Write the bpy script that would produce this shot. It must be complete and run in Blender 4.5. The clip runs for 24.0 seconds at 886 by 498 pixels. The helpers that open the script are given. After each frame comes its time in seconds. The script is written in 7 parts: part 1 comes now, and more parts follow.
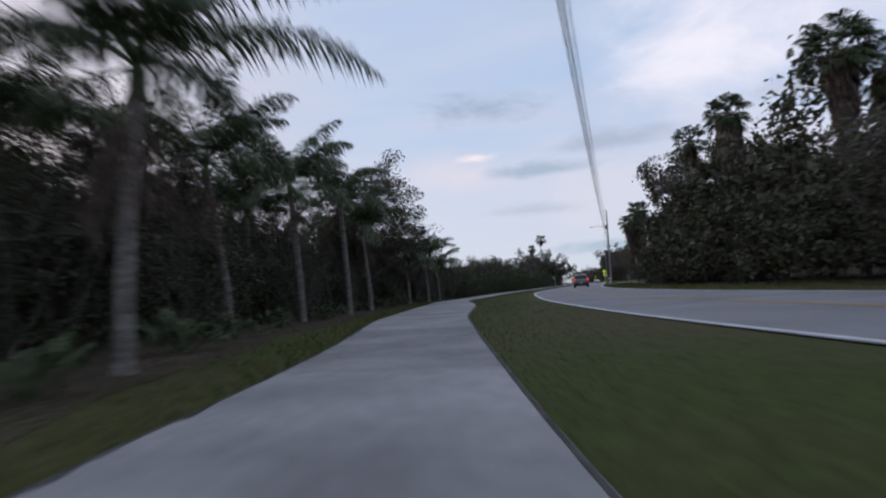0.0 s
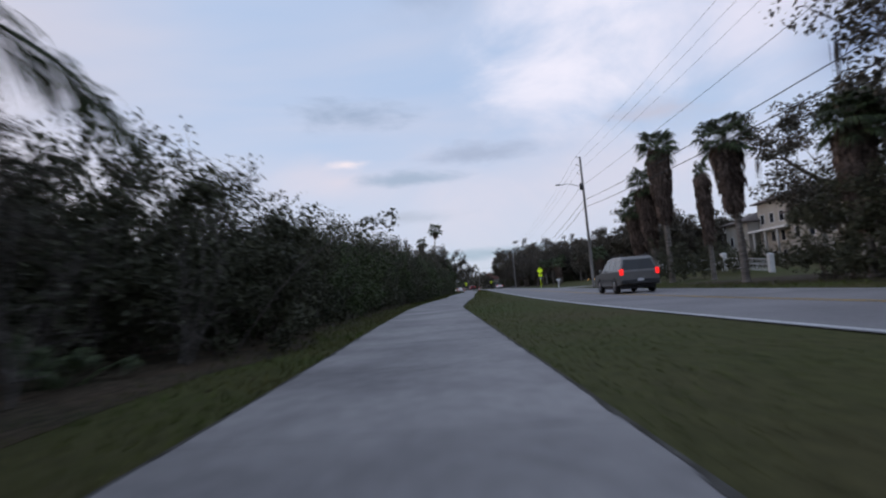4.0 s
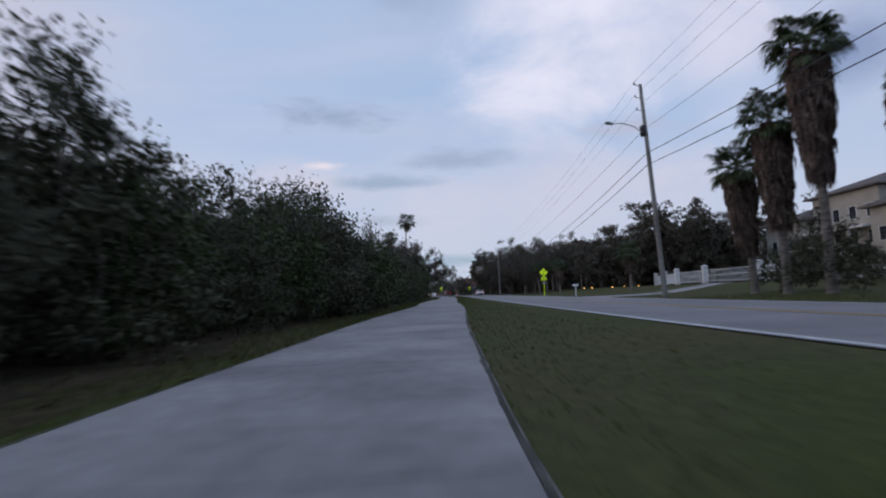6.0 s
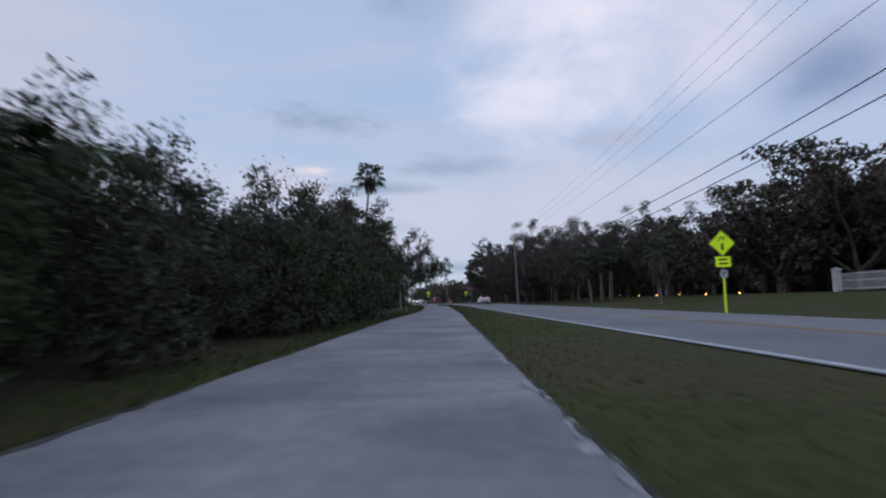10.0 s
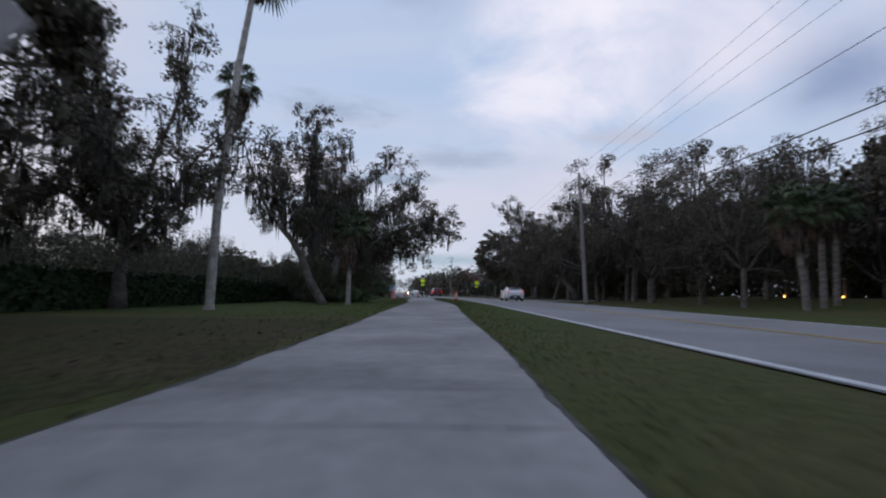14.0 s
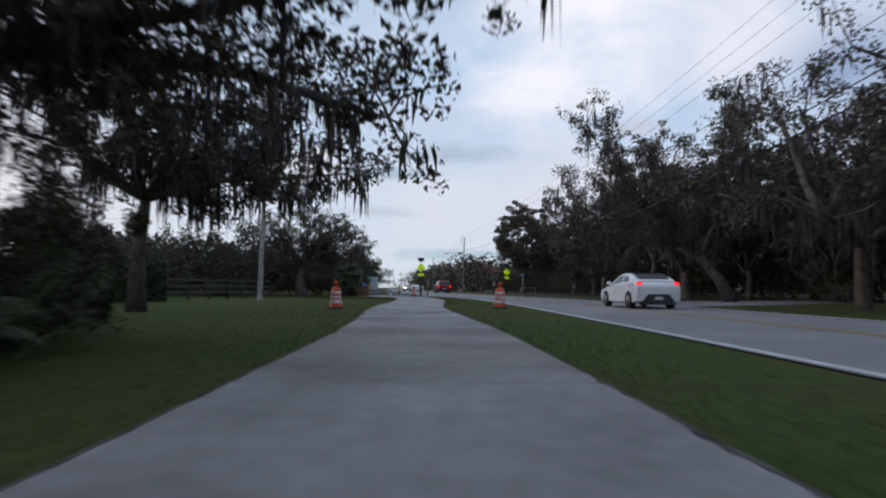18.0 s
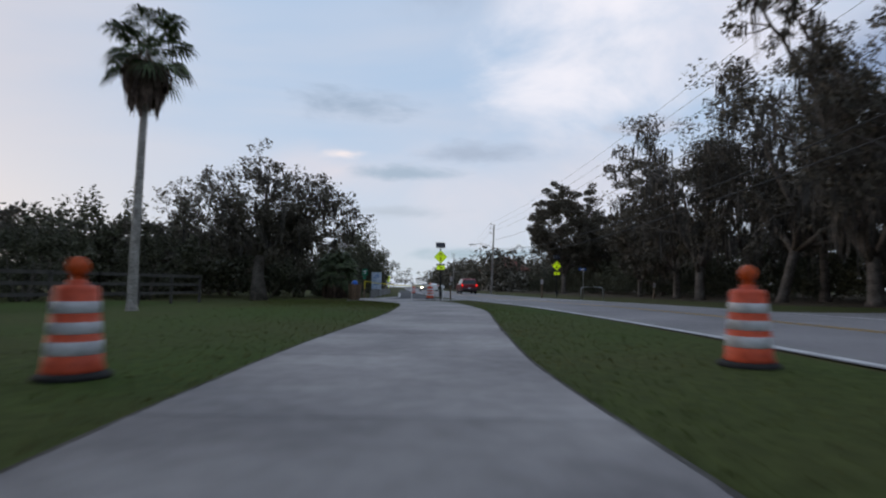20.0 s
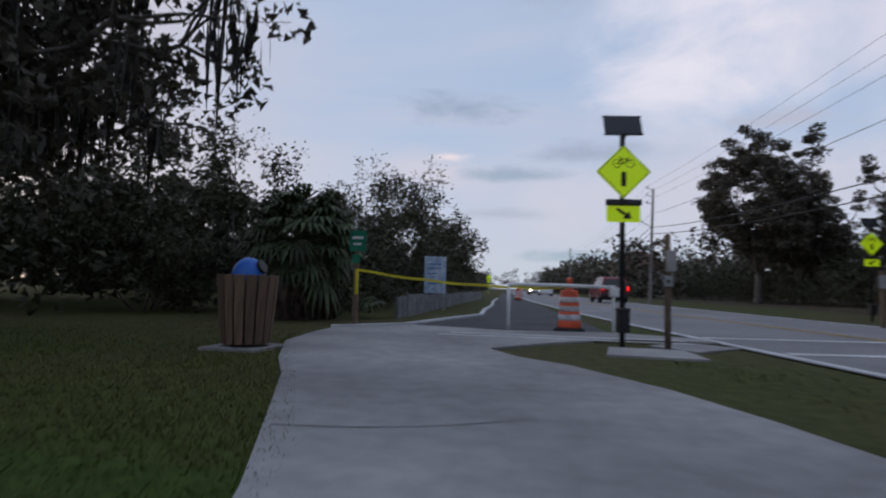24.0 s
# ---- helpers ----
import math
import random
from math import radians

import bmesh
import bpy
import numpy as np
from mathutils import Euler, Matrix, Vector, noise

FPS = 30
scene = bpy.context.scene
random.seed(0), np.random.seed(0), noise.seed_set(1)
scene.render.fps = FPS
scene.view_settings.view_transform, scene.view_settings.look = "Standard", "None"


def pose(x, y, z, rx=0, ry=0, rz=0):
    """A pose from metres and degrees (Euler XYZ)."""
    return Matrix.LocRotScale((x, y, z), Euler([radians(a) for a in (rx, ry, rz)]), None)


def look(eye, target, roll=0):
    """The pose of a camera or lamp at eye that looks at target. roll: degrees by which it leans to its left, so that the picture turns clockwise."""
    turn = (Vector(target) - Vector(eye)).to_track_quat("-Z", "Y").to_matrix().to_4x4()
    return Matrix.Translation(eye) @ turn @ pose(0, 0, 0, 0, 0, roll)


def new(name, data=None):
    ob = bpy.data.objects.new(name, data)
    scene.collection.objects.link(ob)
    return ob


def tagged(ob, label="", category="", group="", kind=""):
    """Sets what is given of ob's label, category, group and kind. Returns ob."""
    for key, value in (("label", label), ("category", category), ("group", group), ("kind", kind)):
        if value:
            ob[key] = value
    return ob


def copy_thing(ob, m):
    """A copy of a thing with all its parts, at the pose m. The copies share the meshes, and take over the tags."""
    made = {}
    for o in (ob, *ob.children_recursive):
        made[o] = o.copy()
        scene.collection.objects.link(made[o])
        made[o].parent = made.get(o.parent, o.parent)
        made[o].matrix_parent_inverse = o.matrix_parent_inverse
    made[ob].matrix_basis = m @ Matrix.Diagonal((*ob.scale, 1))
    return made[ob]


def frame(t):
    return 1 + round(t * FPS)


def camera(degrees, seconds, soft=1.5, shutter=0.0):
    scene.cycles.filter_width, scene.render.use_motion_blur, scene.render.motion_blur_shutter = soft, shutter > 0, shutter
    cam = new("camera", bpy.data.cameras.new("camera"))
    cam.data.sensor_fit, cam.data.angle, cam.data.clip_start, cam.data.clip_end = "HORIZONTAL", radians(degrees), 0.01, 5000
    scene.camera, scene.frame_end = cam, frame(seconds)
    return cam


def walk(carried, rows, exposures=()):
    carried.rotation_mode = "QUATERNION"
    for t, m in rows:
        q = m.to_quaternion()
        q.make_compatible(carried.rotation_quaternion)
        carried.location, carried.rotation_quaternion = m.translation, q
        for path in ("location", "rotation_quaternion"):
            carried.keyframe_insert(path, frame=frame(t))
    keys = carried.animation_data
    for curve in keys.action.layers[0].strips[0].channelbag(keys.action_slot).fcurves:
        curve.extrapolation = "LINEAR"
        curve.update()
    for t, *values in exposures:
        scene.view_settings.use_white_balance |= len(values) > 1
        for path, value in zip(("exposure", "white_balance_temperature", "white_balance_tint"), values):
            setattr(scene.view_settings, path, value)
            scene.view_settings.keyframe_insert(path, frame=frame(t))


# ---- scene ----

# ---------------------------------------------------------------- camera
# x: metres to the side of the road's near edge line, y: metres along the road
cam = camera(76.19, 24.0, soft=2.1, shutter=0.5)
# seconds, x, y, z, yaw, pitch, lean to the right
ROWS = [
    (0, 8.07, -86.50, 0.79, 15.93, 4.31, 4.13),
    (0.5, 5.68, -79.14, 0.79, 14.71, 4.55, 2.45),
    (1, 3.71, -71.94, 0.81, 11.35, 4.74, 3.69),
    (1.5, 2.11, -65.46, 0.81, 10.94, 4.66, 2.10),
    (2, 0.65, -59.17, 0.83, 10.74, 4.98, 0.10),
    (2.5, -0.69, -53.06, 0.83, 10.11, 3.94, 4.00),
    (3, -1.92, -47.32, 0.77, 7.67, 4.59, 4.24),
    (3.5, -3.02, -41.57, 0.85, 3.73, 4.14, 5.72),
    (5.5, -4.31, -16.58, 0.78, 1.63, 4.60, 0.87),
    (6, -4.56, -10.81, 0.72, 0.12, 4.58, 2.39),
    (6.5, -4.62, -5.19, 0.76, 0.48, 4.63, 1.84),
    (7, -4.68, 0.30, 0.77, -0.30, 4.46, 2.12),
    (7.5, -4.52, 7.05, 0.79, -0.69, 4.92, 3.89),
    (8, -4.32, 13.60, 0.79, -1.97, 4.78, 1.44),
    (8.5, -4.32, 19.50, 0.79, -0.92, 4.46, 1.63),
    (9, -4.34, 25.05, 0.72, -1.67, 4.64, 0.83),
    (9.5, -4.41, 29.95, 0.70, -1.24, 5.25, 1.23),
    (10, -4.49, 35.55, 0.79, -0.92, 5.23, 1.46),
    (10.5, -4.38, 40.75, 0.74, -1.73, 4.91, 1.79),
    (12.5, -3.90, 61.26, 0.80, -2.13, 4.94, 0.82),
    (13, -3.80, 66.09, 0.80, -1.69, 4.52, 1.15),
    (13.5, -3.56, 71.68, 0.83, -0.77, 4.44, -1.11),
    (14, -3.72, 76.55, 0.73, -0.51, 4.45, -0.70),
    (14.5, -3.78, 81.64, 0.76, 0.35, 4.57, 0.54),
    (15, -3.85, 86.32, 0.68, -0.85, 4.74, 1.80),
    (15.5, -3.92, 91.26, 0.77, -1.42, 5.20, 2.05),
    (16, -3.86, 95.69, 0.76, -1.25, 4.88, 0.17),
    (16.5, -3.69, 99.88, 0.75, -0.19, 4.47, 0.64),
    (17, -3.78, 103.87, 0.81, -0.90, 4.78, 1.07),
    (17.5, -4.18, 108.63, 0.79, -0.04, 4.55, -0.38),
    (18, -4.18, 112.77, 0.78, -0.18, 3.92, -0.27),
    (18.5, -4.49, 117.41, 0.78, 0.92, 4.23, -0.70),
    (19, -4.53, 121.23, 0.76, 0.74, 4.38, -0.35),
    (19.5, -4.68, 125.14, 0.76, 1.06, 3.77, -0.36),
    (21.5, -5.30, 141.85, 0.82, 3.98, 4.30, 0.47),
    (22, -5.56, 145.25, 0.82, 4.40, 4.30, 1.26),
    (22.5, -5.84, 148.34, 0.79, 5.32, 3.79, 1.55),
    (23, -6.12, 151.08, 0.79, 5.79, 3.64, 2.14),
    (23.5, -6.41, 153.20, 0.78, 7.92, 4.22, 0.37),
    (24, -6.78, 154.75, 0.79, 12.52, 3.89, -1.29),
]


def stand(x, y, z, yaw, pitch, lean):
    a, b = radians(yaw), radians(pitch)
    ahead = Vector((-math.sin(a) * math.cos(b), math.cos(a) * math.cos(b), math.sin(b)))
    eye = Vector((x, y, z))
    return look(eye, eye + ahead, -lean)


walk(cam, [(r[0], stand(*r[1:])) for r in ROWS], [(0, 0.2, 6900, 10), (3, 0.2, 6850, 10), (6.5, 0.0, 6500, 10), (10, 0.0, 6500, 10), (13.5, 0.1, 6750, 10), (16.5, 0.27, 6950, 6), (19, 0.25, 6950, 5), (22, 0.0, 7000, 8), (24, 0.0, 6850, 10)])

# ---------------------------------------------------------------- light
world = bpy.data.worlds.new("dusk_sky")
scene.world = world
world.use_nodes = True
wt = world.node_tree
wt.nodes.clear()


def wnode(kind, **values):
    n = wt.nodes.new(kind)
    for key, value in values.items():
        n.inputs[key].default_value = value
    return n


w_out = wt.nodes.new("ShaderNodeOutputWorld")
w_bg = wt.nodes.new("ShaderNodeBackground")
w_bg.inputs["Strength"].default_value = 1.0
w_sky = wt.nodes.new("ShaderNodeTexSky")
w_sky.sky_type = 'NISHITA'
w_sky.sun_disc = False
w_sky.sun_elevation = radians(9)
w_sky.sun_rotation = radians(-65)
w_coord = wt.nodes.new("ShaderNodeTexCoord")
w_sep = wt.nodes.new("ShaderNodeSeparateXYZ")
wt.links.new(w_coord.outputs["Generated"], w_sep.inputs[0])
# cloud sheet: the view direction laid onto a flat layer overhead
w_add = wt.nodes.new("ShaderNodeMath")
w_add.operation = 'MAXIMUM'
w_add.inputs[1].default_value = 0.0
wt.links.new(w_sep.outputs["Z"], w_add.inputs[0])
w_add2 = wt.nodes.new("ShaderNodeMath")
w_add2.operation = 'ADD'
w_add2.inputs[1].default_value = 0.16
wt.links.new(w_add.outputs[0], w_add2.inputs[0])
w_div = wt.nodes.new("ShaderNodeVectorMath")
w_div.operation = 'DIVIDE'
w_comb = wt.nodes.new("ShaderNodeCombineXYZ")
for axis in range(3):
    wt.links.new(w_add2.outputs[0], w_comb.inputs[axis])
wt.links.new(w_coord.outputs["Generated"], w_div.inputs[0])
wt.links.new(w_comb.outputs[0], w_div.inputs[1])


def cloud_noise(scale, detail, rough, offset, distortion=0.0, squash=(1, 1, 0.3)):
    m = wt.nodes.new("ShaderNodeMapping")
    m.inputs["Location"].default_value = offset
    m.inputs["Scale"].default_value = squash
    wt.links.new(w_div.outputs[0], m.inputs["Vector"])
    n = wnode("ShaderNodeTexNoise", Scale=scale, Detail=detail, Roughness=rough, Distortion=distortion)
    wt.links.new(m.outputs[0], n.inputs["Vector"])
    return n.outputs["Fac"]


def w_ramp(source, stops):
    r = wt.nodes.new("ShaderNodeValToRGB")
    r.color_ramp.interpolation = 'EASE'
    els = r.color_ramp.elements
    while len(els) < len(stops):
        els.new(0.5)
    for e, (p, c) in zip(els, stops):
        e.position, e.color = p, (*c, 1)
    wt.links.new(source, r.inputs[0])
    return r.outputs[0]


def w_mix(fac, a, b, mode='MIX'):
    n = wt.nodes.new("ShaderNodeMix")
    n.data_type, n.blend_type = 'RGBA', mode
    if isinstance(fac, float):
        n.inputs[0].default_value = fac
    else:
        wt.links.new(fac, n.inputs[0])
    for sock, value in ((n.inputs[6], a), (n.inputs[7], b)):
        if isinstance(value, tuple):
            sock.default_value = (*value, 1)
        else:
            wt.links.new(value, sock)
    return n.outputs[2]


# height gradient of the evening sky, pale towards the horizon
grad = w_ramp(w_sep.outputs["Z"], [(0.0, (0.56, 0.65, 0.81)), (0.10, (0.56, 0.63, 0.82)), (0.35, (0.40, 0.55, 0.82)), (0.9, (0.48, 0.58, 0.83))])
thin = cloud_noise(0.42, 5.0, 0.55, (1.3, 0.2, 0), 0.6)
az_node = wt.nodes.new("ShaderNodeMath")
az_node.operation = 'ARCTAN2'
wt.links.new(w_sep.outputs["X"], az_node.inputs[0])
wt.links.new(w_sep.outputs["Y"], az_node.inputs[1])
el_node = wt.nodes.new("ShaderNodeMath")
el_node.operation = 'ARCSINE'
wt.links.new(w_sep.outputs["Z"], el_node.inputs[0])


def dome_noise(scale, detail, rough, offset, stretch, distortion=0.3):
    m = wt.nodes.new("ShaderNodeMapping")
    m.inputs["Location"].default_value, m.inputs["Scale"].default_value = offset, stretch
    wt.links.new(w_coord.outputs["Generated"], m.inputs["Vector"])
    n = wnode("ShaderNodeTexNoise", Scale=scale, Detail=detail, Roughness=rough, Distortion=distortion)
    wt.links.new(m.outputs[0], n.inputs["Vector"])
    return n.outputs["Fac"]


ragged = dome_noise(9.0, 6.0, 0.6, (2.2, 5.1, 0), (1, 1, 3.2))
wide = dome_noise(3.4, 6.0, 0.58, (7.2, 1.1, 0.4), (1, 1, 1.7), 0.5)


def wmath(op, a, b):
    n = wt.nodes.new("ShaderNodeMath")
    n.operation = op
    for sock, value in zip(n.inputs, (a, b)):
        if isinstance(value, (int, float)):
            sock.default_value = value
        else:
            wt.links.new(value, sock)
    return n.outputs[0]


def cloud(az, el, half_az, half_el, rag, frayed, soft=0.9):
    """A soft-edged cloud at a bearing and height in degrees, frayed by noise."""
    da = wmath('DIVIDE', wmath('SUBTRACT', az_node.outputs[0], radians(az)), radians(half_az))
    de = wmath('DIVIDE', wmath('SUBTRACT', el_node.outputs[0], radians(el)), radians(half_el))
    d = wmath('SQRT', wmath('ADD', wmath('MULTIPLY', da, da), wmath('MULTIPLY', de, de)), 0.0)
    d = wmath('ADD', d, wmath('MULTIPLY', wmath('SUBTRACT', frayed, 0.5), rag))
    r = wt.nodes.new("ShaderNodeMapRange")
    r.interpolation_type = 'SMOOTHSTEP'
    r.inputs["From Min"].default_value, r.inputs["From Max"].default_value = 1.15, 1.15 - soft
    wt.links.new(d, r.inputs["Value"])
    return r.outputs[0]


bright = w_mix(w_ramp(thin, [(0.40, (0, 0, 0)), (0.70, (1, 1, 1))]), grad, (0.57, 0.62, 0.80))
for az, el, wa, we, rag, color, soft, frayed in (
        (16, 27, 16, 16, 2.0, (0.88, 0.87, 1.02), 1.0, wide), (27, 22, 13, 10, 2.2, (0.76, 0.76, 0.93), 1.2, wide), (42, 34, 14, 12, 1.8, (0.66, 0.67, 0.86), 1.3, wide), (12, 10, 20, 7, 2.2, (0.67, 0.67, 0.82), 1.3, wide),
        (12.5, 22, 10, 9, 2.4, (0.89, 0.875, 1.02), 1.6, wide), (-13, 11.5, 9, 3.2, 2.4, (0.70, 0.67, 0.80), 1.3, wide), (36, 18, 7, 5, 1.8, (0.27, 0.35, 0.57), 1.2, wide),
        (-3, 29, 9, 4.0, 2.2, (0.34, 0.43, 0.62), 1.2, wide), (-11, 18, 6.5, 1.6, 2.6, (0.33, 0.42, 0.60), 1.2, ragged), (2, 13.4, 7, 1.1, 2.6, (0.40, 0.47, 0.65), 1.2, ragged), (18, 15, 7, 1.4, 2.6, (0.52, 0.55, 0.71), 1.4, ragged),
        (-6, 11.4, 5.5, 0.9, 2.6, (0.37, 0.46, 0.63), 1.2, ragged), (-12, 13.2, 2.6, 0.6, 2.4, (0.88, 0.80, 0.88), 1.1, ragged), (-7, 7.5, 8, 0.7, 2.4, (0.47, 0.53, 0.69), 1.3, ragged), (3, 3.3, 9, 0.8, 1.6, (0.36, 0.48, 0.64), 0.9, ragged)):
    bright = w_mix(cloud(az, el, wa, we, rag, frayed, soft), bright, color)
# evening glow towards the sunset side
glow_v = wt.nodes.new("ShaderNodeVectorMath")
glow_v.operation = 'DOT_PRODUCT'
glow_v.inputs[1].default_value = Vector((-0.90, 0.42, 0.16)).normalized()
wt.links.new(w_coord.outputs["Generated"], glow_v.inputs[0])
glow = w_ramp(glow_v.outputs["Value"], [(0.72, (0, 0, 0)), (1.0, (0.42, 0.42, 0.42))])
warm = w_mix(glow, bright, (0.78, 0.60, 0.58))
nish = wt.nodes.new("ShaderNodeVectorMath")
nish.operation = 'SCALE'
nish.inputs["Scale"].default_value = 0.10
wt.links.new(w_sky.outputs[0], nish.inputs[0])
total = w_mix(0.12, warm, nish.outputs[0])
wt.links.new(total, w_bg.inputs["Color"])
wt.links.new(w_bg.outputs[0], w_out.inputs[0])

sun_data = bpy.data.lights.new("sun", 'SUN')
sun_data.energy, sun_data.angle, sun_data.color = 0.5, radians(30), (1.0, 0.80, 0.72)
sun = new("sun", sun_data)
sun.matrix_world = look((-90, 42, 16), (0, 0, 0))

# ---------------------------------------------------------------- materials


def mat(name, color, rough=0.8, metal=0.0, second=None, scale=4.0, fine=40.0, bump=0.0, bump_scale=60.0, amount=0.35,
        random_value=0.0, island=0.0, spec=0.35, emit=None, strength=0.0, stretch=(1, 1, 1), coords="Object"):
    """A surface with variation at two scales, grain bump and a random shade for each object or leaf."""
    m = bpy.data.materials.new(name)
    m.use_nodes = True
    t = m.node_tree
    b = t.nodes["Principled BSDF"]
    b.inputs["Roughness"].default_value, b.inputs["Metallic"].default_value = rough, metal
    b.inputs["Specular IOR Level"].default_value = spec
    tc = t.nodes.new("ShaderNodeTexCoord")
    mp = t.nodes.new("ShaderNodeMapping")
    mp.inputs["Scale"].default_value = stretch
    t.links.new(tc.outputs[coords], mp.inputs["Vector"])

    def noise_of(s, detail=4.0):
        n = t.nodes.new("ShaderNodeTexNoise")
        n.inputs["Scale"].default_value, n.inputs["Detail"].default_value = s, detail
        t.links.new(mp.outputs[0], n.inputs["Vector"])
        return n.outputs["Fac"]

    def mixed(fac, a, c):
        n = t.nodes.new("ShaderNodeMix")
        n.data_type = 'RGBA'
        if isinstance(fac, float):
            n.inputs[0].default_value = fac
        else:
            t.links.new(fac, n.inputs[0])
        for sock, v in ((n.inputs[6], a), (n.inputs[7], c)):
            if isinstance(v, tuple):
                sock.default_value = (*v, 1)
            else:
                t.links.new(v, sock)
        return n.outputs[2]

    def ranged(v, lo, hi):
        n = t.nodes.new("ShaderNodeMapRange")
        n.inputs["From Min"].default_value, n.inputs["From Max"].default_value = 0.36, 0.64
        n.inputs["To Min"].default_value, n.inputs["To Max"].default_value = lo, hi
        t.links.new(v, n.inputs["Value"])
        return n.outputs[0]

    second = second or tuple(x * 0.6 for x in color)
    col = mixed(ranged(noise_of(scale), 0.0, 1.0), color, second)
    grain = ranged(noise_of(fine, 6.0), 1.0 - amount, 1.0 + amount)
    hsv = t.nodes.new("ShaderNodeHueSaturation")
    t.links.new(col, hsv.inputs["Color"])
    value = grain
    for kind, size in (("ShaderNodeObjectInfo", random_value), ("ShaderNodeNewGeometry", island)):
        if size:
            info = t.nodes.new(kind)
            mr = t.nodes.new("ShaderNodeMapRange")
            mr.inputs["To Min"].default_value, mr.inputs["To Max"].default_value = 1 - size, 1 + size
            t.links.new(info.outputs["Random" if kind.endswith("Info") else "Random Per Island"], mr.inputs["Value"])
            mul = t.nodes.new("ShaderNodeMath")
            mul.operation = 'MULTIPLY'
            t.links.new(value, mul.inputs[0])
            t.links.new(mr.outputs[0], mul.inputs[1])
            value = mul.outputs[0]
    t.links.new(value, hsv.inputs["Value"])
    t.links.new(hsv.outputs[0], b.inputs["Base Color"])
    if bump:
        bp = t.nodes.new("ShaderNodeBump")
        bp.inputs["Strength"].default_value, bp.inputs["Distance"].default_value = bump, 0.02
        t.links.new(noise_of(bump_scale, 5.0), bp.inputs["Height"])
        t.links.new(bp.outputs[0], b.inputs["Normal"])
    if emit:
        b.inputs["Emission Color"].default_value, b.inputs["Emission Strength"].default_value = (*emit, 1), strength
    return m


M_CONCRETE = mat("trail_concrete", (0.316, 0.301, 0.294), 0.85, second=(0.198, 0.188, 0.188), scale=0.5, fine=5, bump=0.35, bump_scale=90, amount=0.10, random_value=0.07)
M_EDGE = mat("stained_concrete_edge", (0.06, 0.055, 0.05), 0.9, second=(0.20, 0.195, 0.19), scale=2.0, fine=14, amount=0.3)
M_ASPHALT = mat("worn_asphalt", (0.258, 0.247, 0.251), 0.85, second=(0.196, 0.188, 0.192), scale=0.3, fine=30, bump=0.5, bump_scale=150, amount=0.14)
M_NEWASPHALT = mat("dark_asphalt", (0.055, 0.055, 0.06), 0.8, scale=0.8, fine=30, bump=0.5, bump_scale=150, amount=0.2)
M_LINE = mat("road_paint_white", (0.62, 0.62, 0.62), 0.7, second=(0.45, 0.45, 0.45), scale=2.0, fine=25, amount=0.25)
M_YELLOW = mat("road_paint_yellow", (0.50, 0.30, 0.06), 0.7, second=(0.36, 0.24, 0.08), scale=2.0, fine=25, amount=0.25)
M_GRASS = mat("mown_grass", (0.052, 0.064, 0.018), 0.95, second=(0.072, 0.063, 0.029), scale=0.16, fine=7, bump=0.5, bump_scale=45, amount=0.20, spec=0.1)
M_SOIL = mat("edge_soil", (0.045, 0.042, 0.034), 0.95, second=(0.10, 0.096, 0.088), scale=2.5, fine=14, amount=0.3, spec=0.1)
M_LAWN = mat("lush_lawn", (0.043, 0.070, 0.015), 0.95, second=(0.056, 0.066, 0.021), scale=0.16, fine=7, bump=0.5, bump_scale=45, amount=0.2, spec=0.1)
M_DRYGRASS = mat("thin_dry_lawn", (0.044, 0.047, 0.018), 0.95, second=(0.060, 0.048, 0.028), scale=0.35, fine=9, bump=1.0, bump_scale=45, amount=0.40, spec=0.1)
M_FADED = mat("faded_yellow_paint", (0.40, 0.34, 0.12), 0.85, second=(0.30, 0.28, 0.18), scale=8, fine=30, amount=0.3)
M_TWIG = mat("dry_twig", (0.17, 0.15, 0.14), 0.95, second=(0.11, 0.10, 0.09), scale=3, fine=18, amount=0.3, spec=0.1)
M_BLADE = mat("grass_blade", (0.070, 0.100, 0.022), 0.8, second=(0.108, 0.098, 0.036), scale=0.5, fine=8, island=0.22, spec=0.1, coords="Object")
M_LITTER = mat("leaf_litter", (0.075, 0.055, 0.038), 0.95, second=(0.045, 0.04, 0.026), scale=0.8, fine=9, bump=1.0, bump_scale=30, amount=0.45, spec=0.1)
M_BARK = mat("grey_bark", (0.16, 0.14, 0.125), 0.95, second=(0.09, 0.08, 0.07), scale=3.0, fine=18, bump=1.0, bump_scale=30, amount=0.35, spec=0.1)
M_PALEBARK = mat("pale_bark", (0.38, 0.35, 0.32), 0.95, second=(0.24, 0.22, 0.20), scale=4.0, fine=20, bump=0.8, bump_scale=40, amount=0.3, spec=0.1)
M_PALMBARK = mat("ringed_palm_bark", (0.25, 0.22, 0.20), 0.95, second=(0.13, 0.115, 0.10), scale=2.0, fine=16, bump=0.8, bump_scale=25, amount=0.3, stretch=(1, 1, 5), spec=0.1)
M_OAKLEAF = mat("oak_leaf", (0.106, 0.091, 0.070), 0.6, second=(0.077, 0.069, 0.053), scale=0.6, fine=5, island=0.3, spec=0.15)
M_BUSHLEAF = mat("shrub_leaf", (0.076, 0.077, 0.046), 0.6, second=(0.053, 0.054, 0.035), scale=0.5, fine=4, island=0.32, spec=0.15)
M_BRIGHTLEAF = mat("fresh_shrub_leaf", (0.064, 0.084, 0.031), 0.6, second=(0.043, 0.056, 0.025), scale=0.5, fine=4, island=0.3, spec=0.15)
M_HEDGE = mat("clipped_hedge_leaf", (0.030, 0.044, 0.020), 0.6, scale=0.8, fine=6, island=0.3, spec=0.15)
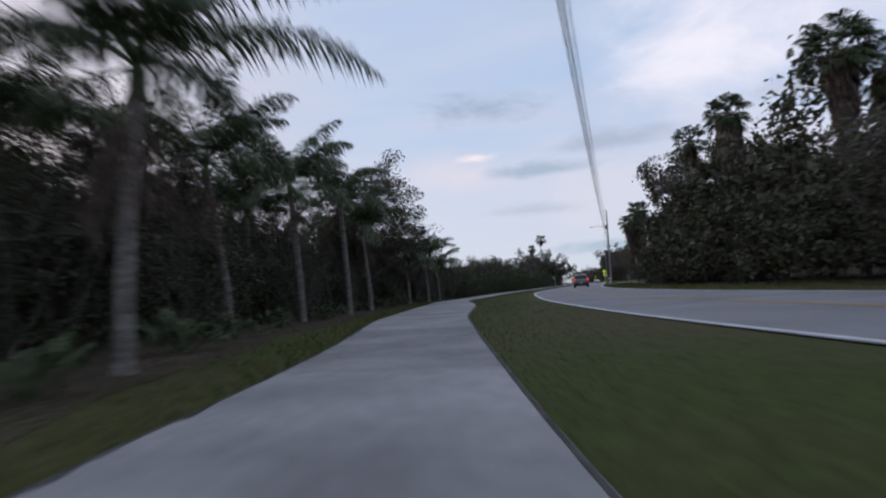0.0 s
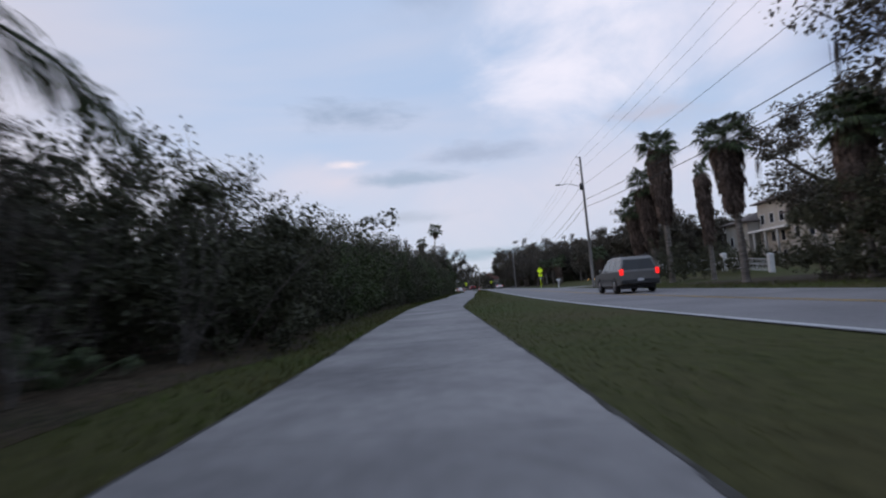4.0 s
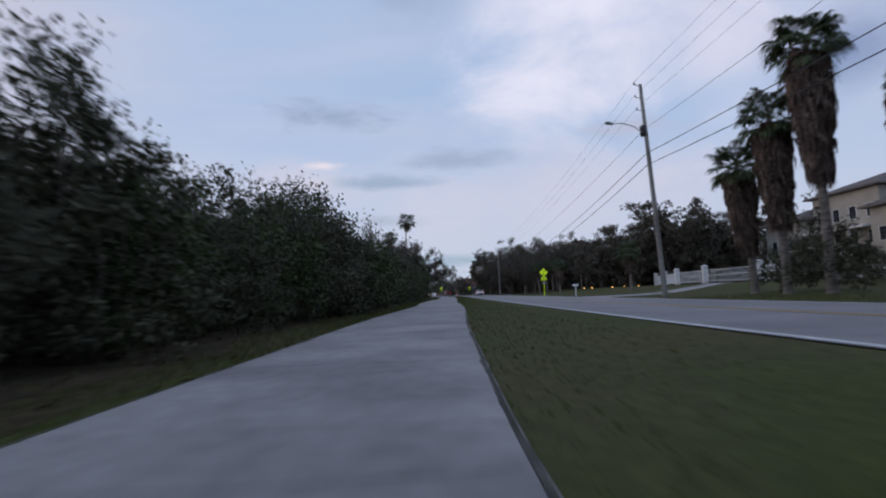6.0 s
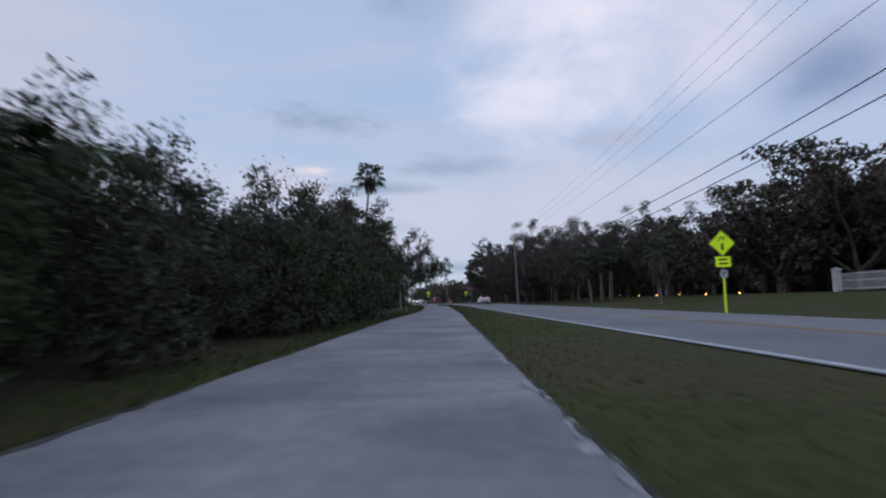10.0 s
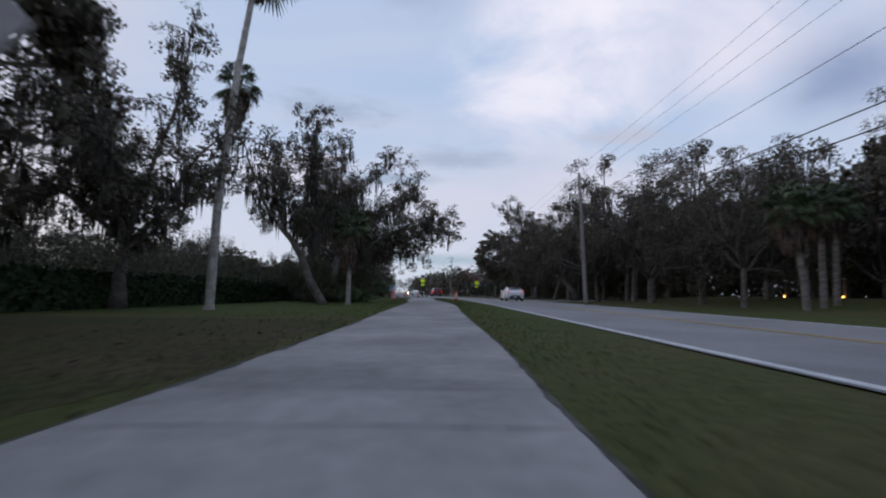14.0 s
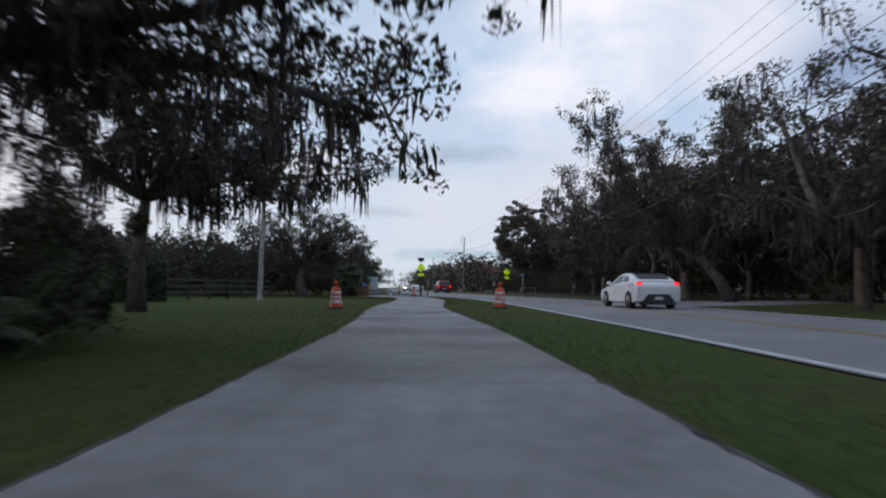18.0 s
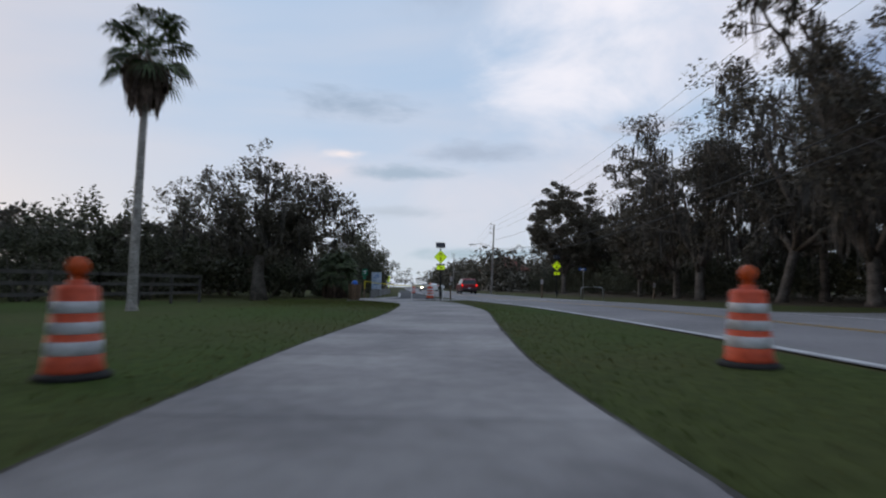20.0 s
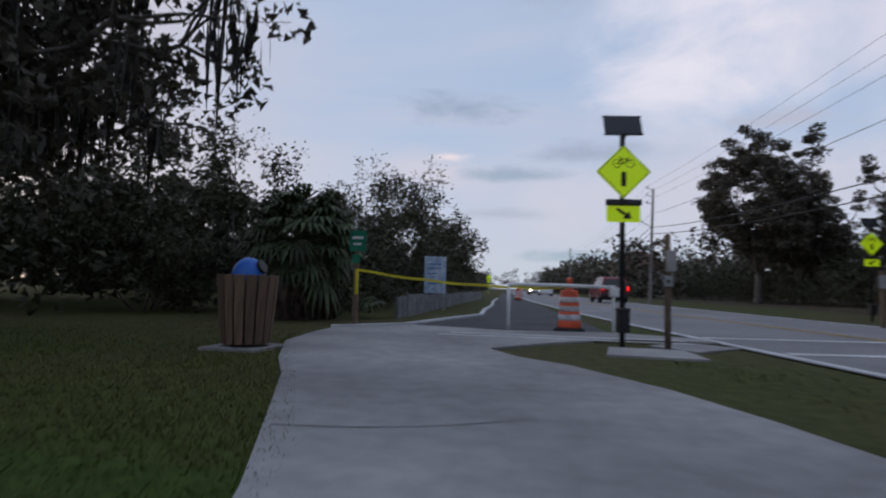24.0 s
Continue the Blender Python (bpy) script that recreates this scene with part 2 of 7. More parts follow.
M_PALMLEAF = mat("palm_leaf", (0.075, 0.098, 0.045), 0.6, second=(0.048, 0.064, 0.03), scale=0.8, fine=4, island=0.35, spec=0.2)
M_DEADPALM = mat("dead_palm_frond", (0.145, 0.105, 0.085), 0.9, second=(0.085, 0.062, 0.052), scale=0.8, fine=6, island=0.4, spec=0.1)
M_MOSS = mat("hanging_moss", (0.105, 0.095, 0.085), 0.95, second=(0.062, 0.057, 0.051), scale=0.8, fine=6, island=0.35, spec=0.05)
M_WOODSLEAF = mat("far_woods_leaf", (0.102, 0.092, 0.070), 0.7, second=(0.072, 0.067, 0.052), scale=0.2, fine=2, island=0.35, spec=0.1)
M_POLE = mat("weathered_wood_pole", (0.26, 0.245, 0.23), 0.9, second=(0.17, 0.155, 0.145), scale=2.0, fine=30, bump=0.5, bump_scale=60, amount=0.25, stretch=(1, 1, 0.1), spec=0.1)
M_CABLE = mat("black_cable", (0.02, 0.02, 0.022), 0.6)
M_GALV = mat("galvanised_steel", (0.42, 0.43, 0.44), 0.45, 0.7, scale=3, fine=25, amount=0.12)
M_DARKSTEEL = mat("black_painted_steel", (0.018, 0.018, 0.02), 0.45, scale=3, fine=25, amount=0.2)
# fluorescent yellow-green; a faint emission is added so the unlit sheet looks brighter
M_LIME = mat("glowing_fluorescent_sheet", (0.62, 0.86, 0.02), 0.4, second=(0.58, 0.80, 0.02), scale=2, fine=12, amount=0.04, emit=(0.62, 0.9, 0.02), strength=0.22)
M_BLACK = mat("sign_black", (0.012, 0.012, 0.012), 0.5)
M_WHITE = mat("white_paint", (0.72, 0.72, 0.72), 0.5, second=(0.62, 0.62, 0.62), scale=2, fine=20, amount=0.08)
M_ORANGE = mat("drum_orange", (0.62, 0.085, 0.03), 0.5, second=(0.50, 0.07, 0.03), scale=3, fine=20, amount=0.12)
M_REFLECT = mat("white_reflective_band", (0.66, 0.66, 0.68), 0.35, scale=4, fine=30, amount=0.12)
M_RUBBER = mat("black_rubber", (0.018, 0.018, 0.018), 0.8, scale=4, fine=30, amount=0.2)

# ---------------------------------------------------------------- mesh tools


class Build:
    """Collects vertices and faces of one mesh."""

    def __init__(self):
        self.v, self.f, self.n = [], [], 0

    def add(self, v, f):
        v = np.asarray(v, float).reshape(-1, 3)
        self.v.append(v)
        self.f.extend([tuple(int(i) + self.n for i in face) for face in f])
        self.n += len(v)
        return self

    def quads(self, v):
        """v: n x 4 x 3 loose quads."""
        v = np.asarray(v, float)
        k = len(v)
        idx = np.arange(4 * k).reshape(k, 4) + self.n
        self.v.append(v.reshape(-1, 3))
        self.f.extend(map(tuple, idx.tolist()))
        self.n += 4 * k
        return self

    def tris(self, v):
        v = np.asarray(v, float)
        k = len(v)
        idx = np.arange(3 * k).reshape(k, 3) + self.n
        self.v.append(v.reshape(-1, 3))
        self.f.extend(map(tuple, idx.tolist()))
        self.n += 3 * k
        return self

    def box(self, lo, hi, bevel=0.0):
        (a, b, c), (d, e, g) = lo, hi
        if bevel <= 0:
            v = [(a, b, c), (d, b, c), (d, e, c), (a, e, c), (a, b, g), (d, b, g), (d, e, g), (a, e, g)]
            return self.add(v, [(3, 2, 1, 0), (4, 5, 6, 7), (0, 1, 5, 4), (1, 2, 6, 5), (2, 3, 7, 6), (3, 0, 4, 7)])
        h = bevel
        rings = [(c, h), (c + h, 0), (g - h, 0), (g, h)]
        v, f = [], []
        for z, i in rings:
            k = max(h - i, 0)
            v += [(a + i + k, b + i, z), (d - i - k, b + i, z), (d - i, b + i + k, z), (d - i, e - i - k, z),
                  (d - i - k, e - i, z), (a + i + k, e - i, z), (a + i, e - i - k, z), (a + i, b + i + k, z)]
        for r in range(3):
            for k in range(8):
                f.append((r * 8 + k, r * 8 + (k + 1) % 8, r * 8 + 8 + (k + 1) % 8, r * 8 + 8 + k))
        f += [tuple(range(7, -1, -1)), tuple(range(24, 32))]
        return self.add(v, f)

    def tube(self, pts, radii, sides=8, cap=True):
        pts = np.asarray(pts, float)
        k = len(pts)
        radii = np.broadcast_to(np.asarray(radii, float), (k,))
        d = np.gradient(pts, axis=0)
        d /= np.linalg.norm(d, axis=1)[:, None] + 1e-9
        ref = np.array([1.0, 0, 0]) if abs(d[:, 0]).mean() < 0.8 else np.array([0, 1.0, 0])
        s = np.cross(d, ref)
        s /= np.linalg.norm(s, axis=1)[:, None] + 1e-9
        t = np.cross(d, s)
        a = np.linspace(0, 2 * np.pi, sides, endpoint=False)
        ring = s[:, None] * np.cos(a)[None, :, None] + t[:, None] * np.sin(a)[None, :, None]
        v = pts[:, None] + ring * radii[:, None, None]
        f = []
        for i in range(k - 1):
            for j in range(sides):
                j2 = (j + 1) % sides
                f.append((i * sides + j, i * sides + j2, (i + 1) * sides + j2, (i + 1) * sides + j))
        if cap:
            f += [tuple(range(sides - 1, -1, -1)), tuple((k - 1) * sides + j for j in range(sides))]
        return self.add(v.reshape(-1, 3), f)

    def lathe(self, profile, sides=16, centre=(0, 0)):
        """profile: (radius, z) from bottom to top."""
        a = np.linspace(0, 2 * np.pi, sides, endpoint=False)
        v = [(centre[0] + r * math.cos(x), centre[1] + r * math.sin(x), z) for r, z in profile for x in a]
        k, f = len(profile), []
        for i in range(k - 1):
            for j in range(sides):
                j2 = (j + 1) % sides
                f.append((i * sides + j, i * sides + j2, (i + 1) * sides + j2, (i + 1) * sides + j))
        f += [tuple(range(sides - 1, -1, -1)), tuple((k - 1) * sides + j for j in range(sides))]
        return self.add(v, f)

    def prism(self, outline, y0, y1, axis="y"):
        """An outline of (a, z) pulled from y0 to y1 (axis y), or (x, y) pulled in z (axis z)."""
        k = len(outline)
        if axis == "y":
            v = [(a, y0, z) for a, z in outline] + [(a, y1, z) for a, z in outline]
        elif axis == "x":
            v = [(y0, a, z) for a, z in outline] + [(y1, a, z) for a, z in outline]
        else:
            v = [(a, b, y0) for a, b in outline] + [(a, b, y1) for a, b in outline]
        f = [tuple(range(k)), tuple(range(2 * k - 1, k - 1, -1))] + [(i, i + k, (i + 1) % k + k, (i + 1) % k) for i in range(k)]
        return self.add(v, f)

    def mesh(self, name, material, smooth=False):
        me = bpy.data.meshes.new(name)
        me.from_pydata(np.concatenate(self.v).tolist() if self.v else [], [], self.f)
        me.materials.append(material)
        if smooth:
            me.polygons.foreach_set("use_smooth", [True] * len(me.polygons))
        me.update()
        return me


def part(name, shape, material, parent, label="", smooth=False, at=None):
    ob = new(name, shape.mesh(name, material, smooth))
    if parent is not None:
        ob.parent = parent
    if at is not None:
        ob.matrix_basis = at
    if label:
        tagged(ob, label)
    return ob


def thing(name, label, category, group="", kind="", at=None):
    ob = new(name)
    ob.empty_display_size = 0.2
    tagged(ob, label, category, group, kind)
    if at is not None:
        ob.matrix_basis = at
    return ob


def structure(name, shape, material, label, category, kind="structure", smooth=False):
    ob = new(name, shape.mesh(name, material, smooth))
    return tagged(ob, label, category, kind=kind)


def smooth_line(nodes, ys, width=9):
    n = np.array(nodes, float)
    grid = np.arange(n[0, 0] - 30, n[-1, 0] + 30, 0.5)
    x = np.interp(grid, n[:, 0], n[:, 1])
    k = int(width / 0.5) | 1
    pad = np.pad(x, k // 2, mode="edge")
    win = np.hanning(k + 2)[1:-1]
    x = np.convolve(pad, win / win.sum(), mode="valid")
    return np.interp(ys, grid, x)


def leaf_quads(rng, centres, size, flat=0.35, long=1.6):
    """One small folded leaf-card at each centre, turned at random."""
    k = len(centres)
    a = rng.normal(size=(k, 3))
    a[:, 2] *= flat + 0.4
    a /= np.linalg.norm(a, axis=1)[:, None]
    b = np.cross(a, rng.normal(size=(k, 3)))
    b /= np.linalg.norm(b, axis=1)[:, None] + 1e-9
    s = size * rng.uniform(0.6, 1.35, (k, 1))
    a, b = a * s * long * 0.5, b * s * 0.5
    c = centres
    return np.stack([c - a, c - b * 0.9 + a * 0.1, c + a, c + b * 0.9 + a * 0.1], 1)


def leaf_tris(rng, centres, size, flat=0.35, long=1.5):
    """One slim leaf at each centre, turned at random."""
    q = leaf_quads(rng, centres, size, flat, long)
    c = centres
    side = (q[:, 3] - q[:, 1]) * 0.56
    tip = q[:, 2] - c
    return np.stack([c - tip, c + tip * 0.85 - side, c + tip * 0.45 + side], 1)


def blob(rng, k, centre, radii):
    """k points in an ellipsoid, denser to its shell."""
    d = rng.normal(size=(k, 3))
    d /= np.linalg.norm(d, axis=1)[:, None]
    r = rng.uniform(0.25, 1.0, (k, 1)) ** 0.6
    return np.asarray(centre) + d * r * np.asarray(radii)

# ---------------------------------------------------------------- ground, trail and road
R_NODES = [(-150, 31), (-110, 16.5), (-95, 11.6), (-84.3, 8.0), (-77.7, 6.1), (-69.6, 3.85), (-60, 1.95), (-56.6, 1.13), (-52.7, 0.05), (-48, -1.35), (-45, -1.97), (-41, -2.26), (-36, -2.6), (-30, -2.95), (-8.8, -4.25), (2.3, -4.1),
           (8, -3.94), (14, -3.74), (20, -3.6), (25, -3.6), (30, -3.6), (38, -3.65), (56, -3.3), (69, -2.97), (80, -2.93), (84, -2.80), (98, -2.78), (108, -2.6), (115, -2.72), (123, -3.03), (130, -3.65),
           (135, -4.1), (142, -4.03), (148, -3.9), (153.8, -4.45), (157.0, -5.05), (161, -6.2)]
L_NODES = [(-150, 27.5), (-110, 13.2), (-95, 8.4), (-84, 5.2), (-81.8, 4.7), (-78, 3.6), (-69.3, 0.65), (-60, -1.5), (-56.5, -2.3), (-52, -3.2), (-49, -3.8), (-45, -4.9), (-42.4, -5.2), (-38, -5.4), (-31, -5.65), (-20, -6.35), (-7.7, -7.0), (3.5, -7.12),
           (9, -7.1), (17.5, -6.85), (28, -6.6), (39, -6.95), (60, -6.6), (69, -6.17), (79, -5.75), (88, -5.65), (98, -5.8), (107, -5.86), (115, -5.85), (123, -6.05),
           (127, -6.28), (132, -6.75), (137, -6.98), (143, -6.92), (148, -7.0), (154, -7.38), (156.2, -7.62), (157.2, -7.9), (158.5, -8.5), (160, -9.5), (163, -11)]
W_NODES = [(-220, 64), (-140, 33), (-110, 21.5), (-95, 15.6), (-80, 10.6), (-73, 8.5), (-65, 6.6), (-56, 4.7), (-40, 2.3), (-30, 1.1), (-17, 0.25), (0, -0.15),
           (60, -0.1), (110, 0.0), (125, -0.2), (140, -0.65), (151, -1.6), (157, -2.6), (163, -4.0), (175, -6.4), (195, -9.4), (230, -13.5), (300, -21), (480, -40)]
ROAD_WIDE = 7.3


def trail_right(y):
    return smooth_line(R_NODES, y, 5)


def trail_left(y):
    return smooth_line(L_NODES, y, 5)


def road_near(y):
    return smooth_line(W_NODES, y, 14)


def strip(name, ys, x0, x1, z, material, label, category, kind="structure"):
    b = Build()
    v = [(x, y, z) for y, l, r in zip(ys, x0, x1) for x in (l, r)]
    b.add(v, [(2 * i, 2 * i + 1, 2 * i + 3, 2 * i + 2) for i in range(len(ys) - 1)])
    return structure(name, b, material, label, category, kind)


def rise(x, y):
    """How far the lawn of the villa and the lit piers lies above the road."""
    def ease(t):
        t = np.clip(t, 0.0, 1.0)
        return t * t * (3 - 2 * t)
    return 0.75 * ease((x - 12.0) / 12.0) * ease((y - 24.0) / 12.0) * ease((146.0 - y) / 12.0)


# the ground: one sheet to the horizon, finer near the trail
b = Build()
gx = np.unique(np.concatenate([[-3000, -1200, -500, -200, -120], np.arange(-80, 100, 4.0), [120, 200, 500, 1200, 3000]]))
gy = np.unique(np.concatenate([[-3000, -1200, -500, -250], np.arange(-160, 340, 4.0), [400, 600, 1200, 3000]]))
v = [(x, y, -0.035 + float(rise(x, y))) for y in gy for x in gx]
w = len(gx)
b.add(v, [(j * w + i, j * w + i + 1, (j + 1) * w + i + 1, (j + 1) * w + i) for j in range(len(gy) - 1) for i in range(w - 1)])
ground = structure("ground", b, M_GRASS, "mown green roadside grass, patchy and dry in places", "grass")

ys = np.arange(-200, 480, 3.0)
near = road_near(ys)
road = strip("road", ys, near - 0.13, near + ROAD_WIDE + 0.2, -0.012, M_ASPHALT, "grey worn two-lane asphalt road", "road")
strip("edge_line", ys, near - 0.07, near + 0.09, -0.006, M_LINE, "white painted edge line along the road", "road marking")
strip("edge_line", ys, near + ROAD_WIDE - 0.12, near + ROAD_WIDE + 0.02, -0.006, M_LINE, "white painted edge line along the road", "road marking")
for off in (-0.16, 0.06):
    strip("centre_line", ys, near + ROAD_WIDE / 2 + off, near + ROAD_WIDE / 2 + off + 0.1, -0.006, M_YELLOW, "yellow painted double centre line", "road marking")

# browner lawn under the palms and oaks
ys = np.arange(-20, 94, 2.0)
strip("dry_lawn", ys, trail_left(ys) - 9 - 1.5 * np.sin(ys * 0.37), trail_left(ys) - 0.35 - 0.2 * np.sin(ys * 0.9) - 0.12 * np.sin(ys * 2.3), -0.031, M_DRYGRASS, "thin brownish grass in the shade beside the trail", "grass")
yl = np.arange(95, 157.5, 1.0)
strip("lawn", yl, trail_left(yl) - 24, trail_left(yl) - 0.06, -0.031, M_LAWN, "lush green mown lawn beside the trail", "grass")
strip("lawn", yl, trail_right(yl) + 0.05, road_near(yl) - 0.25, -0.031, M_LAWN, "lush green mown grass between trail and road", "grass")
# leaf litter under the growth beside the trail
ys = np.arange(-120, 78, 2.0)
strip("woodland_floor", ys, trail_left(ys) - 60, trail_left(ys) - 1.5 - 0.5 * np.sin(ys * 0.31) - 0.3 * np.sin(ys * 0.83), -0.028, M_LITTER, "brown leaf litter under the shrubs", "ground")
ys = np.arange(-120, 12, 2.0)
strip("woodland_floor", ys, road_near(ys) + ROAD_WIDE + 3.4 + 0.5 * np.sin(ys * 0.4), road_near(ys) + 70, -0.028, M_LITTER, "brown leaf litter under the trees", "ground")
ys = np.arange(95, 330, 3.0)
strip("woodland_floor", ys, road_near(ys) + ROAD_WIDE + 7.5 + 0.7 * np.sin(ys * 0.3), road_near(ys) + 80, -0.028, M_LITTER, "brown leaf litter under the oaks", "ground")

# ---------------------------------------------------------------- plants


def limb(rng, p, d, length, r0, r1, steps=5, wobble=0.18, lift=0.0):
    pts, d = [np.array(p, float)], np.array(d, float)
    for _ in range(steps):
        d = d + rng.normal(size=3) * wobble + np.array([0, 0, lift])
        d /= np.linalg.norm(d)
        pts.append(pts[-1] + d * length / steps)
    return np.array(pts), np.linspace(r0, r1, steps + 1), d


def oak_meshes(seed, height=12.0, spread=6.0, trunk_r=0.32, clear=2.6, leaves=9500, leaf=0.17, moss=260, gaps=1.0, lean=(0, 0), moss_long=1.15, fill=0):
    """Meshes of a broad tree: trunk, limbs, leaf clumps, hanging moss."""
    rng = np.random.default_rng(seed)
    trunk, limbs, crown, hang = Build(), Build(), Build(), Build()
    fork = np.array([lean[0] * 0.5, lean[1] * 0.5, clear])
    pts = np.array([(0, 0, -0.15), (0.05, 0.02, 0.25), (lean[0] * 0.25, lean[1] * 0.25, clear * 0.5), fork])
    trunk.tube(pts, [trunk_r * 1.5, trunk_r * 1.05, trunk_r * 0.9, trunk_r * 0.8], 9)
    tips, along = [], []
    n_main = 6
    for i in range(n_main):
        a = i / n_main * 2 * math.pi + rng.uniform(-0.4, 0.4)
        up = rng.uniform(0.35, 1.5)
        d = np.array([math.cos(a) + lean[0] * 0.25, math.sin(a) + lean[1] * 0.25, up])
        d /= np.linalg.norm(d)
        reach = min(spread / max(np.hypot(d[0], d[1]), 0.3), (height - clear) / max(d[2], 0.3)) * rng.uniform(0.75, 1.0)
        p, r, e = limb(rng, fork - (0, 0, rng.uniform(0, 0.5)), d, reach * 0.62, trunk_r * 0.5, trunk_r * 0.2, 6, 0.2, 0.02)
        limbs.tube(p, r, 7)
        along += list(p[2:])
        for _ in range(4):
            k = rng.integers(2, 7)
            d2 = e + rng.normal(size=3) * 0.75
            d2[2] = abs(d2[2]) * 0.7 + rng.uniform(-0.15, 0.35)
            d2 /= np.linalg.norm(d2)
            q, r2, e2 = limb(rng, p[k], d2, reach * rng.uniform(0.28, 0.48), trunk_r * 0.17, trunk_r * 0.06, 4, 0.22, 0.03)
            limbs.tube(q, r2, 5, False)
            tips += [q[-1], q[-2], q[2]]
            along += list(q[1:])
            for _ in range(2):
                d3 = e2 + rng.normal(size=3) * 0.8
                d3 /= np.linalg.norm(d3)
                s, r3, _e = limb(rng, q[rng.integers(2, 5)], d3, rng.uniform(0.7, 1.5), trunk_r * 0.07, 0.012, 3, 0.25)
                limbs.tube(s, r3, 4, False)
                tips.append(s[-1])
    # stretch the crown to its height and reach
    tips, al = np.array(tips), np.array(along)
    up = (height - clear) / max(np.percentile(tips[:, 2], 96) - clear, 1.0)
    out = spread / np.percentile(np.hypot(tips[:, 0] - fork[0], tips[:, 1] - fork[1]), 92)

    def grown(p):
        p = np.array(p, float)
        q = p.reshape(-1, 3) - fork
        g = np.clip((q[:, 2] + 1.0) / 1.5, 0, 1)[:, None]
        return (fork + q * (1 + g * (np.array([out, out, 1]) - 1)) * np.array([1, 1, 1]) + np.stack([0 * q[:, 0], 0 * q[:, 0], np.maximum(q[:, 2], 0) * (up - 1)], 1)).reshape(p.shape)

    def kept(p):
        """Draws in the boughs that outgrow the crown."""
        q = np.array(p, float).reshape(-1, 3) - fork
        rad = np.hypot(q[:, 0], q[:, 1])
        k = np.where(rad > spread, (spread + (rad - spread) * 0.25) / np.maximum(rad, 0.01), 1.0)
        top = height - fork[2]
        z = np.where(q[:, 2] > top, top + (q[:, 2] - top) * 0.25, q[:, 2])
        return (fork + np.stack([q[:, 0] * k, q[:, 1] * k, z], 1)).reshape(np.shape(p))

    limbs.v = [kept(grown(v)) for v in limbs.v]
    tips, al = kept(grown(tips)), kept(grown(al))
    if fill:
        u = rng.normal(size=(fill, 3))
        u /= np.linalg.norm(u, axis=1)[:, None]
        u *= rng.uniform(0.55, 0.97, (fill, 1))
        mid = clear * 0.45 + height * 0.55
        extra = fork * (1, 1, 0) + (0, 0, mid) + u * (spread, spread, height * 0.45 - clear * 0.3)
        for e in extra if leaf < 0.18 else ():
            root = al[np.argmin(np.linalg.norm(al - e, axis=1) + np.maximum(al[:, 2] - e[2], 0) * 0.6)]
            bend = (root + e) / 2 + rng.normal(size=3) * 0.18 + (0, 0, 0.12)
            limbs.tube(np.array([root, bend, e]), [0.035, 0.024, 0.01], 4, False)
            for _ in range(2):
                limbs.tube(np.array([e, e + rng.normal(size=3) * 0.45]), [0.012, 0.005], 4, False)
        tips = np.concatenate([tips, extra])
    per = max(8, int(leaves / len(tips)))
    for t in tips:
        k = int(per * rng.uniform(0.5, 1.5) * gaps)
        s = rng.uniform(0.4, 0.95)
        crown.tris(leaf_tris(rng, blob(rng, k, t, (s * 1.25, s * 1.25, s * 0.8)), leaf))
    if moss:
        src = al[rng.integers(0, len(al), moss)] + rng.normal(size=(moss, 3)) * (0.35, 0.35, 0.12)
        ln = rng.gamma(2.0, moss_long * 0.38, moss) + 0.25
        for rep in range(5):
            a = rng.uniform(0, math.pi, moss)
            w = np.stack([np.cos(a), np.sin(a), 0 * a], 1) * rng.uniform(0.008, 0.030, (moss, 1))
            off = rng.normal(size=(moss, 3)) * (0.12, 0.12, 0.06)
            top = src + off
            l = (ln * rng.uniform(0.6, 1.0, moss))[:, None] * np.array([[0, 0, -1.0]])
            sway = rng.normal(size=(moss, 3)) * (0.06, 0.06, 0)
            hang.quads(np.stack([top - w * 0.4, top + l * 0.45 - w + sway, top + l + sway, top + l * 0.35 + w], 1))
    return {"trunk": (trunk, M_BARK), "branchwork": (limbs, M_BARK), "crown": (crown, M_OAKLEAF), "hanging_moss": (hang, M_MOSS) if moss else None}


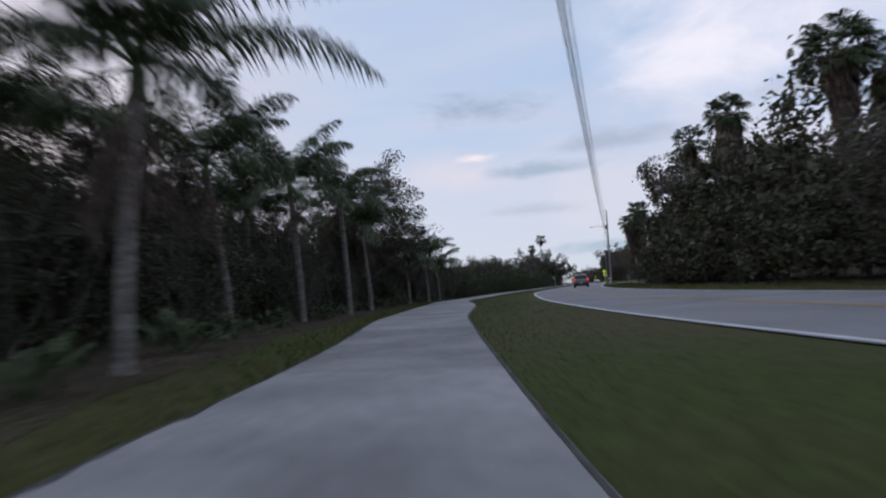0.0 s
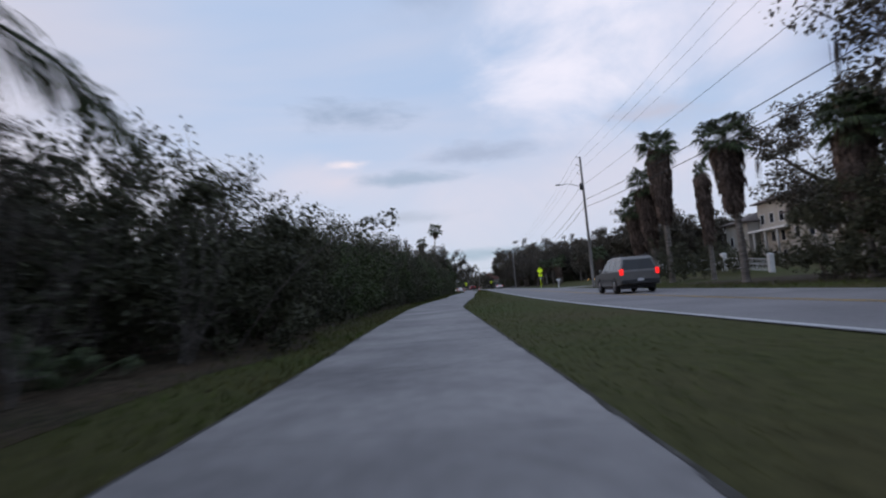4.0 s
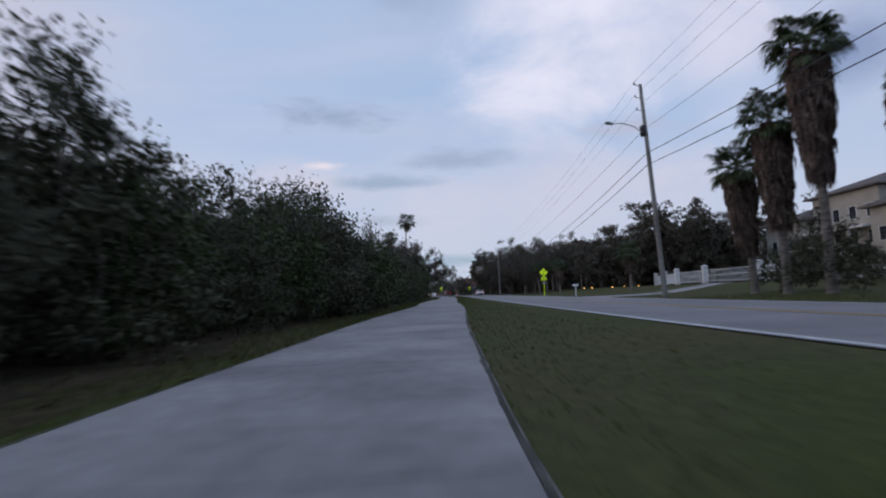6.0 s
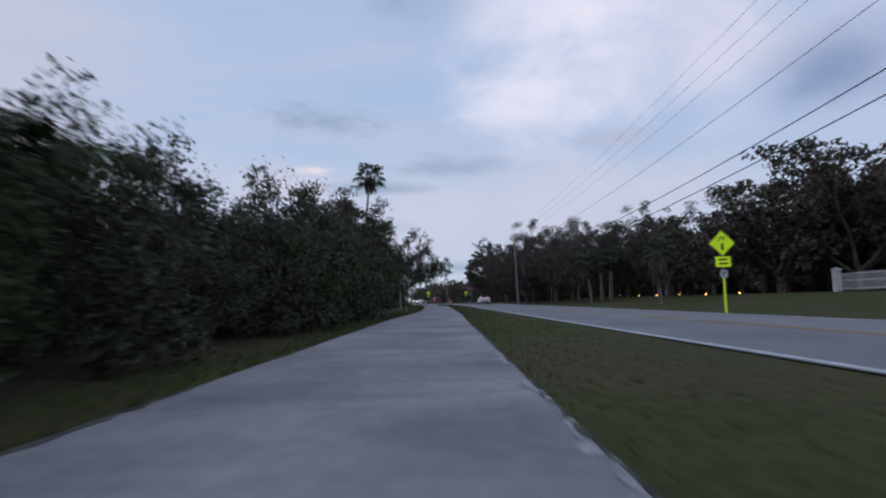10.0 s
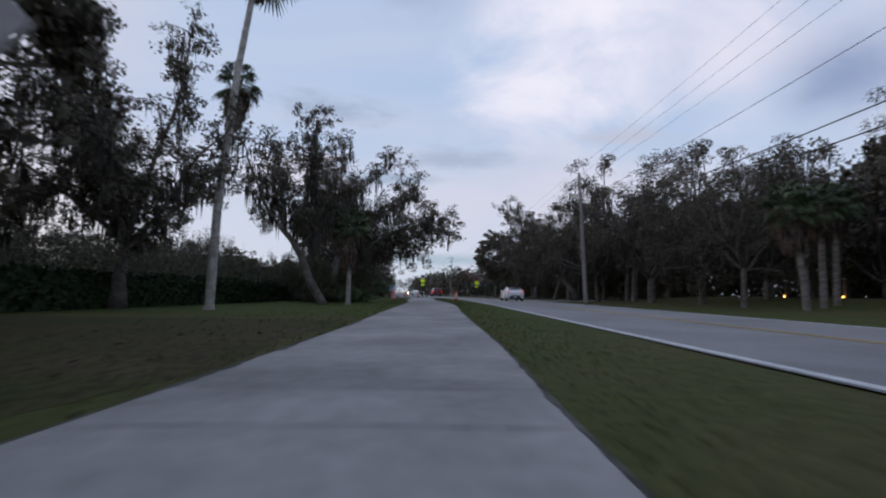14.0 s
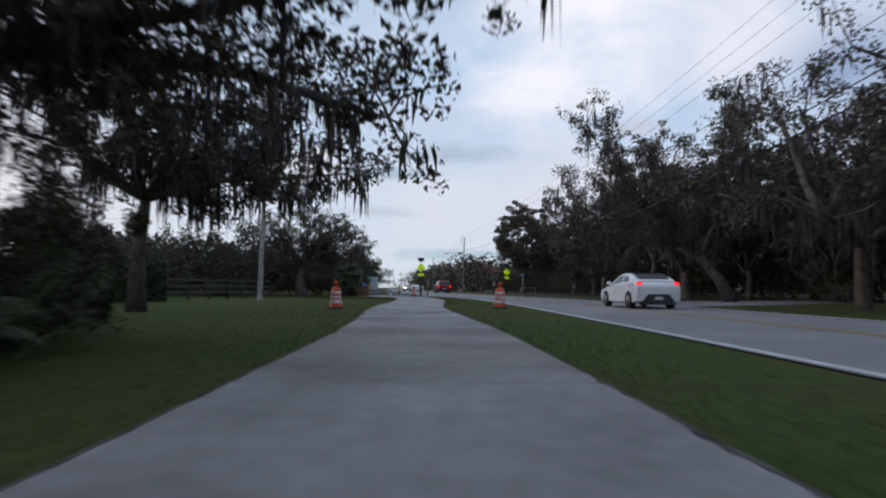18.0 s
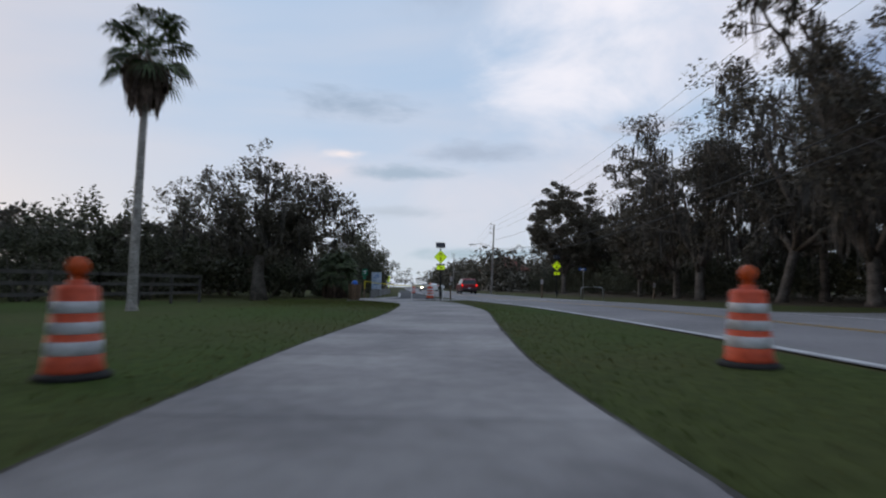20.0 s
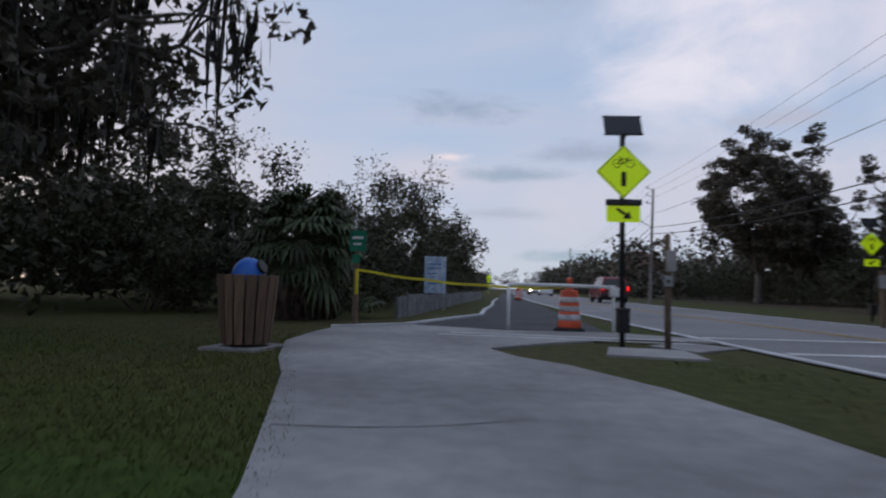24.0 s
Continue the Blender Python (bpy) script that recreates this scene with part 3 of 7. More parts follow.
def limbed_oak(seed, trunk_line, r, mains, per=40, leaf=0.105, moss=300, moss_long=1.2, bark=None):
    """A live oak from the line of its trunk and its main limbs: (place along the trunk, bearing, rise, length, bow)."""
    rng = np.random.default_rng(seed)
    trunk, limbs, crown, hang = Build(), Build(), Build(), Build()
    line = np.array([(0, 0, -0.15)] + list(trunk_line), float)
    trunk.tube(line, np.linspace(r * 1.15, r * 0.72, len(line)) * np.array([1.35] + [1.0] * (len(line) - 1)), 10)
    u = np.linspace(0, 1, len(line))
    tips, along = [], []
    for place, az, rise, length, *bow in mains:
        start = np.array([np.interp(place, u, line[:, k]) for k in range(3)])
        a, e = radians(az + rng.uniform(-8, 8)), radians(rise)
        d = np.array([math.cos(a) * math.cos(e), math.sin(a) * math.cos(e), math.sin(e)])
        n = int(length / 0.65) + 2
        lift = bow[0] if bow else 0.015
        p = [start]
        for _ in range(n):
            d = d + rng.normal(size=3) * 0.11 + (0, 0, lift)
            d[2] = max(d[2], 0.14 if p[-1][2] < start[2] + 0.4 else 0.02)
            d /= np.linalg.norm(d)
            p.append(p[-1] + d * length / n)
        p = np.array(p)
        limbs.tube(p, np.linspace(r * 0.5, 0.03, n + 1), 7)
        along += list(p[2:])
        for i in range(2, n + 1):
            ahead = p[i] - p[i - 1]
            ahead /= np.linalg.norm(ahead)
            for _ in range(2 if i < n else 4):
                d2 = ahead * 0.6 + rng.normal(size=3) * 0.75 + (0, 0, 0.22)
                d2 /= np.linalg.norm(d2)
                q, r2, e2 = limb(rng, p[i], d2, rng.uniform(0.7, 1.7), 0.032, 0.012, 4, 0.22, 0.03)
                limbs.tube(q, r2, 4, False)
                along += list(q[1:])
                tips.append(q[-1])
                for k in (2, 3, 4):
                    if rng.uniform() < 0.8:
                        d3 = e2 + rng.normal(size=3) * 0.9
                        d3 /= np.linalg.norm(d3)
                        t = q[k] + d3 * rng.uniform(0.35, 0.8)
                        limbs.tube(np.array([q[k], t]), [0.010, 0.005], 3, False)
                        tips.append(t)
    for t in tips:
        s = rng.uniform(0.26, 0.5)
        crown.tris(leaf_tris(rng, blob(rng, int(per * rng.uniform(0.4, 1.6)), t, (s, s, s * 0.7)), leaf))
    if moss:
        al = np.array(along)
        src = al[rng.integers(0, len(al), moss)] + rng.normal(size=(moss, 3)) * (0.2, 0.2, 0.05)
        ln = np.minimum(rng.gamma(2.2, moss_long * 0.36, moss) + 0.2, np.maximum(src[:, 2] - 2.0, 0.1))
        for rep in range(7):
            a = rng.uniform(0, math.pi, moss)
            w = np.stack([np.cos(a), np.sin(a), 0 * a], 1) * rng.uniform(0.008, 0.026, (moss, 1))
            top = src + rng.normal(size=(moss, 3)) * (0.10, 0.10, 0.05)
            l = (ln * rng.uniform(0.45, 1.0, moss))[:, None] * np.array([[0, 0, -1.0]])
            sway = rng.normal(size=(moss, 3)) * (0.05, 0.05, 0)
            hang.quads(np.stack([top - w * 0.5, top + l * 0.45 - w + sway, top + l + sway, top + l * 0.35 + w], 1))
    return {"trunk": (trunk, bark or M_BARK), "branchwork": (limbs, bark or M_BARK), "crown": (crown, M_OAKLEAF), "hanging_moss": (hang, M_MOSS) if moss else None}


def plant(name, meshes, label, category, group, at, smooth=("trunk", "branchwork")):
    t = thing(name, label, category, group, at=at)
    for key, got in meshes.items():
        if got and isinstance(got[0], list):
            for one in got[0]:
                part(key, one, got[1], t)
        elif got and got[0].n:
            ob = part(key, got[0], got[1], t, smooth=key in smooth)
            if key in ("hanging_moss", "dead_skirt") or (key == "branchwork" and name == "shrub"):
                tagged(ob, kind="stuff")
    return t


def bush_meshes(seed, height=4.5, spread=2.2, stems=7, subs=3, leaves=2600, leaf=0.17, material=None, twigs=0, bark=None, thin=1.0):
    rng = np.random.default_rng(seed)
    wood, crown = Build(), Build()
    tips = []
    for i in range(stems):
        a = rng.uniform(0, 2 * math.pi)
        d = np.array([math.cos(a) * 0.5, math.sin(a) * 0.5, 1.0])
        d /= np.linalg.norm(d)
        root = (math.cos(a) * 0.25, math.sin(a) * 0.25, -0.1)
        p, r, e = limb(rng, root, d, height * rng.uniform(0.6, 0.9), rng.uniform(0.03, 0.06) * thin, 0.015 * thin, 6, 0.16, 0.03)
        wood.tube(p, r, 5, False)
        for _ in range(subs):
            k = rng.integers(1, 7)
            d2 = e + rng.normal(size=3) * 0.8
            d2 /= np.linalg.norm(d2)
            q, r2, _e = limb(rng, p[k], d2, rng.uniform(0.6, spread * 0.8), 0.018 * thin, 0.007 * thin, 3, 0.2, 0.05)
            wood.tube(q, r2, 4, False)
            tips += [q[-1], q[-2]]
    for _ in range(46):
        a, rr = rng.uniform(0, 2 * math.pi), spread * math.sqrt(rng.uniform(0.05, 1))
        z = height * rng.uniform(0.08, 0.93) * (1 - 0.35 * (rr / spread) ** 2)
        tips.append(np.array([rr * math.cos(a), rr * math.sin(a), z]))
    tips = np.array(tips)
    per = leaves / len(tips)
    for t in tips:
        s = rng.uniform(0.28, 0.62)
        crown.tris(leaf_tris(rng, blob(rng, int(per * rng.uniform(0.5, 1.5)), t, (s, s, s * 0.9)), leaf))
    for _ in range(twigs):
        a, rr = rng.uniform(0, 2 * math.pi), spread * 0.7 * math.sqrt(rng.uniform(0, 1))
        base = np.array([rr * math.cos(a), rr * math.sin(a), height * 0.75])
        p, r, e = limb(rng, base, (rng.normal() * 0.15, rng.normal() * 0.15, 1), rng.uniform(0.7, 1.7), 0.012, 0.005, 4, 0.08)
        wood.tube(p, r, 4, False)
        for q in p[1:]:
            crown.tris(leaf_tris(rng, q + rng.normal(size=(16, 3)) * 0.17, leaf * 0.9))
    return {"branchwork": (wood, bark or M_BARK), "crown": (crown, material or M_BUSHLEAF)}


def trunk_rings(b, pts, r0, r1, rng, sides=10, ring=0.16, bulge=0.06):
    pts = np.asarray(pts, float)
    seg = np.linalg.norm(np.diff(pts, axis=0), axis=1)
    total = seg.sum()
    u = np.concatenate([[0], np.cumsum(seg)]) / total
    k = 2 * max(6, int(total / ring))
    t = np.linspace(0, 1, k)
    p = np.stack([np.interp(t, u, pts[:, i]) for i in range(3)], 1)
    r = r0 + (r1 - r0) * t
    r = r * np.where(np.arange(k) % 2 == 0, 1.0, 1 - bulge)
    r[:4] *= (1.5, 1.35, 1.2, 1.08)
    b.tube(p, r, sides)


def queen_palm_meshes(seed, height=4.2, lean=(0.2, 0.1), fronds=20, length=3.6):
    rng = np.random.default_rng(seed)
    trunk, stalks, leaves, dead = Build(), Build(), Build(), Build()
    top = np.array([lean[0], lean[1], height])
    pts = np.array([(0, 0, -0.15), (lean[0] * 0.15, lean[1] * 0.15, height * 0.3), (lean[0] * 0.5, lean[1] * 0.5, height * 0.65), top])
    trunk_rings(trunk, pts, 0.155, 0.115, rng)
    sheath = np.array([top - (0, 0, 0.1), top + (0, 0, 0.35), top + (0, 0, 0.8)])
    stalks.tube(sheath, [0.13, 0.11, 0.05], 9)
    shaft, each = stalks, []
    for i in range(fronds):
        a = i * 2.399 + rng.uniform(-0.2, 0.2)
        up = rng.uniform(0.05, 1.7) if i > 3 else rng.uniform(1.5, 2.6)
        stalks = leaves = Build()
        each.append(leaves)
        d = np.array([math.cos(a), math.sin(a), up])
        d /= np.linalg.norm(d)
        ln = length * rng.uniform(0.8, 1.1)
        p, v = [top + (0, 0, 0.45)], d.copy()
        n = 12
        for s in range(n):
            v = v + np.array([0, 0, -0.045 - 0.012 * s])
            v /= np.linalg.norm(v)
            p.append(p[-1] + v * ln / n)
        p = np.array(p)
        stalks.tube(p, np.linspace(0.03, 0.006, n + 1), 5, False)
        t = np.linspace(0.16, 1.0, 46)
        c = np.stack([np.interp(t, np.linspace(0, 1, n + 1), p[:, k]) for k in range(3)], 1)
        ax = np.gradient(c, axis=0)
        ax /= np.linalg.norm(ax, axis=1)[:, None]
        side = np.cross(ax, (0, 0, 1.0))
        side /= np.linalg.norm(side, axis=1)[:, None] + 1e-9
        for sg in (-1, 1):
            for rep in range(2):
                l = 0.72 * np.sin(np.pi * (0.12 + 0.83 * t)) ** 0.6 * rng.uniform(0.75, 1.1, len(t))
                dr = side * sg * rng.uniform(0.45, 0.95, (len(t), 1)) + ax * rng.uniform(0.3, 0.7, (len(t), 1)) + np.array([0, 0, 1.0]) * rng.uniform(-0.75, 0.25, (len(t), 1))
                dr /= np.linalg.norm(dr, axis=1)[:, None]
                mid = c + dr * (l * 0.5)[:, None]
                tip = mid + (dr + np.array([0, 0, -0.8])) * (l * 0.42)[:, None]
                w = ax * 0.018
                leaves.quads(np.stack([c - w * 0.6, mid - w, mid + w, c + w * 0.6], 1))
                leaves.tris(np.stack([mid - w, tip, mid + w], 1))
    for i in range(4):
        a = rng.uniform(0, 2 * math.pi)
        d = np.array([math.cos(a) * 0.35, math.sin(a) * 0.35, -1])
        p, r, e = limb(rng, top + (0, 0, 0.3), d, length * 0.55, 0.025, 0.006, 5, 0.08)
        dead.tube(p, r, 5, False)
        for q in p[2:]:
            w = rng.normal(size=(9, 3)) * (0.12, 0.12, 0.1)
            dead.quads(np.stack([q + w * 0.1, q + w - (0.02, 0, 0.2), q + w - (0, 0, 0.55), q + w + (0.02, 0, -0.2)], 1))
    return {"trunk": (trunk, M_PALMBARK), "crown_shaft": (shaft, M_PALMLEAF), "frond": (each, M_PALMLEAF), "dead_skirt": (dead, M_DEADPALM)}


def fan_leaf(rng, b, st, root, d, petiole, radius, droop):
    """A palm fan: stalk and a ring of blades that bend down."""
    tip = root + d * petiole + np.array([0, 0, -droop * petiole * 0.35])
    st.tube(np.array([root, (root + tip) / 2 + (0, 0, 0.06), tip]), [0.022, 0.016, 0.012], 4, False)
    ax = tip - root
    ax /= np.linalg.norm(ax)
    side = np.cross(ax, (0, 0, 1.0))
    side /= np.linalg.norm(side) + 1e-9
    n = 17
    a = np.linspace(-1.9, 1.9, n) + rng.normal(size=n) * 0.03
    dr = np.cos(a)[:, None] * ax + np.sin(a)[:, None] * side
    l = radius * (0.72 + 0.28 * np.cos(a * 0.7)) * rng.uniform(0.88, 1.08, n)
    mid = tip + dr * (l * 0.55)[:, None] + np.array([0, 0, -0.05])
    end = mid + dr * (l * 0.34)[:, None] + np.array([0, 0, -1.0]) * (l * 0.36)[:, None]
    acr = np.cross(dr, np.cross(dr, (0, 0, 1.0)) + 1e-6)
    acr = np.cross(dr, (0, 0, 1.0))
    acr /= np.linalg.norm(acr, axis=1)[:, None] + 1e-9
    w = acr * (radius * 0.055)
    b.quads(np.stack([np.repeat(tip[None], n, 0), mid - w, mid + (0, 0, 0.02), mid + w], 1))
    b.tris(np.stack([mid - w, end, mid + w], 1))


def fan_palm_meshes(seed, height=8.0, lean=(0.2, 0.2), fans=34, radius=0.75, petiole=0.9, skirt=3.0, r0=0.24, r1=0.15, trunk_mat=None, shag=1.0):
    rng = np.random.default_rng(seed)
    trunk, stalks, leaves, dead = Build(), Build(), Build(), Build()
    top = np.array([lean[0], lean[1], height])
    pts = np.array([(0, 0, -0.15), (lean[0] * 0.1, lean[1] * 0.1, height * 0.25), (lean[0] * 0.5, lean[1] * 0.5, height * 0.65), top])
    trunk_rings(trunk, pts, r0, r1, rng, 10, 0.2, 0.05)
    each = []
    for i in range(fans):
        a = i * 2.399
        up = 1.7 - 2.5 * (i / fans) + rng.uniform(-0.2, 0.2)
        d = np.array([math.cos(a), math.sin(a), up])
        d /= np.linalg.norm(d)
        leaves = stalks = Build()
        each.append(leaves)
        fan_leaf(rng, leaves, stalks, top + (0, 0, rng.uniform(-0.1, 0.3)), d, petiole * rng.uniform(0.8, 1.1), radius * rng.uniform(0.85, 1.1), rng.uniform(0.2, 0.9))
    if skirt > 0:
        k = int((150 + 90 * skirt) * shag)
        a = rng.uniform(0, 2 * math.pi, k)
        z = height - 0.25 - rng.uniform(0, 1, k) ** 1.2 * skirt
        rr = 0.22 + shag * rng.uniform(0.05, 0.5, k) * np.interp(height - z, [0, skirt * 0.35, skirt], [0.9, 1.0, 0.45])
        cx = np.interp(z, [0, height], [0, lean[0]])
        cy = np.interp(z, [0, height], [0, lean[1]])
        c = np.stack([cx + rr * np.cos(a), cy + rr * np.sin(a), z], 1)
        t = np.stack([-np.sin(a), np.cos(a), 0 * a], 1)
        l = shag ** 0.5 * rng.uniform(0.5, 1.2, k)[:, None] * np.array([[0, 0, -1.0]])
        o = np.stack([np.cos(a), np.sin(a), 0 * a], 1) * 0.12
        for rep in range(3):
            w = t * rng.uniform(0.03, 0.09, (k, 1)) * shag ** 0.5
            sh = t * rng.normal(size=(k, 1)) * 0.14
            dead.quads(np.stack([c - o - w * 0.3, c + l * 0.5 - w + sh + o * 0.4, c + l + sh * 1.5, c + l * 0.45 + w + sh], 1))
    return {"trunk": (trunk, trunk_mat or M_PALMBARK), "fan_leaf": (each, M_PALMLEAF), "dead_skirt": (dead, M_DEADPALM)}


def palmetto_meshes(seed, fans=16, radius=0.5):
    rng = np.random.default_rng(seed)
    each = []
    for i in range(fans):
        a = i * 2.399
        d = np.array([math.cos(a), math.sin(a), rng.uniform(0.5, 2.2)])
        d /= np.linalg.norm(d)
        root = np.array([rng.normal() * 0.2, rng.normal() * 0.2, -0.03])
        leaves = stalks = Build()
        each.append(leaves)
        fan_leaf(rng, leaves, stalks, root, d, rng.uniform(0.6, 1.1), radius * rng.uniform(0.8, 1.15), 0.3)
    return {"fan_leaf": (each, M_PALMLEAF)}


def scatter(first, spots, rng, lo=0.85, hi=1.15):
    """Copies of a plant at (x, y) or (x, y, scale) spots; the first one is moved to the first spot."""
    for i, s in enumerate(spots):
        size = (s[2] if len(s) > 2 else 1.0) * rng.uniform(lo, hi)
        turn = s[3] if len(s) > 3 else rng.uniform(0, 6.28)
        m = Matrix.Translation((s[0], s[1], -0.03)) @ Matrix.Rotation(turn, 4, 'Z')
        if i == 0:
            first.matrix_basis = m @ Matrix.Diagonal((size, size, size, 1))
        else:
            ob = copy_thing(first, m)
            ob.scale = (size, size, size * rng.uniform(0.92, 1.1))


rng = np.random.default_rng(11)
ID = Matrix.Identity(4)

# queen palms beside the first bend
for i, (x, y, h, lean) in enumerate([(1.6, -80.2, 4.0, (0.1, 0.3)), (-3.1, -71.6, 4.7, (-0.6, -0.3)), (-3.8, -66.1, 5.2, (-0.2, 0.2)), (-4.5, -60.3, 5.6, (0.2, 0.1)), (-6.2, -53.7, 4.8, (0.3, 0)), (-5.5, -76.5, 5.2, (0.3, 0.2)), (-8.2, -63.5, 5.0, (0.3, 0.2)),
                                     (-8.2, -40.9, 3.7, (-0.3, 0.2)), (-7.6, -37.4, 3.6, (-0.1, 0.3)), (-8.0, -32.7, 2.8, (0.2, 0.2)), (-9.7, 42.2, 1.7, (0.1, 0.1))]):
    plant("queen_palm", queen_palm_meshes(100 + i, h, lean, (20 if i < 7 else 16) if h > 2 else 12, 3.7 if i < 7 else (3.3 if h > 2 else 1.8)), "slender queen palm with a ringed grey trunk and drooping feather fronds", "palm tree", "palms beside the trail", pose(x, y, -0.03, 0, 0, i * 50))

# tall fan palms
fan_spots = [
    # x, y, height, skirt, lean, fan, stalk, shag, trunk radius, label
    (19.3, -33, 14.6, 5.0, (0, 0), 1.15, 1.3, 1.7, 0.30, "shaggy fan palm with a long skirt of dead fronds"),
    (16.8, -26.9, 13.9, 1.5, (0.2, 0), 1.0, 1.3, 1.0, 0.24, "fan palm above the roadside thicket"),
    (21.8, -50, 13.2, 3.5, (0, 0.2), 1.3, 1.5, 1.5, 0.28, "shaggy fan palm with a long skirt above the thicket"),
    (24.6, -48, 12.2, 3.0, (0.2, 0), 1.2, 1.4, 1.2, 0.26, "fan palm above the roadside thicket"),
    (14.9, -8.2, 7.6, 4.0, (-0.2, 0), 1.0, 1.1, 1.5, 0.24, "shaggy fan palm leaning out of the thicket"),
    (12.4, -1.2, 8.8, 3.5, (-0.4, 0), 1.0, 1.2, 1.4, 0.24, "fan palm at the end of the thicket"),
    (14.5, 17.2, 12.7, 6.0, (-0.2, 0), 1.15, 1.3, 1.7, 0.28, "tall shaggy fan palm with a long brown skirt"),
    (14.0, 20.0, 9.7, 5.0, (-0.4, -0.3), 1.05, 1.2, 1.6, 0.26, "shaggy fan palm with a wide brown skirt"),
    (13.9, 23.1, 7.8, 4.2, (-0.5, 0), 1.0, 1.15, 1.5, 0.24, "shaggy fan palm with a short skirt of dead fronds"),
    (17.4, 15.2, 9.8, 5.6, (-0.2, 0), 0.45, 0.5, 1.0, 0.22, "ragged palm with only a few fronds above its skirt"),
    (15.9, 51.8, 4.8, 1.5, (-0.1, 0), 0.85, 0.9, 1.1, 0.18, "young fan palm with dead fronds hanging below its crown"),
    (-12.55, 98.6, 15.6, 1.0, (0.8, 2.0), 1.1, 1.3, 1.0, 0.19, "very tall slender fan palm with a smooth grey trunk"),
    (-9.5, 81.2, 6.2, 1.7, (0.2, -0.1), 1.0, 1.15, 1.15, 0.17, "fan palm with a hanging skirt of dead fronds"),
    (-16.6, 108.8, 13.5, 2.0, (0.4, 2.0), 0.85, 1.0, 1.0, 0.19, "fan palm with a smooth pale trunk"),
    (-9.1, 110.8, 4.8, 1.7, (0.05, 0), 0.85, 0.9, 1.05, 0.15, "cabbage palm with a pale foot and a dead skirt"),
    (-15.0, 146.7, 8.4, 1.0, (0.1, 0.2), 0.8, 0.95, 1.0, 0.16, "fan palm with a smooth pale trunk on the lawn"),
    (-13.1, 167.4, 1.9, 1.7, (0, 0), 0.9, 1.0, 1.5, 0.2, "low broad cabbage palm among the shrubs"),
    (14.6, 104.5, 5.4, 1.2, (-0.7, 0.2), 0.8, 0.9, 1.2, 0.2, "cabbage palm with a leaning trunk at the wood's edge"),
    (16.2, 105.6, 5.6, 0.8, (0, 0), 0.8, 0.9, 1.0, 0.2, "cabbage palm at the wood's edge"),
    (17.6, 106.6, 5.9, 0.8, (0.1, 0), 0.8, 0.9, 1.0, 0.2, "cabbage palm at the wood's edge"),
    (14.2, 82.4, 4.6, 1.8, (0.1, 0), 0.8, 0.85, 1.4, 0.2, "short cabbage palm with dead fronds at the wood's edge"),
    (19.5, 112, 6.8, 0.8, (0.2, 0), 0.8, 0.9, 1.0, 0.2, "cabbage palm at the wood's edge"),
    (22, 100, 6.8, 0.8, (0.1, 0), 0.8, 0.9, 1.0, 0.2, "cabbage palm at the wood's edge")]
for i, (x, y, h, sk, lean, fan, stalk, shag, r0, label) in enumerate(fan_spots):
    plant("fan_palm", fan_palm_meshes(200 + i, h, lean, 46 if shag > 1.3 and h > 6 else 64 if h < 3 else 34, radius=fan, petiole=stalk, skirt=sk, shag=shag, r0=r0, r1=r0 * 0.62, trunk_mat=M_PALEBARK if x < 0 and y > 90 else None), label, "palm tree", "fan palms", pose(x, y, -0.03, 0, 0, 0))

# live oaks: a few shapes, then copies
OAK = [("moss-hung live oak with a broad dark crown", oak_meshes(1, 11.5, 6.0, 0.30, 2.2, 15000, 0.115, 420, 0.9)),
       ("moss-hung live oak with a leaning trunk", oak_meshes(2, 11.0, 6.5, 0.26, 2.8, 14000, 0.115, 340, 0.9, lean=(1.2, 0.4))),
       ("live oak with an open, twiggy crown", oak_meshes(3, 13.0, 5.5, 0.28, 3.5, 14000, 0.125, 110, 0.9)),
       ("live oak with a dense dark crown", oak_meshes(14, 11.0, 5.6, 0.30, 2.4, 15000, 0.16, 60, fill=90)),
       ("tall tree with a dense rounded crown", oak_meshes(6, 15.0, 6.0, 0.34, 3.0, 46000, 0.20, 0, 1.0, fill=200)),
       ("dense dark oak beside the first bend", oak_meshes(9, 10.8, 5.2, 0.24, 2.5, 28000, 0.115, 0, fill=170)),
       ("dark oak deep in the wood", oak_meshes(8, 11.0, 5.6, 0.30, 2.4, 6500, 0.32, 0, fill=50))]
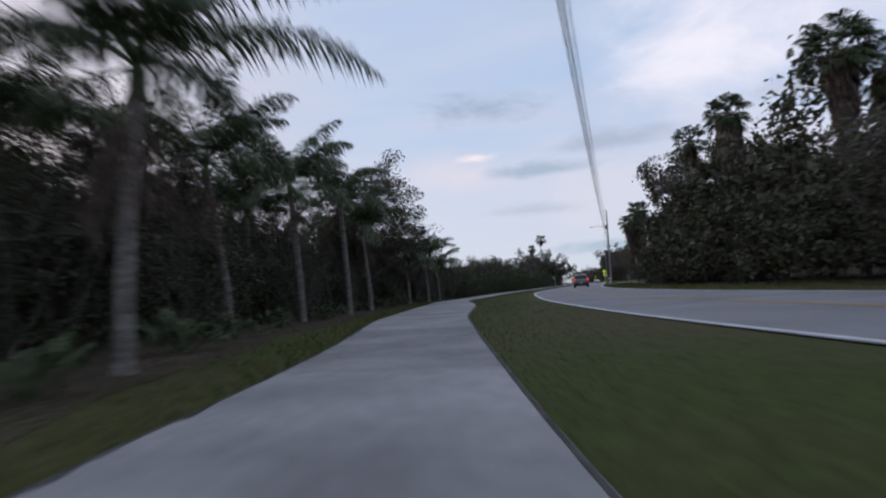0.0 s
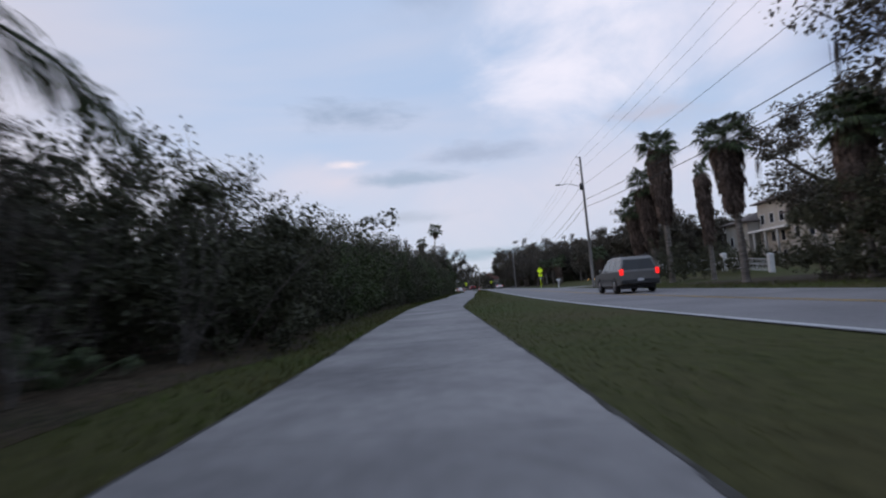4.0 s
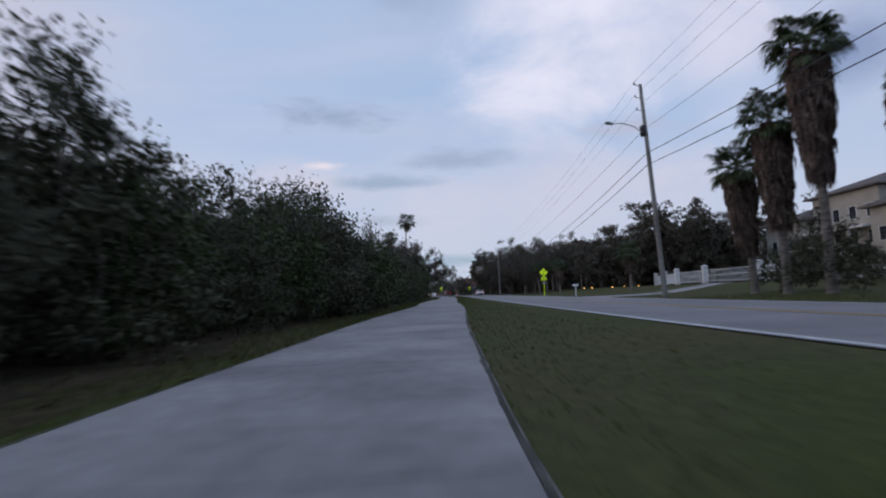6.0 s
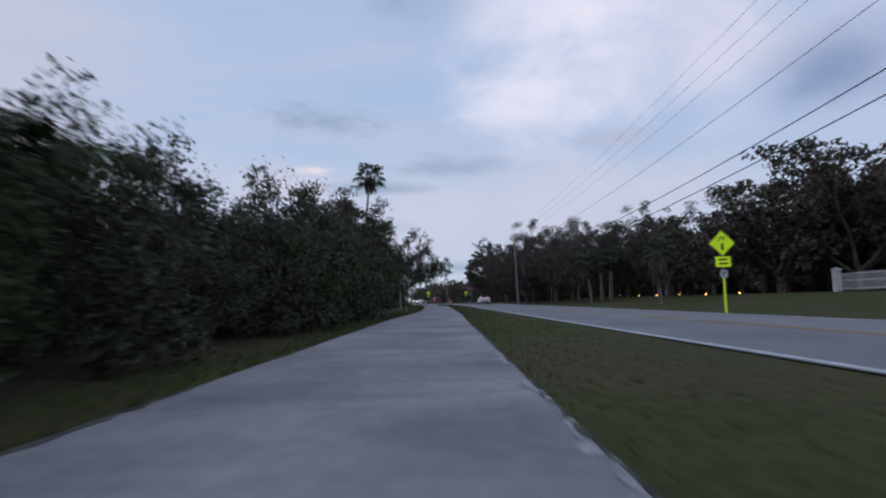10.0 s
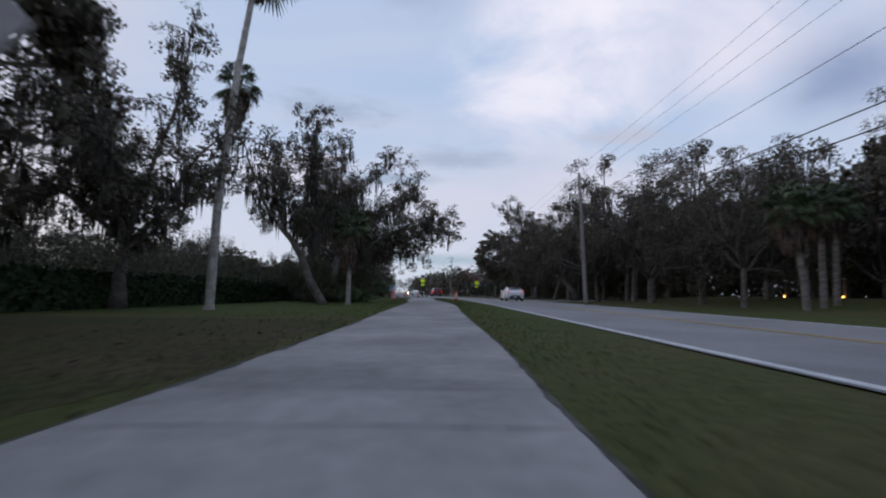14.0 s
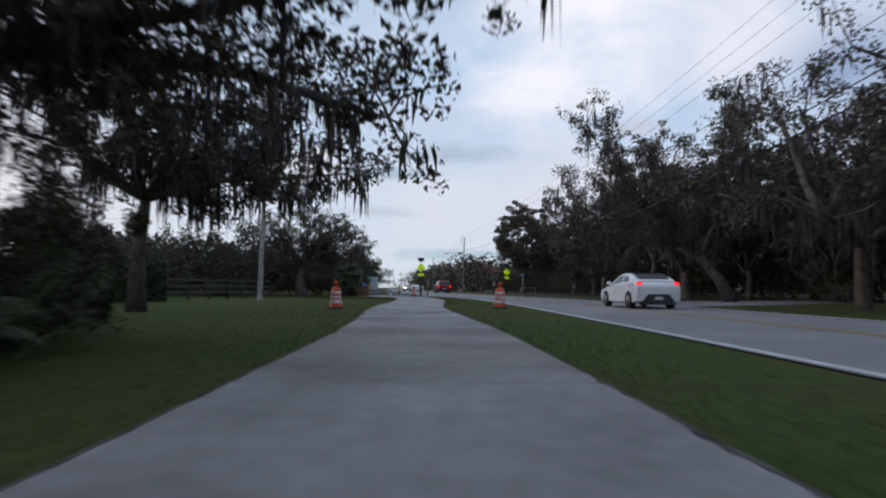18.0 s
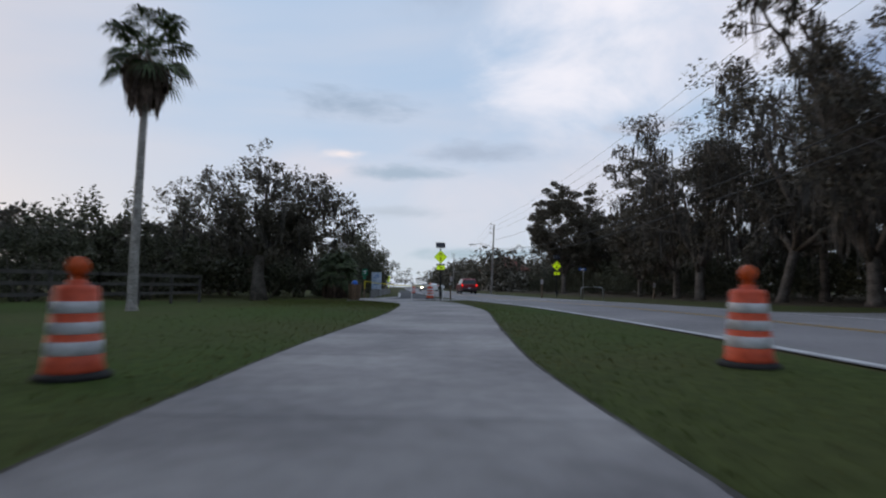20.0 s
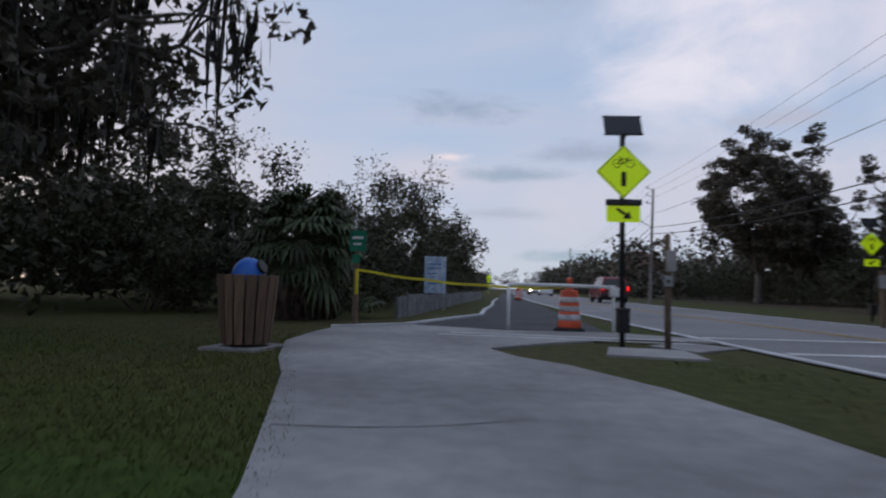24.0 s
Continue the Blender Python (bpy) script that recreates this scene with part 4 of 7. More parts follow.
OAK_SPOTS = [
    [(-21, 97, 0.85), (14.8, 125.5, 1.1), (15.0, 157, 1.1), (12.8, 171.5, 1.08), (20, 178, 1.1), (-30, 84, 0.8), (28, 130)],
    [(34.0, 136.0, 0.8, 2.2), (-17.5, 88, 0.8), (13.2, 136, 1.0), (14.5, 164, 1.15), (26, 142, 1.15), (24, 118)],
    [(15.3, 131, 1.0), (19, 144, 1.0), (19, 167, 1.1), (15.5, 117.5, 0.85), (24, 104, 0.85), (31, 96, 1.05), (18.5, -24, 0.9), (38, 84, 1.05), (-19, 80, 0.6), (14.5, 110, 0.7)],
    [(-12, -45, 0.55), (-13, -36, 0.5), (-13.5, -54, 0.6), (-10.5, -68, 0.62), (-7, -80, 0.6), (-11, -88, 0.7), (21.5, -29.5, 1.0), (20, -62, 0.62), (23, -42, 0.92), (21.6, -9.5, 1.42), (18.2, -2, 0.9), (20.0, -19.0, 1.15), (20, 117, 0.95), (-14, -62, 0.7), (13.2, 177, 0.95), (-12.9, 79.0, 0.88), (-12.6, 74.5, 0.66)],
    [(10.2, 211.5, 1.0), (17, 220, 0.8), (23, 207, 0.85)],
    [(-7.84, -49.9, 0.87, 1.0), (-12.5, -47, 0.75), (-12, -61, 0.8), (-10.5, -41.5, 0.5), (-13.5, -36, 0.5), (-11.5, -33, 0.42), (-11.8, -28, 0.40), (-11.3, -37.5, 0.45), (-6.5, -74.5, 0.7)],
    [(27, 110, 0.95), (33, 104, 0.95), (31, 120, 0.95), (40, 112, 1.0), (36, 128, 1.0), (45, 98, 0.9), (47, 120, 1.0), (13, 186, 0.75), (19, 197, 0.85), (27, 160, 1.1), (33, 148, 1.1), (25, -76, 0.9), (31, -60, 0.95), (-17, -76, 0.7), (55, 104, 0.9), (-14.2, 85, 0.72), (36, 93, 1.25), (50, 91, 1.3), (62, 86, 1.35), (43, 89, 1.25), (-27, 168, 0.45), (-32, 160, 0.45), (-24, 176, 0.5), (20, 157, 0.9), (24, 93, 0.85), (29, 90, 1.1), (34, 86, 1.15), (21, 137, 0.85), (22, 150, 0.9), (-36, 100, 0.5), (-34, 109, 0.5), (-35, 118, 0.52), (-33, 127, 0.5), (-35, 137, 0.54), (-33, 147, 0.52), (-31, 155, 0.52)],
]
for (label, meshes), spots in zip(OAK, OAK_SPOTS):
    first = plant("live_oak", meshes, label, "tree", "live oaks", ID)
    scatter(first, spots, rng, 0.95, 1.05)

# the oaks that the trail passes, each with its own limbs
HERO = [
    ("live oak with a long limb that reaches out past the palms", (-16.25, 98.8), 0.28, [(0.05, 0, 1.2), (0.2, 0.1, 2.5)],
     [(1, 48, 20, 7.6, 0.03), (1, 180, 45, 6), (1, 230, 40, 5), (1, 120, 58, 7.5), (1, 300, 50, 7), (1, 18, 42, 6), (0.9, 350, 64, 8), (1, 85, 76, 10), (1, 200, 70, 10), (1, 270, 62, 9)], 330, 1.1),
    ("live oak with a slender trunk that leans far over", (-10.3, 109.3), 0.22, [(-0.35, 0, 0.6), (-0.85, 0, 1.5), (-1.3, 0, 2.7), (-1.9, 0.1, 3.7), (-2.7, 0.1, 4.6)],
     [(1, 180, 55, 5), (0.6, 80, 70, 6.5), (0.75, 0, 76, 7), (0.9, 270, 50, 3.5), (0.95, 120, 60, 6), (0.7, 20, 58, 4.5)], 230, 1.3),
    ("great moss-hung live oak with a low limb over the lawn", (-11.6, 118.6), 0.36, [(0.1, 0.1, 1.5), (0.4, 0.3, 3.4)],
     [(0.95, 14, 12, 8.6, 0.0), (0.97, 4, 24, 8.0, 0.0), (0.96, 24, 16, 8.3, 0.0), (0.97, 16, 26, 7.6, 0.0), (0.9, 340, 30, 7.0), (1, 14, 42, 7.0), (1, 60, 42, 7.5), (1, 110, 58, 8), (1, 180, 40, 5.5), (1, 300, 62, 8.5), (1, 350, 64, 9.5), (1, 30, 60, 8), (1, 150, 74, 9.5)], 480, 0.95),
    ("moss-hung live oak that spreads over the lawn", (-13.9, 130.9), 0.22, [(0, 0, 1.8), (0.1, 0.1, 3.6)],
     [(1, 2, 15, 6.9, 0.0), (1, 350, 27, 6.6, 0.0), (1, 320, 32, 5.6), (1, 32, 24, 6.4), (1, 90, 45, 6), (1, 180, 24, 5.5), (1, 250, 32, 6), (1, 20, 46, 6), (1, 290, 52, 5.6), (1, 140, 55, 5)], 560, 1.15),
    ("round-crowned live oak hung with moss behind the litter bin", (-15.9, 160.4), 0.34, [(-0.1, 0, 1.3), (0, 0, 2.5)],
     [(1, 2, 2, 4.4, 0.0), (1, 20, 10, 4.6, 0.0), (1, 355, 22, 4.4, 0.0), (1, 332, 24, 5.0, 0.0), (1, 345, 42, 4.6), (1, 12, 38, 4.2), (1, 310, 34, 3.8), (1, 90, 40, 3.6), (1, 150, 38, 3.8), (1, 185, 22, 4.4), (1, 205, 12, 4.6), (1, 240, 34, 3.8), (1, 290, 52, 4.4), (1, 330, 66, 4.6), (1, 60, 62, 4.0), (1, 200, 58, 4.2)], 240, 0.85),
    ("live oak with a pale limb that arches towards the road", (14.0, 148.4), 0.30, [(-0.5, 0, 1.2), (-1.7, 0, 2.7), (-3.1, 0.2, 3.5)],
     [(1, 176, 3, 4.4, -0.03), (0.7, 120, 62, 9.5), (0.5, 60, 62, 10.5), (0.8, 200, 60, 9.5), (0.9, 250, 52, 7.5), (0.6, 0, 60, 10), (1, 150, 66, 10), (0.8, 60, 70, 10.5), (0.7, 300, 60, 8), (1, 220, 30, 5)], 260, 1.3),
]
for i, (label, (x, y), r, line, mains, moss, ln) in enumerate(HERO):
    plant("live_oak", limbed_oak(400 + i, line, r, mains, per=28 if r > 0.33 else 36, moss=moss, moss_long=ln), label, "tree", "live oaks", pose(x, y, -0.03))

# shrubs that wall the trail in on the wild side
BUSH = [plant("shrub", bush_meshes(31, 4.6, 2.2, 5, 3, 7000, 0.10, M_BUSHLEAF, 6), "dense dark green wild shrub", "shrub", "wild shrubs", ID),
        plant("shrub", bush_meshes(32, 5.2, 2.4, 5, 3, 7600, 0.10, M_BUSHLEAF, 10), "tall dark green wild shrub with upright shoots", "shrub", "wild shrubs", ID),
        plant("shrub", bush_meshes(33, 3.6, 2.0, 5, 3, 5600, 0.085, M_BRIGHTLEAF, 4), "fresh green wild shrub", "shrub", "wild shrubs", ID),
        plant("shrub", bush_meshes(34, 5.0, 2.3, 10, 6, 2400, 0.09, M_BUSHLEAF, 12), "thin dark-stemmed shrub, half bare", "shrub", "wild shrubs", ID)]
spots = [[], [], [], [], []]
# how high the wild side stands along the trail: verge, second row, and the thicket behind
STAND = (-16, -9, -6, -3, 0, 3, 6, 9, 12, 15, 18, 21, 24, 27, 30, 33, 36, 39, 42, 45, 48, 51, 54, 57, 60, 66, 75)
ROW_TOPS = ((3.6, 3.5, 3.8, 3.8, 3.7, 3.9, 4.2, 4.4, 4.5, 4.6, 4.5, 4.2, 4.4, 4.5, 4.2, 4.2, 3.6, 3.5, 3.4, 3.3, 3.4, 4.0, 4.2, 4.3, 4.4, 4.4, 4.4),
            (4.3, 4.5, 5.1, 5.4, 5.2, 5.0, 5.0, 5.2, 6.0, 6.5, 6.6, 6.5, 6.0, 5.1, 6.0, 5.6, 4.8, 4.9, 4.7, 4.5, 4.4, 4.2, 4.9, 5.2, 5.2, 5.2, 5.2),
            (5.0, 4.8, 5.4, 6.0, 5.8, 5.6, 5.3, 5.6, 5.8, 5.8, 6.0, 6.4, 6.9, 7.2, 6.8, 6.4, 6.0, 6.0, 5.8, 5.8, 5.8, 5.8, 6.2, 5.5, 5.6, 5.6, 5.6))
SHRUB_TOP = (4.9, 6.0, 4.1, 6.0, 5.6)
for y in np.arange(-100, 76, 2.2):
    edge = float(trail_left(np.array([y]))[0])
    early = y < -20
    if y < -26:
        spots[4].append((edge - 14 - rng.uniform(0, 2), y, 1.35))
    for row, (off, size) in enumerate(((2.1, 0.62), (4.6, 0.88), (8.2, 1.12))):
        if (y < -26 and row == 0 and rng.uniform() < 0.75) or (y > 69 and row == 0):
            continue
        x = edge - off - rng.uniform(0, 1.3) - (2.2 if y < -26 else 0)
        if row == 2:
            kind = 4
        else:
            kind = rng.choice(4, p=(0.05, 0.2, 0.0, 0.75) if y < -26 else ((0.40, 0.12, 0.43, 0.05) if row == 0 else (0.46, 0.46, 0.08, 0.0)))
        if not early:
            size = np.interp(y, STAND, ROW_TOPS[row]) / SHRUB_TOP[kind] * 0.95
        spots[kind].append((x, y + rng.uniform(-0.8, 0.8), size * rng.uniform(0.9, 1.05)))
    # extra low thicket line, added to stop skylight coming through the shrubs
    if not early:
        spots[4].append((edge - 5.2 - rng.uniform(0, 0.8), y + 1.1, rng.uniform(0.55, 0.65)))
for y in np.arange(-100, -7, 2.8):
    edge = float(road_near(np.array([y]))[0]) + ROAD_WIDE
    for row, (off, size) in enumerate(((6.0, 1.1), (10.0, 1.45 if y < -50 else 2.0 if y < -16 else 1.3))):
        spots[4 if row else rng.choice((0, 4))].append((edge + off + rng.uniform(0, 1.5), y + rng.uniform(-1.2, 1.2), size * rng.uniform(0.9, 1.15)))
for x, y, s in [(-13.8, 172, 0.9), (-16, 176, 1.1), (-13.8, 180, 1.05), (-14, 176, 0.9), (-16.5, 170, 1.0), (-16, 186, 1.15), (-15.5, 193, 1.2), (-18, 168, 0.9), (-22, 160, 0.9), (-25, 155, 0.9), (-29, 150, 0.9), (-17, 201, 1.1), (-19, 210, 1.1),
                (-11.5, 114.5, 0.62), (-12.0, 116.6, 0.72), (-13, 119.5, 0.75), (-10.4, 118.4, 0.5), (-12.0, 79, 0.5), (-13.5, 82, 0.7), (-12, 76, 0.85), (-16, 84, 0.9), (-19, 90, 0.9)]:
    spots[rng.choice(2)].append((x, y, s))
for x, y, s in [(-9.7, 120.3, 0.48), (-10.6, 119.4, 0.52), (-11.7, 119.0, 0.55), (-12.9, 119.8, 0.6), (-14.2, 120.6, 0.6), (-10.6, 121.8, 0.52), (-11.4, 123.6, 0.5), (-13, 122.4, 0.6), (-15.5, 122, 0.62), (-16.5, 119.5, 0.65)]:
    spots[0].append((x, y, s))
for y in np.arange(92, 250, 3.4):
    e = float(road_near(np.array([y]))[0]) + ROAD_WIDE
    back = 12 if y < 138 else 0
    spots[4].append((e + 19 + back + rng.uniform(-1.5, 1.5), y, rng.uniform(0.7, 1.0)))
    spots[4].append((e + 16 + back + rng.uniform(-1, 1), y + 1.2, rng.uniform(0.4, 0.6)))
    spots[4].append((e + 25 + back + rng.uniform(-1.5, 1.5), y + 0.5, rng.uniform(0.9, 1.2)))
for y in np.arange(88, 142, 3.4):
    spots[4].append((-38 + rng.uniform(-2, 2), y, rng.uniform(0.65, 0.85)))
for y in np.arange(52, 94, 3.2):
    spots[4].append((46 + rng.uniform(-1.5, 1.5), y, rng.uniform(0.8, 1.0)))
    if y > 160:
        spots[4].append((e + 10 + rng.uniform(-1, 1), y, rng.uniform(0.6, 0.9)))
for x, y, s in [(14.5, 17, 0.75), (16.5, 22, 0.8), (18, 26.5, 0.75), (20, 24, 0.9), (25.5, 30, 0.8), (27, 38, 0.9), (31, 44, 0.8), (-21, 172, 1.2), (-24, 182, 1.2), (-28, 165, 1.2), (-19, 170, 1.15), (-21, 166, 1.1), (-24, 163, 1.1), (-23.5, 170, 1.2), (-27, 160, 1.1), (-30, 168, 1.3), (-20, 178, 1.3), (-31, 158, 1.2), (-27, 174, 1.3), (-22, 86, 0.9), (-25, 93, 0.9), (-20, 78, 0.9), (-30, 100, 0.9), (-26, 192, 1.2)]:
    spots[4].append((x, y, s))
for y in np.arange(104, 160, 4.2):
    spots[3].append((-34 + rng.uniform(-2, 2), y, rng.uniform(0.95, 1.2)))
for y in np.arange(92, 136, 4.0):
    spots[3].append((-25 + rng.uniform(-2, 2), y, rng.uniform(0.85, 1.05)))
    spots[1].append((-29 + rng.uniform(-1.5, 1.5), y + 2, rng.uniform(0.75, 0.95)))
for b, s in zip(BUSH, spots):
    scatter(b, s, rng)

# pale bare shrubs at the wood's edge
bare = plant("shrub", bush_meshes(36, 3.9, 1.4, 7, 9, 560, 0.075, M_BUSHLEAF, 0, M_TWIG, 0.5), "pale bare-branched shrub at the wood's edge", "shrub", "bare shrubs", ID)
scatter(bare, [(-8.5, -39.5, 0.95), (-8.6, -36.6, 1.0), (-8.2, -33.2, 0.85), (-8.4, -30.0, 0.95), (-8.5, -26.5, 0.8), (-7.2, -46.0, 0.8), (-8.9, 23.6, 1.42), (-9.5, 25.8, 1.5), (-6.6, -57.0, 0.8), (-5.4, -63.0, 0.7)], rng)

# the deep thicket behind them, where no shrub can be told from the next
deep = bush_meshes(35, 5.0, 2.6, 3, 2, 2100, 0.17, M_BUSHLEAF, 3)["crown"][0]
dv = np.concatenate(deep.v)
b = Build()
for x, y, size in spots[4]:
    a, k = rng.uniform(0, 6.28), size * rng.uniform(0.85, 1.15)
    turn = np.array([(math.cos(a), math.sin(a), 0), (-math.sin(a), math.cos(a), 0), (0, 0, 1)]) * k
    b.add(dv @ turn + (x, y, -0.03), deep.f)
structure("thicket", b, M_BUSHLEAF, "deep dark green thicket behind the shrubs", "shrubs", "stuff")

# far woods on both sides, too distant to tell tree from tree
wr = np.random.default_rng(77)
b = Build()
pts = []
for y in np.arange(-130, 420, 3.0):
    e = float(road_near(np.array([y]))[0])
    for off, h in ((28, 8.5), (42, 10), (60, 11)):
        if 20 < y < 92 and off < 50:
            continue
        pts.append((e + ROAD_WIDE + off + wr.uniform(-4, 4), y, h * wr.uniform(0.75, 1.15) * (0.8 if y < 10 else 1.0)))
    if y > 225:
        pts.append((e + ROAD_WIDE + 9 + wr.uniform(-2, 2), y, wr.uniform(5, 9)))
        pts.append((e - 13 + wr.uniform(-2, 2), y, wr.uniform(4, 7)))
    for off, h in ((17, 5.0), (26, 6.0), (40, 8)):
        if 92 < y < 165:
            if off < 40:
                continue
            h = 6.0
        pts.append((e - 7 - off + wr.uniform(-3, 3), y, h * wr.uniform(0.75, 1.15)))
for x in np.arange(-160, 160, 4.0):
    pts.append((x - 30, 470 + wr.uniform(-15, 15), wr.uniform(9, 15)))
    pts.append((x, -150 + wr.uniform(-5, 5), wr.uniform(8, 12)))
for x, y, h in pts:
    for _ in range(7):
        c = (x + wr.normal() * 1.6, y + wr.normal() * 1.6, h * wr.uniform(0.1, 0.95))
        b.tris(leaf_tris(wr, blob(wr, 36, c, (1.9, 1.9, 1.5)), 0.5))
structure("far_woods", b, M_WOODSLEAF, "dark green woods in the distance", "woods", "stuff")

# ---------------------------------------------------------------- more materials
M_GLASS = mat("dark_car_glass", (0.012, 0.014, 0.016), 0.08, spec=0.6, amount=0.05)
M_CARGREY = mat("pewter_car_paint", (0.20, 0.195, 0.19), 0.3, 0.35, second=(0.17, 0.165, 0.16), scale=1.5, fine=20, amount=0.05, spec=0.5)
M_CARWHITE = mat("white_car_paint", (0.84, 0.85, 0.86), 0.25, second=(0.70, 0.71, 0.73), scale=1.5, fine=20, amount=0.03, spec=0.5)
M_CARRED = mat("maroon_car_paint", (0.20, 0.022, 0.03), 0.28, 0.2, second=(0.17, 0.02, 0.026), scale=1.5, fine=20, amount=0.05, spec=0.5)
M_PLASTIC = mat("grey_plastic_trim", (0.05, 0.05, 0.052), 0.6, scale=3, fine=30, amount=0.15)
M_RIM = mat("alloy_rim", (0.20, 0.20, 0.21), 0.35, 0.8, amount=0.08)
M_TAIL = mat("lit_red_lamp", (0.5, 0.01, 0.01), 0.3, emit=(1.0, 0.02, 0.02), strength=1.1, amount=0.05)
M_HEAD = mat("lit_headlamp", (0.9, 0.9, 0.85), 0.3, emit=(1.0, 0.9, 0.72), strength=14.0, amount=0.02)
M_AMBER = mat("amber_lens", (0.65, 0.10, 0.02), 0.35, amount=0.08)
M_WARMLAMP = mat("warm_lamp_glow", (0.8, 0.5, 0.2), 0.4, emit=(1.0, 0.45, 0.10), strength=5.0, amount=0.02)
M_SLAT = mat("brown_timber_slat", (0.15, 0.095, 0.06), 0.8, second=(0.10, 0.065, 0.042), scale=3, fine=25, amount=0.25, stretch=(1, 1, 0.15), random_value=0.2)
M_BLUE = mat("blue_plastic_lid", (0.02, 0.13, 0.48), 0.4, second=(0.018, 0.11, 0.42), scale=3, fine=30, amount=0.08)
M_GREEN = mat("green_sign_sheet", (0.01, 0.20, 0.11), 0.45, amount=0.06, scale=2, fine=20)
M_TAPE = mat("yellow_tape", (0.72, 0.60, 0.03), 0.5, second=(0.60, 0.50, 0.03), scale=4, fine=20, amount=0.1)
M_SOLAR = mat("solar_panel_cell", (0.010, 0.012, 0.022), 0.25, spec=0.5, amount=0.1)
M_STUCCO = mat("beige_stucco", (0.38, 0.35, 0.31), 0.9, second=(0.32, 0.30, 0.265), scale=0.6, fine=20, bump=0.3, amount=0.08)
M_ROOF = mat("grey_brown_roof_tile", (0.12, 0.10, 0.09), 0.85, second=(0.09, 0.075, 0.07), scale=1.5, fine=18, bump=0.5, amount=0.2)
M_REDROOF = mat("red_brown_roof", (0.16, 0.06, 0.045), 0.85, second=(0.12, 0.045, 0.035), scale=1.5, fine=18, amount=0.2)
M_WINDOW = mat("dark_window_glass", (0.03, 0.035, 0.045), 0.1, spec=0.5, amount=0.05)
M_BRICK = mat("brown_masonry", (0.20, 0.15, 0.12), 0.9, second=(0.14, 0.105, 0.085), scale=3, fine=20, bump=0.5, amount=0.25)
M_GREYWALL = mat("weathered_grey_panel", (0.22, 0.22, 0.225), 0.9, second=(0.13, 0.13, 0.135), scale=2.0, fine=12, amount=0.25, random_value=0.15)
M_BOARD = mat("printed_board", (0.55, 0.60, 0.66), 0.5, second=(0.25, 0.36, 0.52), scale=5.0, fine=14, amount=0.15)
M_SIGNBACK = mat("bare_aluminium_sign_back", (0.40, 0.37, 0.37), 0.5, 0.4, second=(0.34, 0.31, 0.31), scale=2, fine=14, amount=0.08)
M_WOODPOST = mat("brown_wood_post", (0.17, 0.12, 0.08), 0.9, second=(0.12, 0.085, 0.06), scale=3, fine=30, amount=0.25, stretch=(1, 1, 0.15))
M_GREYRAIL = mat("weathered_grey_rail", (0.085, 0.078, 0.07), 0.9, second=(0.055, 0.05, 0.046), scale=3, fine=30, amount=0.25)
M_BLUESIGN = mat("blue_street_sign", (0.03, 0.12, 0.42), 0.45, amount=0.05)

# ---------------------------------------------------------------- signs and posts


def ring(b, cx, cz, r, w, y, sides=20):
    a = np.linspace(0, 2 * math.pi, sides + 1)
    for i in range(sides):
        p = [(cx + q * math.cos(t), y, cz + q * math.sin(t)) for q, t in ((r - w, a[i]), (r, a[i]), (r, a[i + 1]), (r - w, a[i + 1]))]
        b.add(p, [(0, 1, 2, 3)])


def stroke(b, x0, z0, x1, z1, w, y):
    d = Vector((x1 - x0, z1 - z0)).normalized()
    n = Vector((-d.y, d.x)) * w / 2
    b.add([(x0 - n.x, y, z0 - n.y), (x1 - n.x, y, z1 - n.y), (x1 + n.x, y, z1 + n.y), (x0 + n.x, y, z0 + n.y)], [(0, 1, 2, 3)])


def rounded(pts, r, steps=4):
    """A polygon with rounded corners."""
    out, k = [], len(pts)
    for i in range(k):
        p, a, c = Vector(pts[i]), Vector(pts[i - 1]), Vector(pts[(i + 1) % k])
        u, w = (a - p).normalized(), (c - p).normalized()
        s, e = p + u * r, p + w * r
        for j in range(steps + 1):
            t = j / steps
            q = s * (1 - t) ** 2 + p * 2 * t * (1 - t) + e * t ** 2
            out.append((q.x, q.y))
    return out


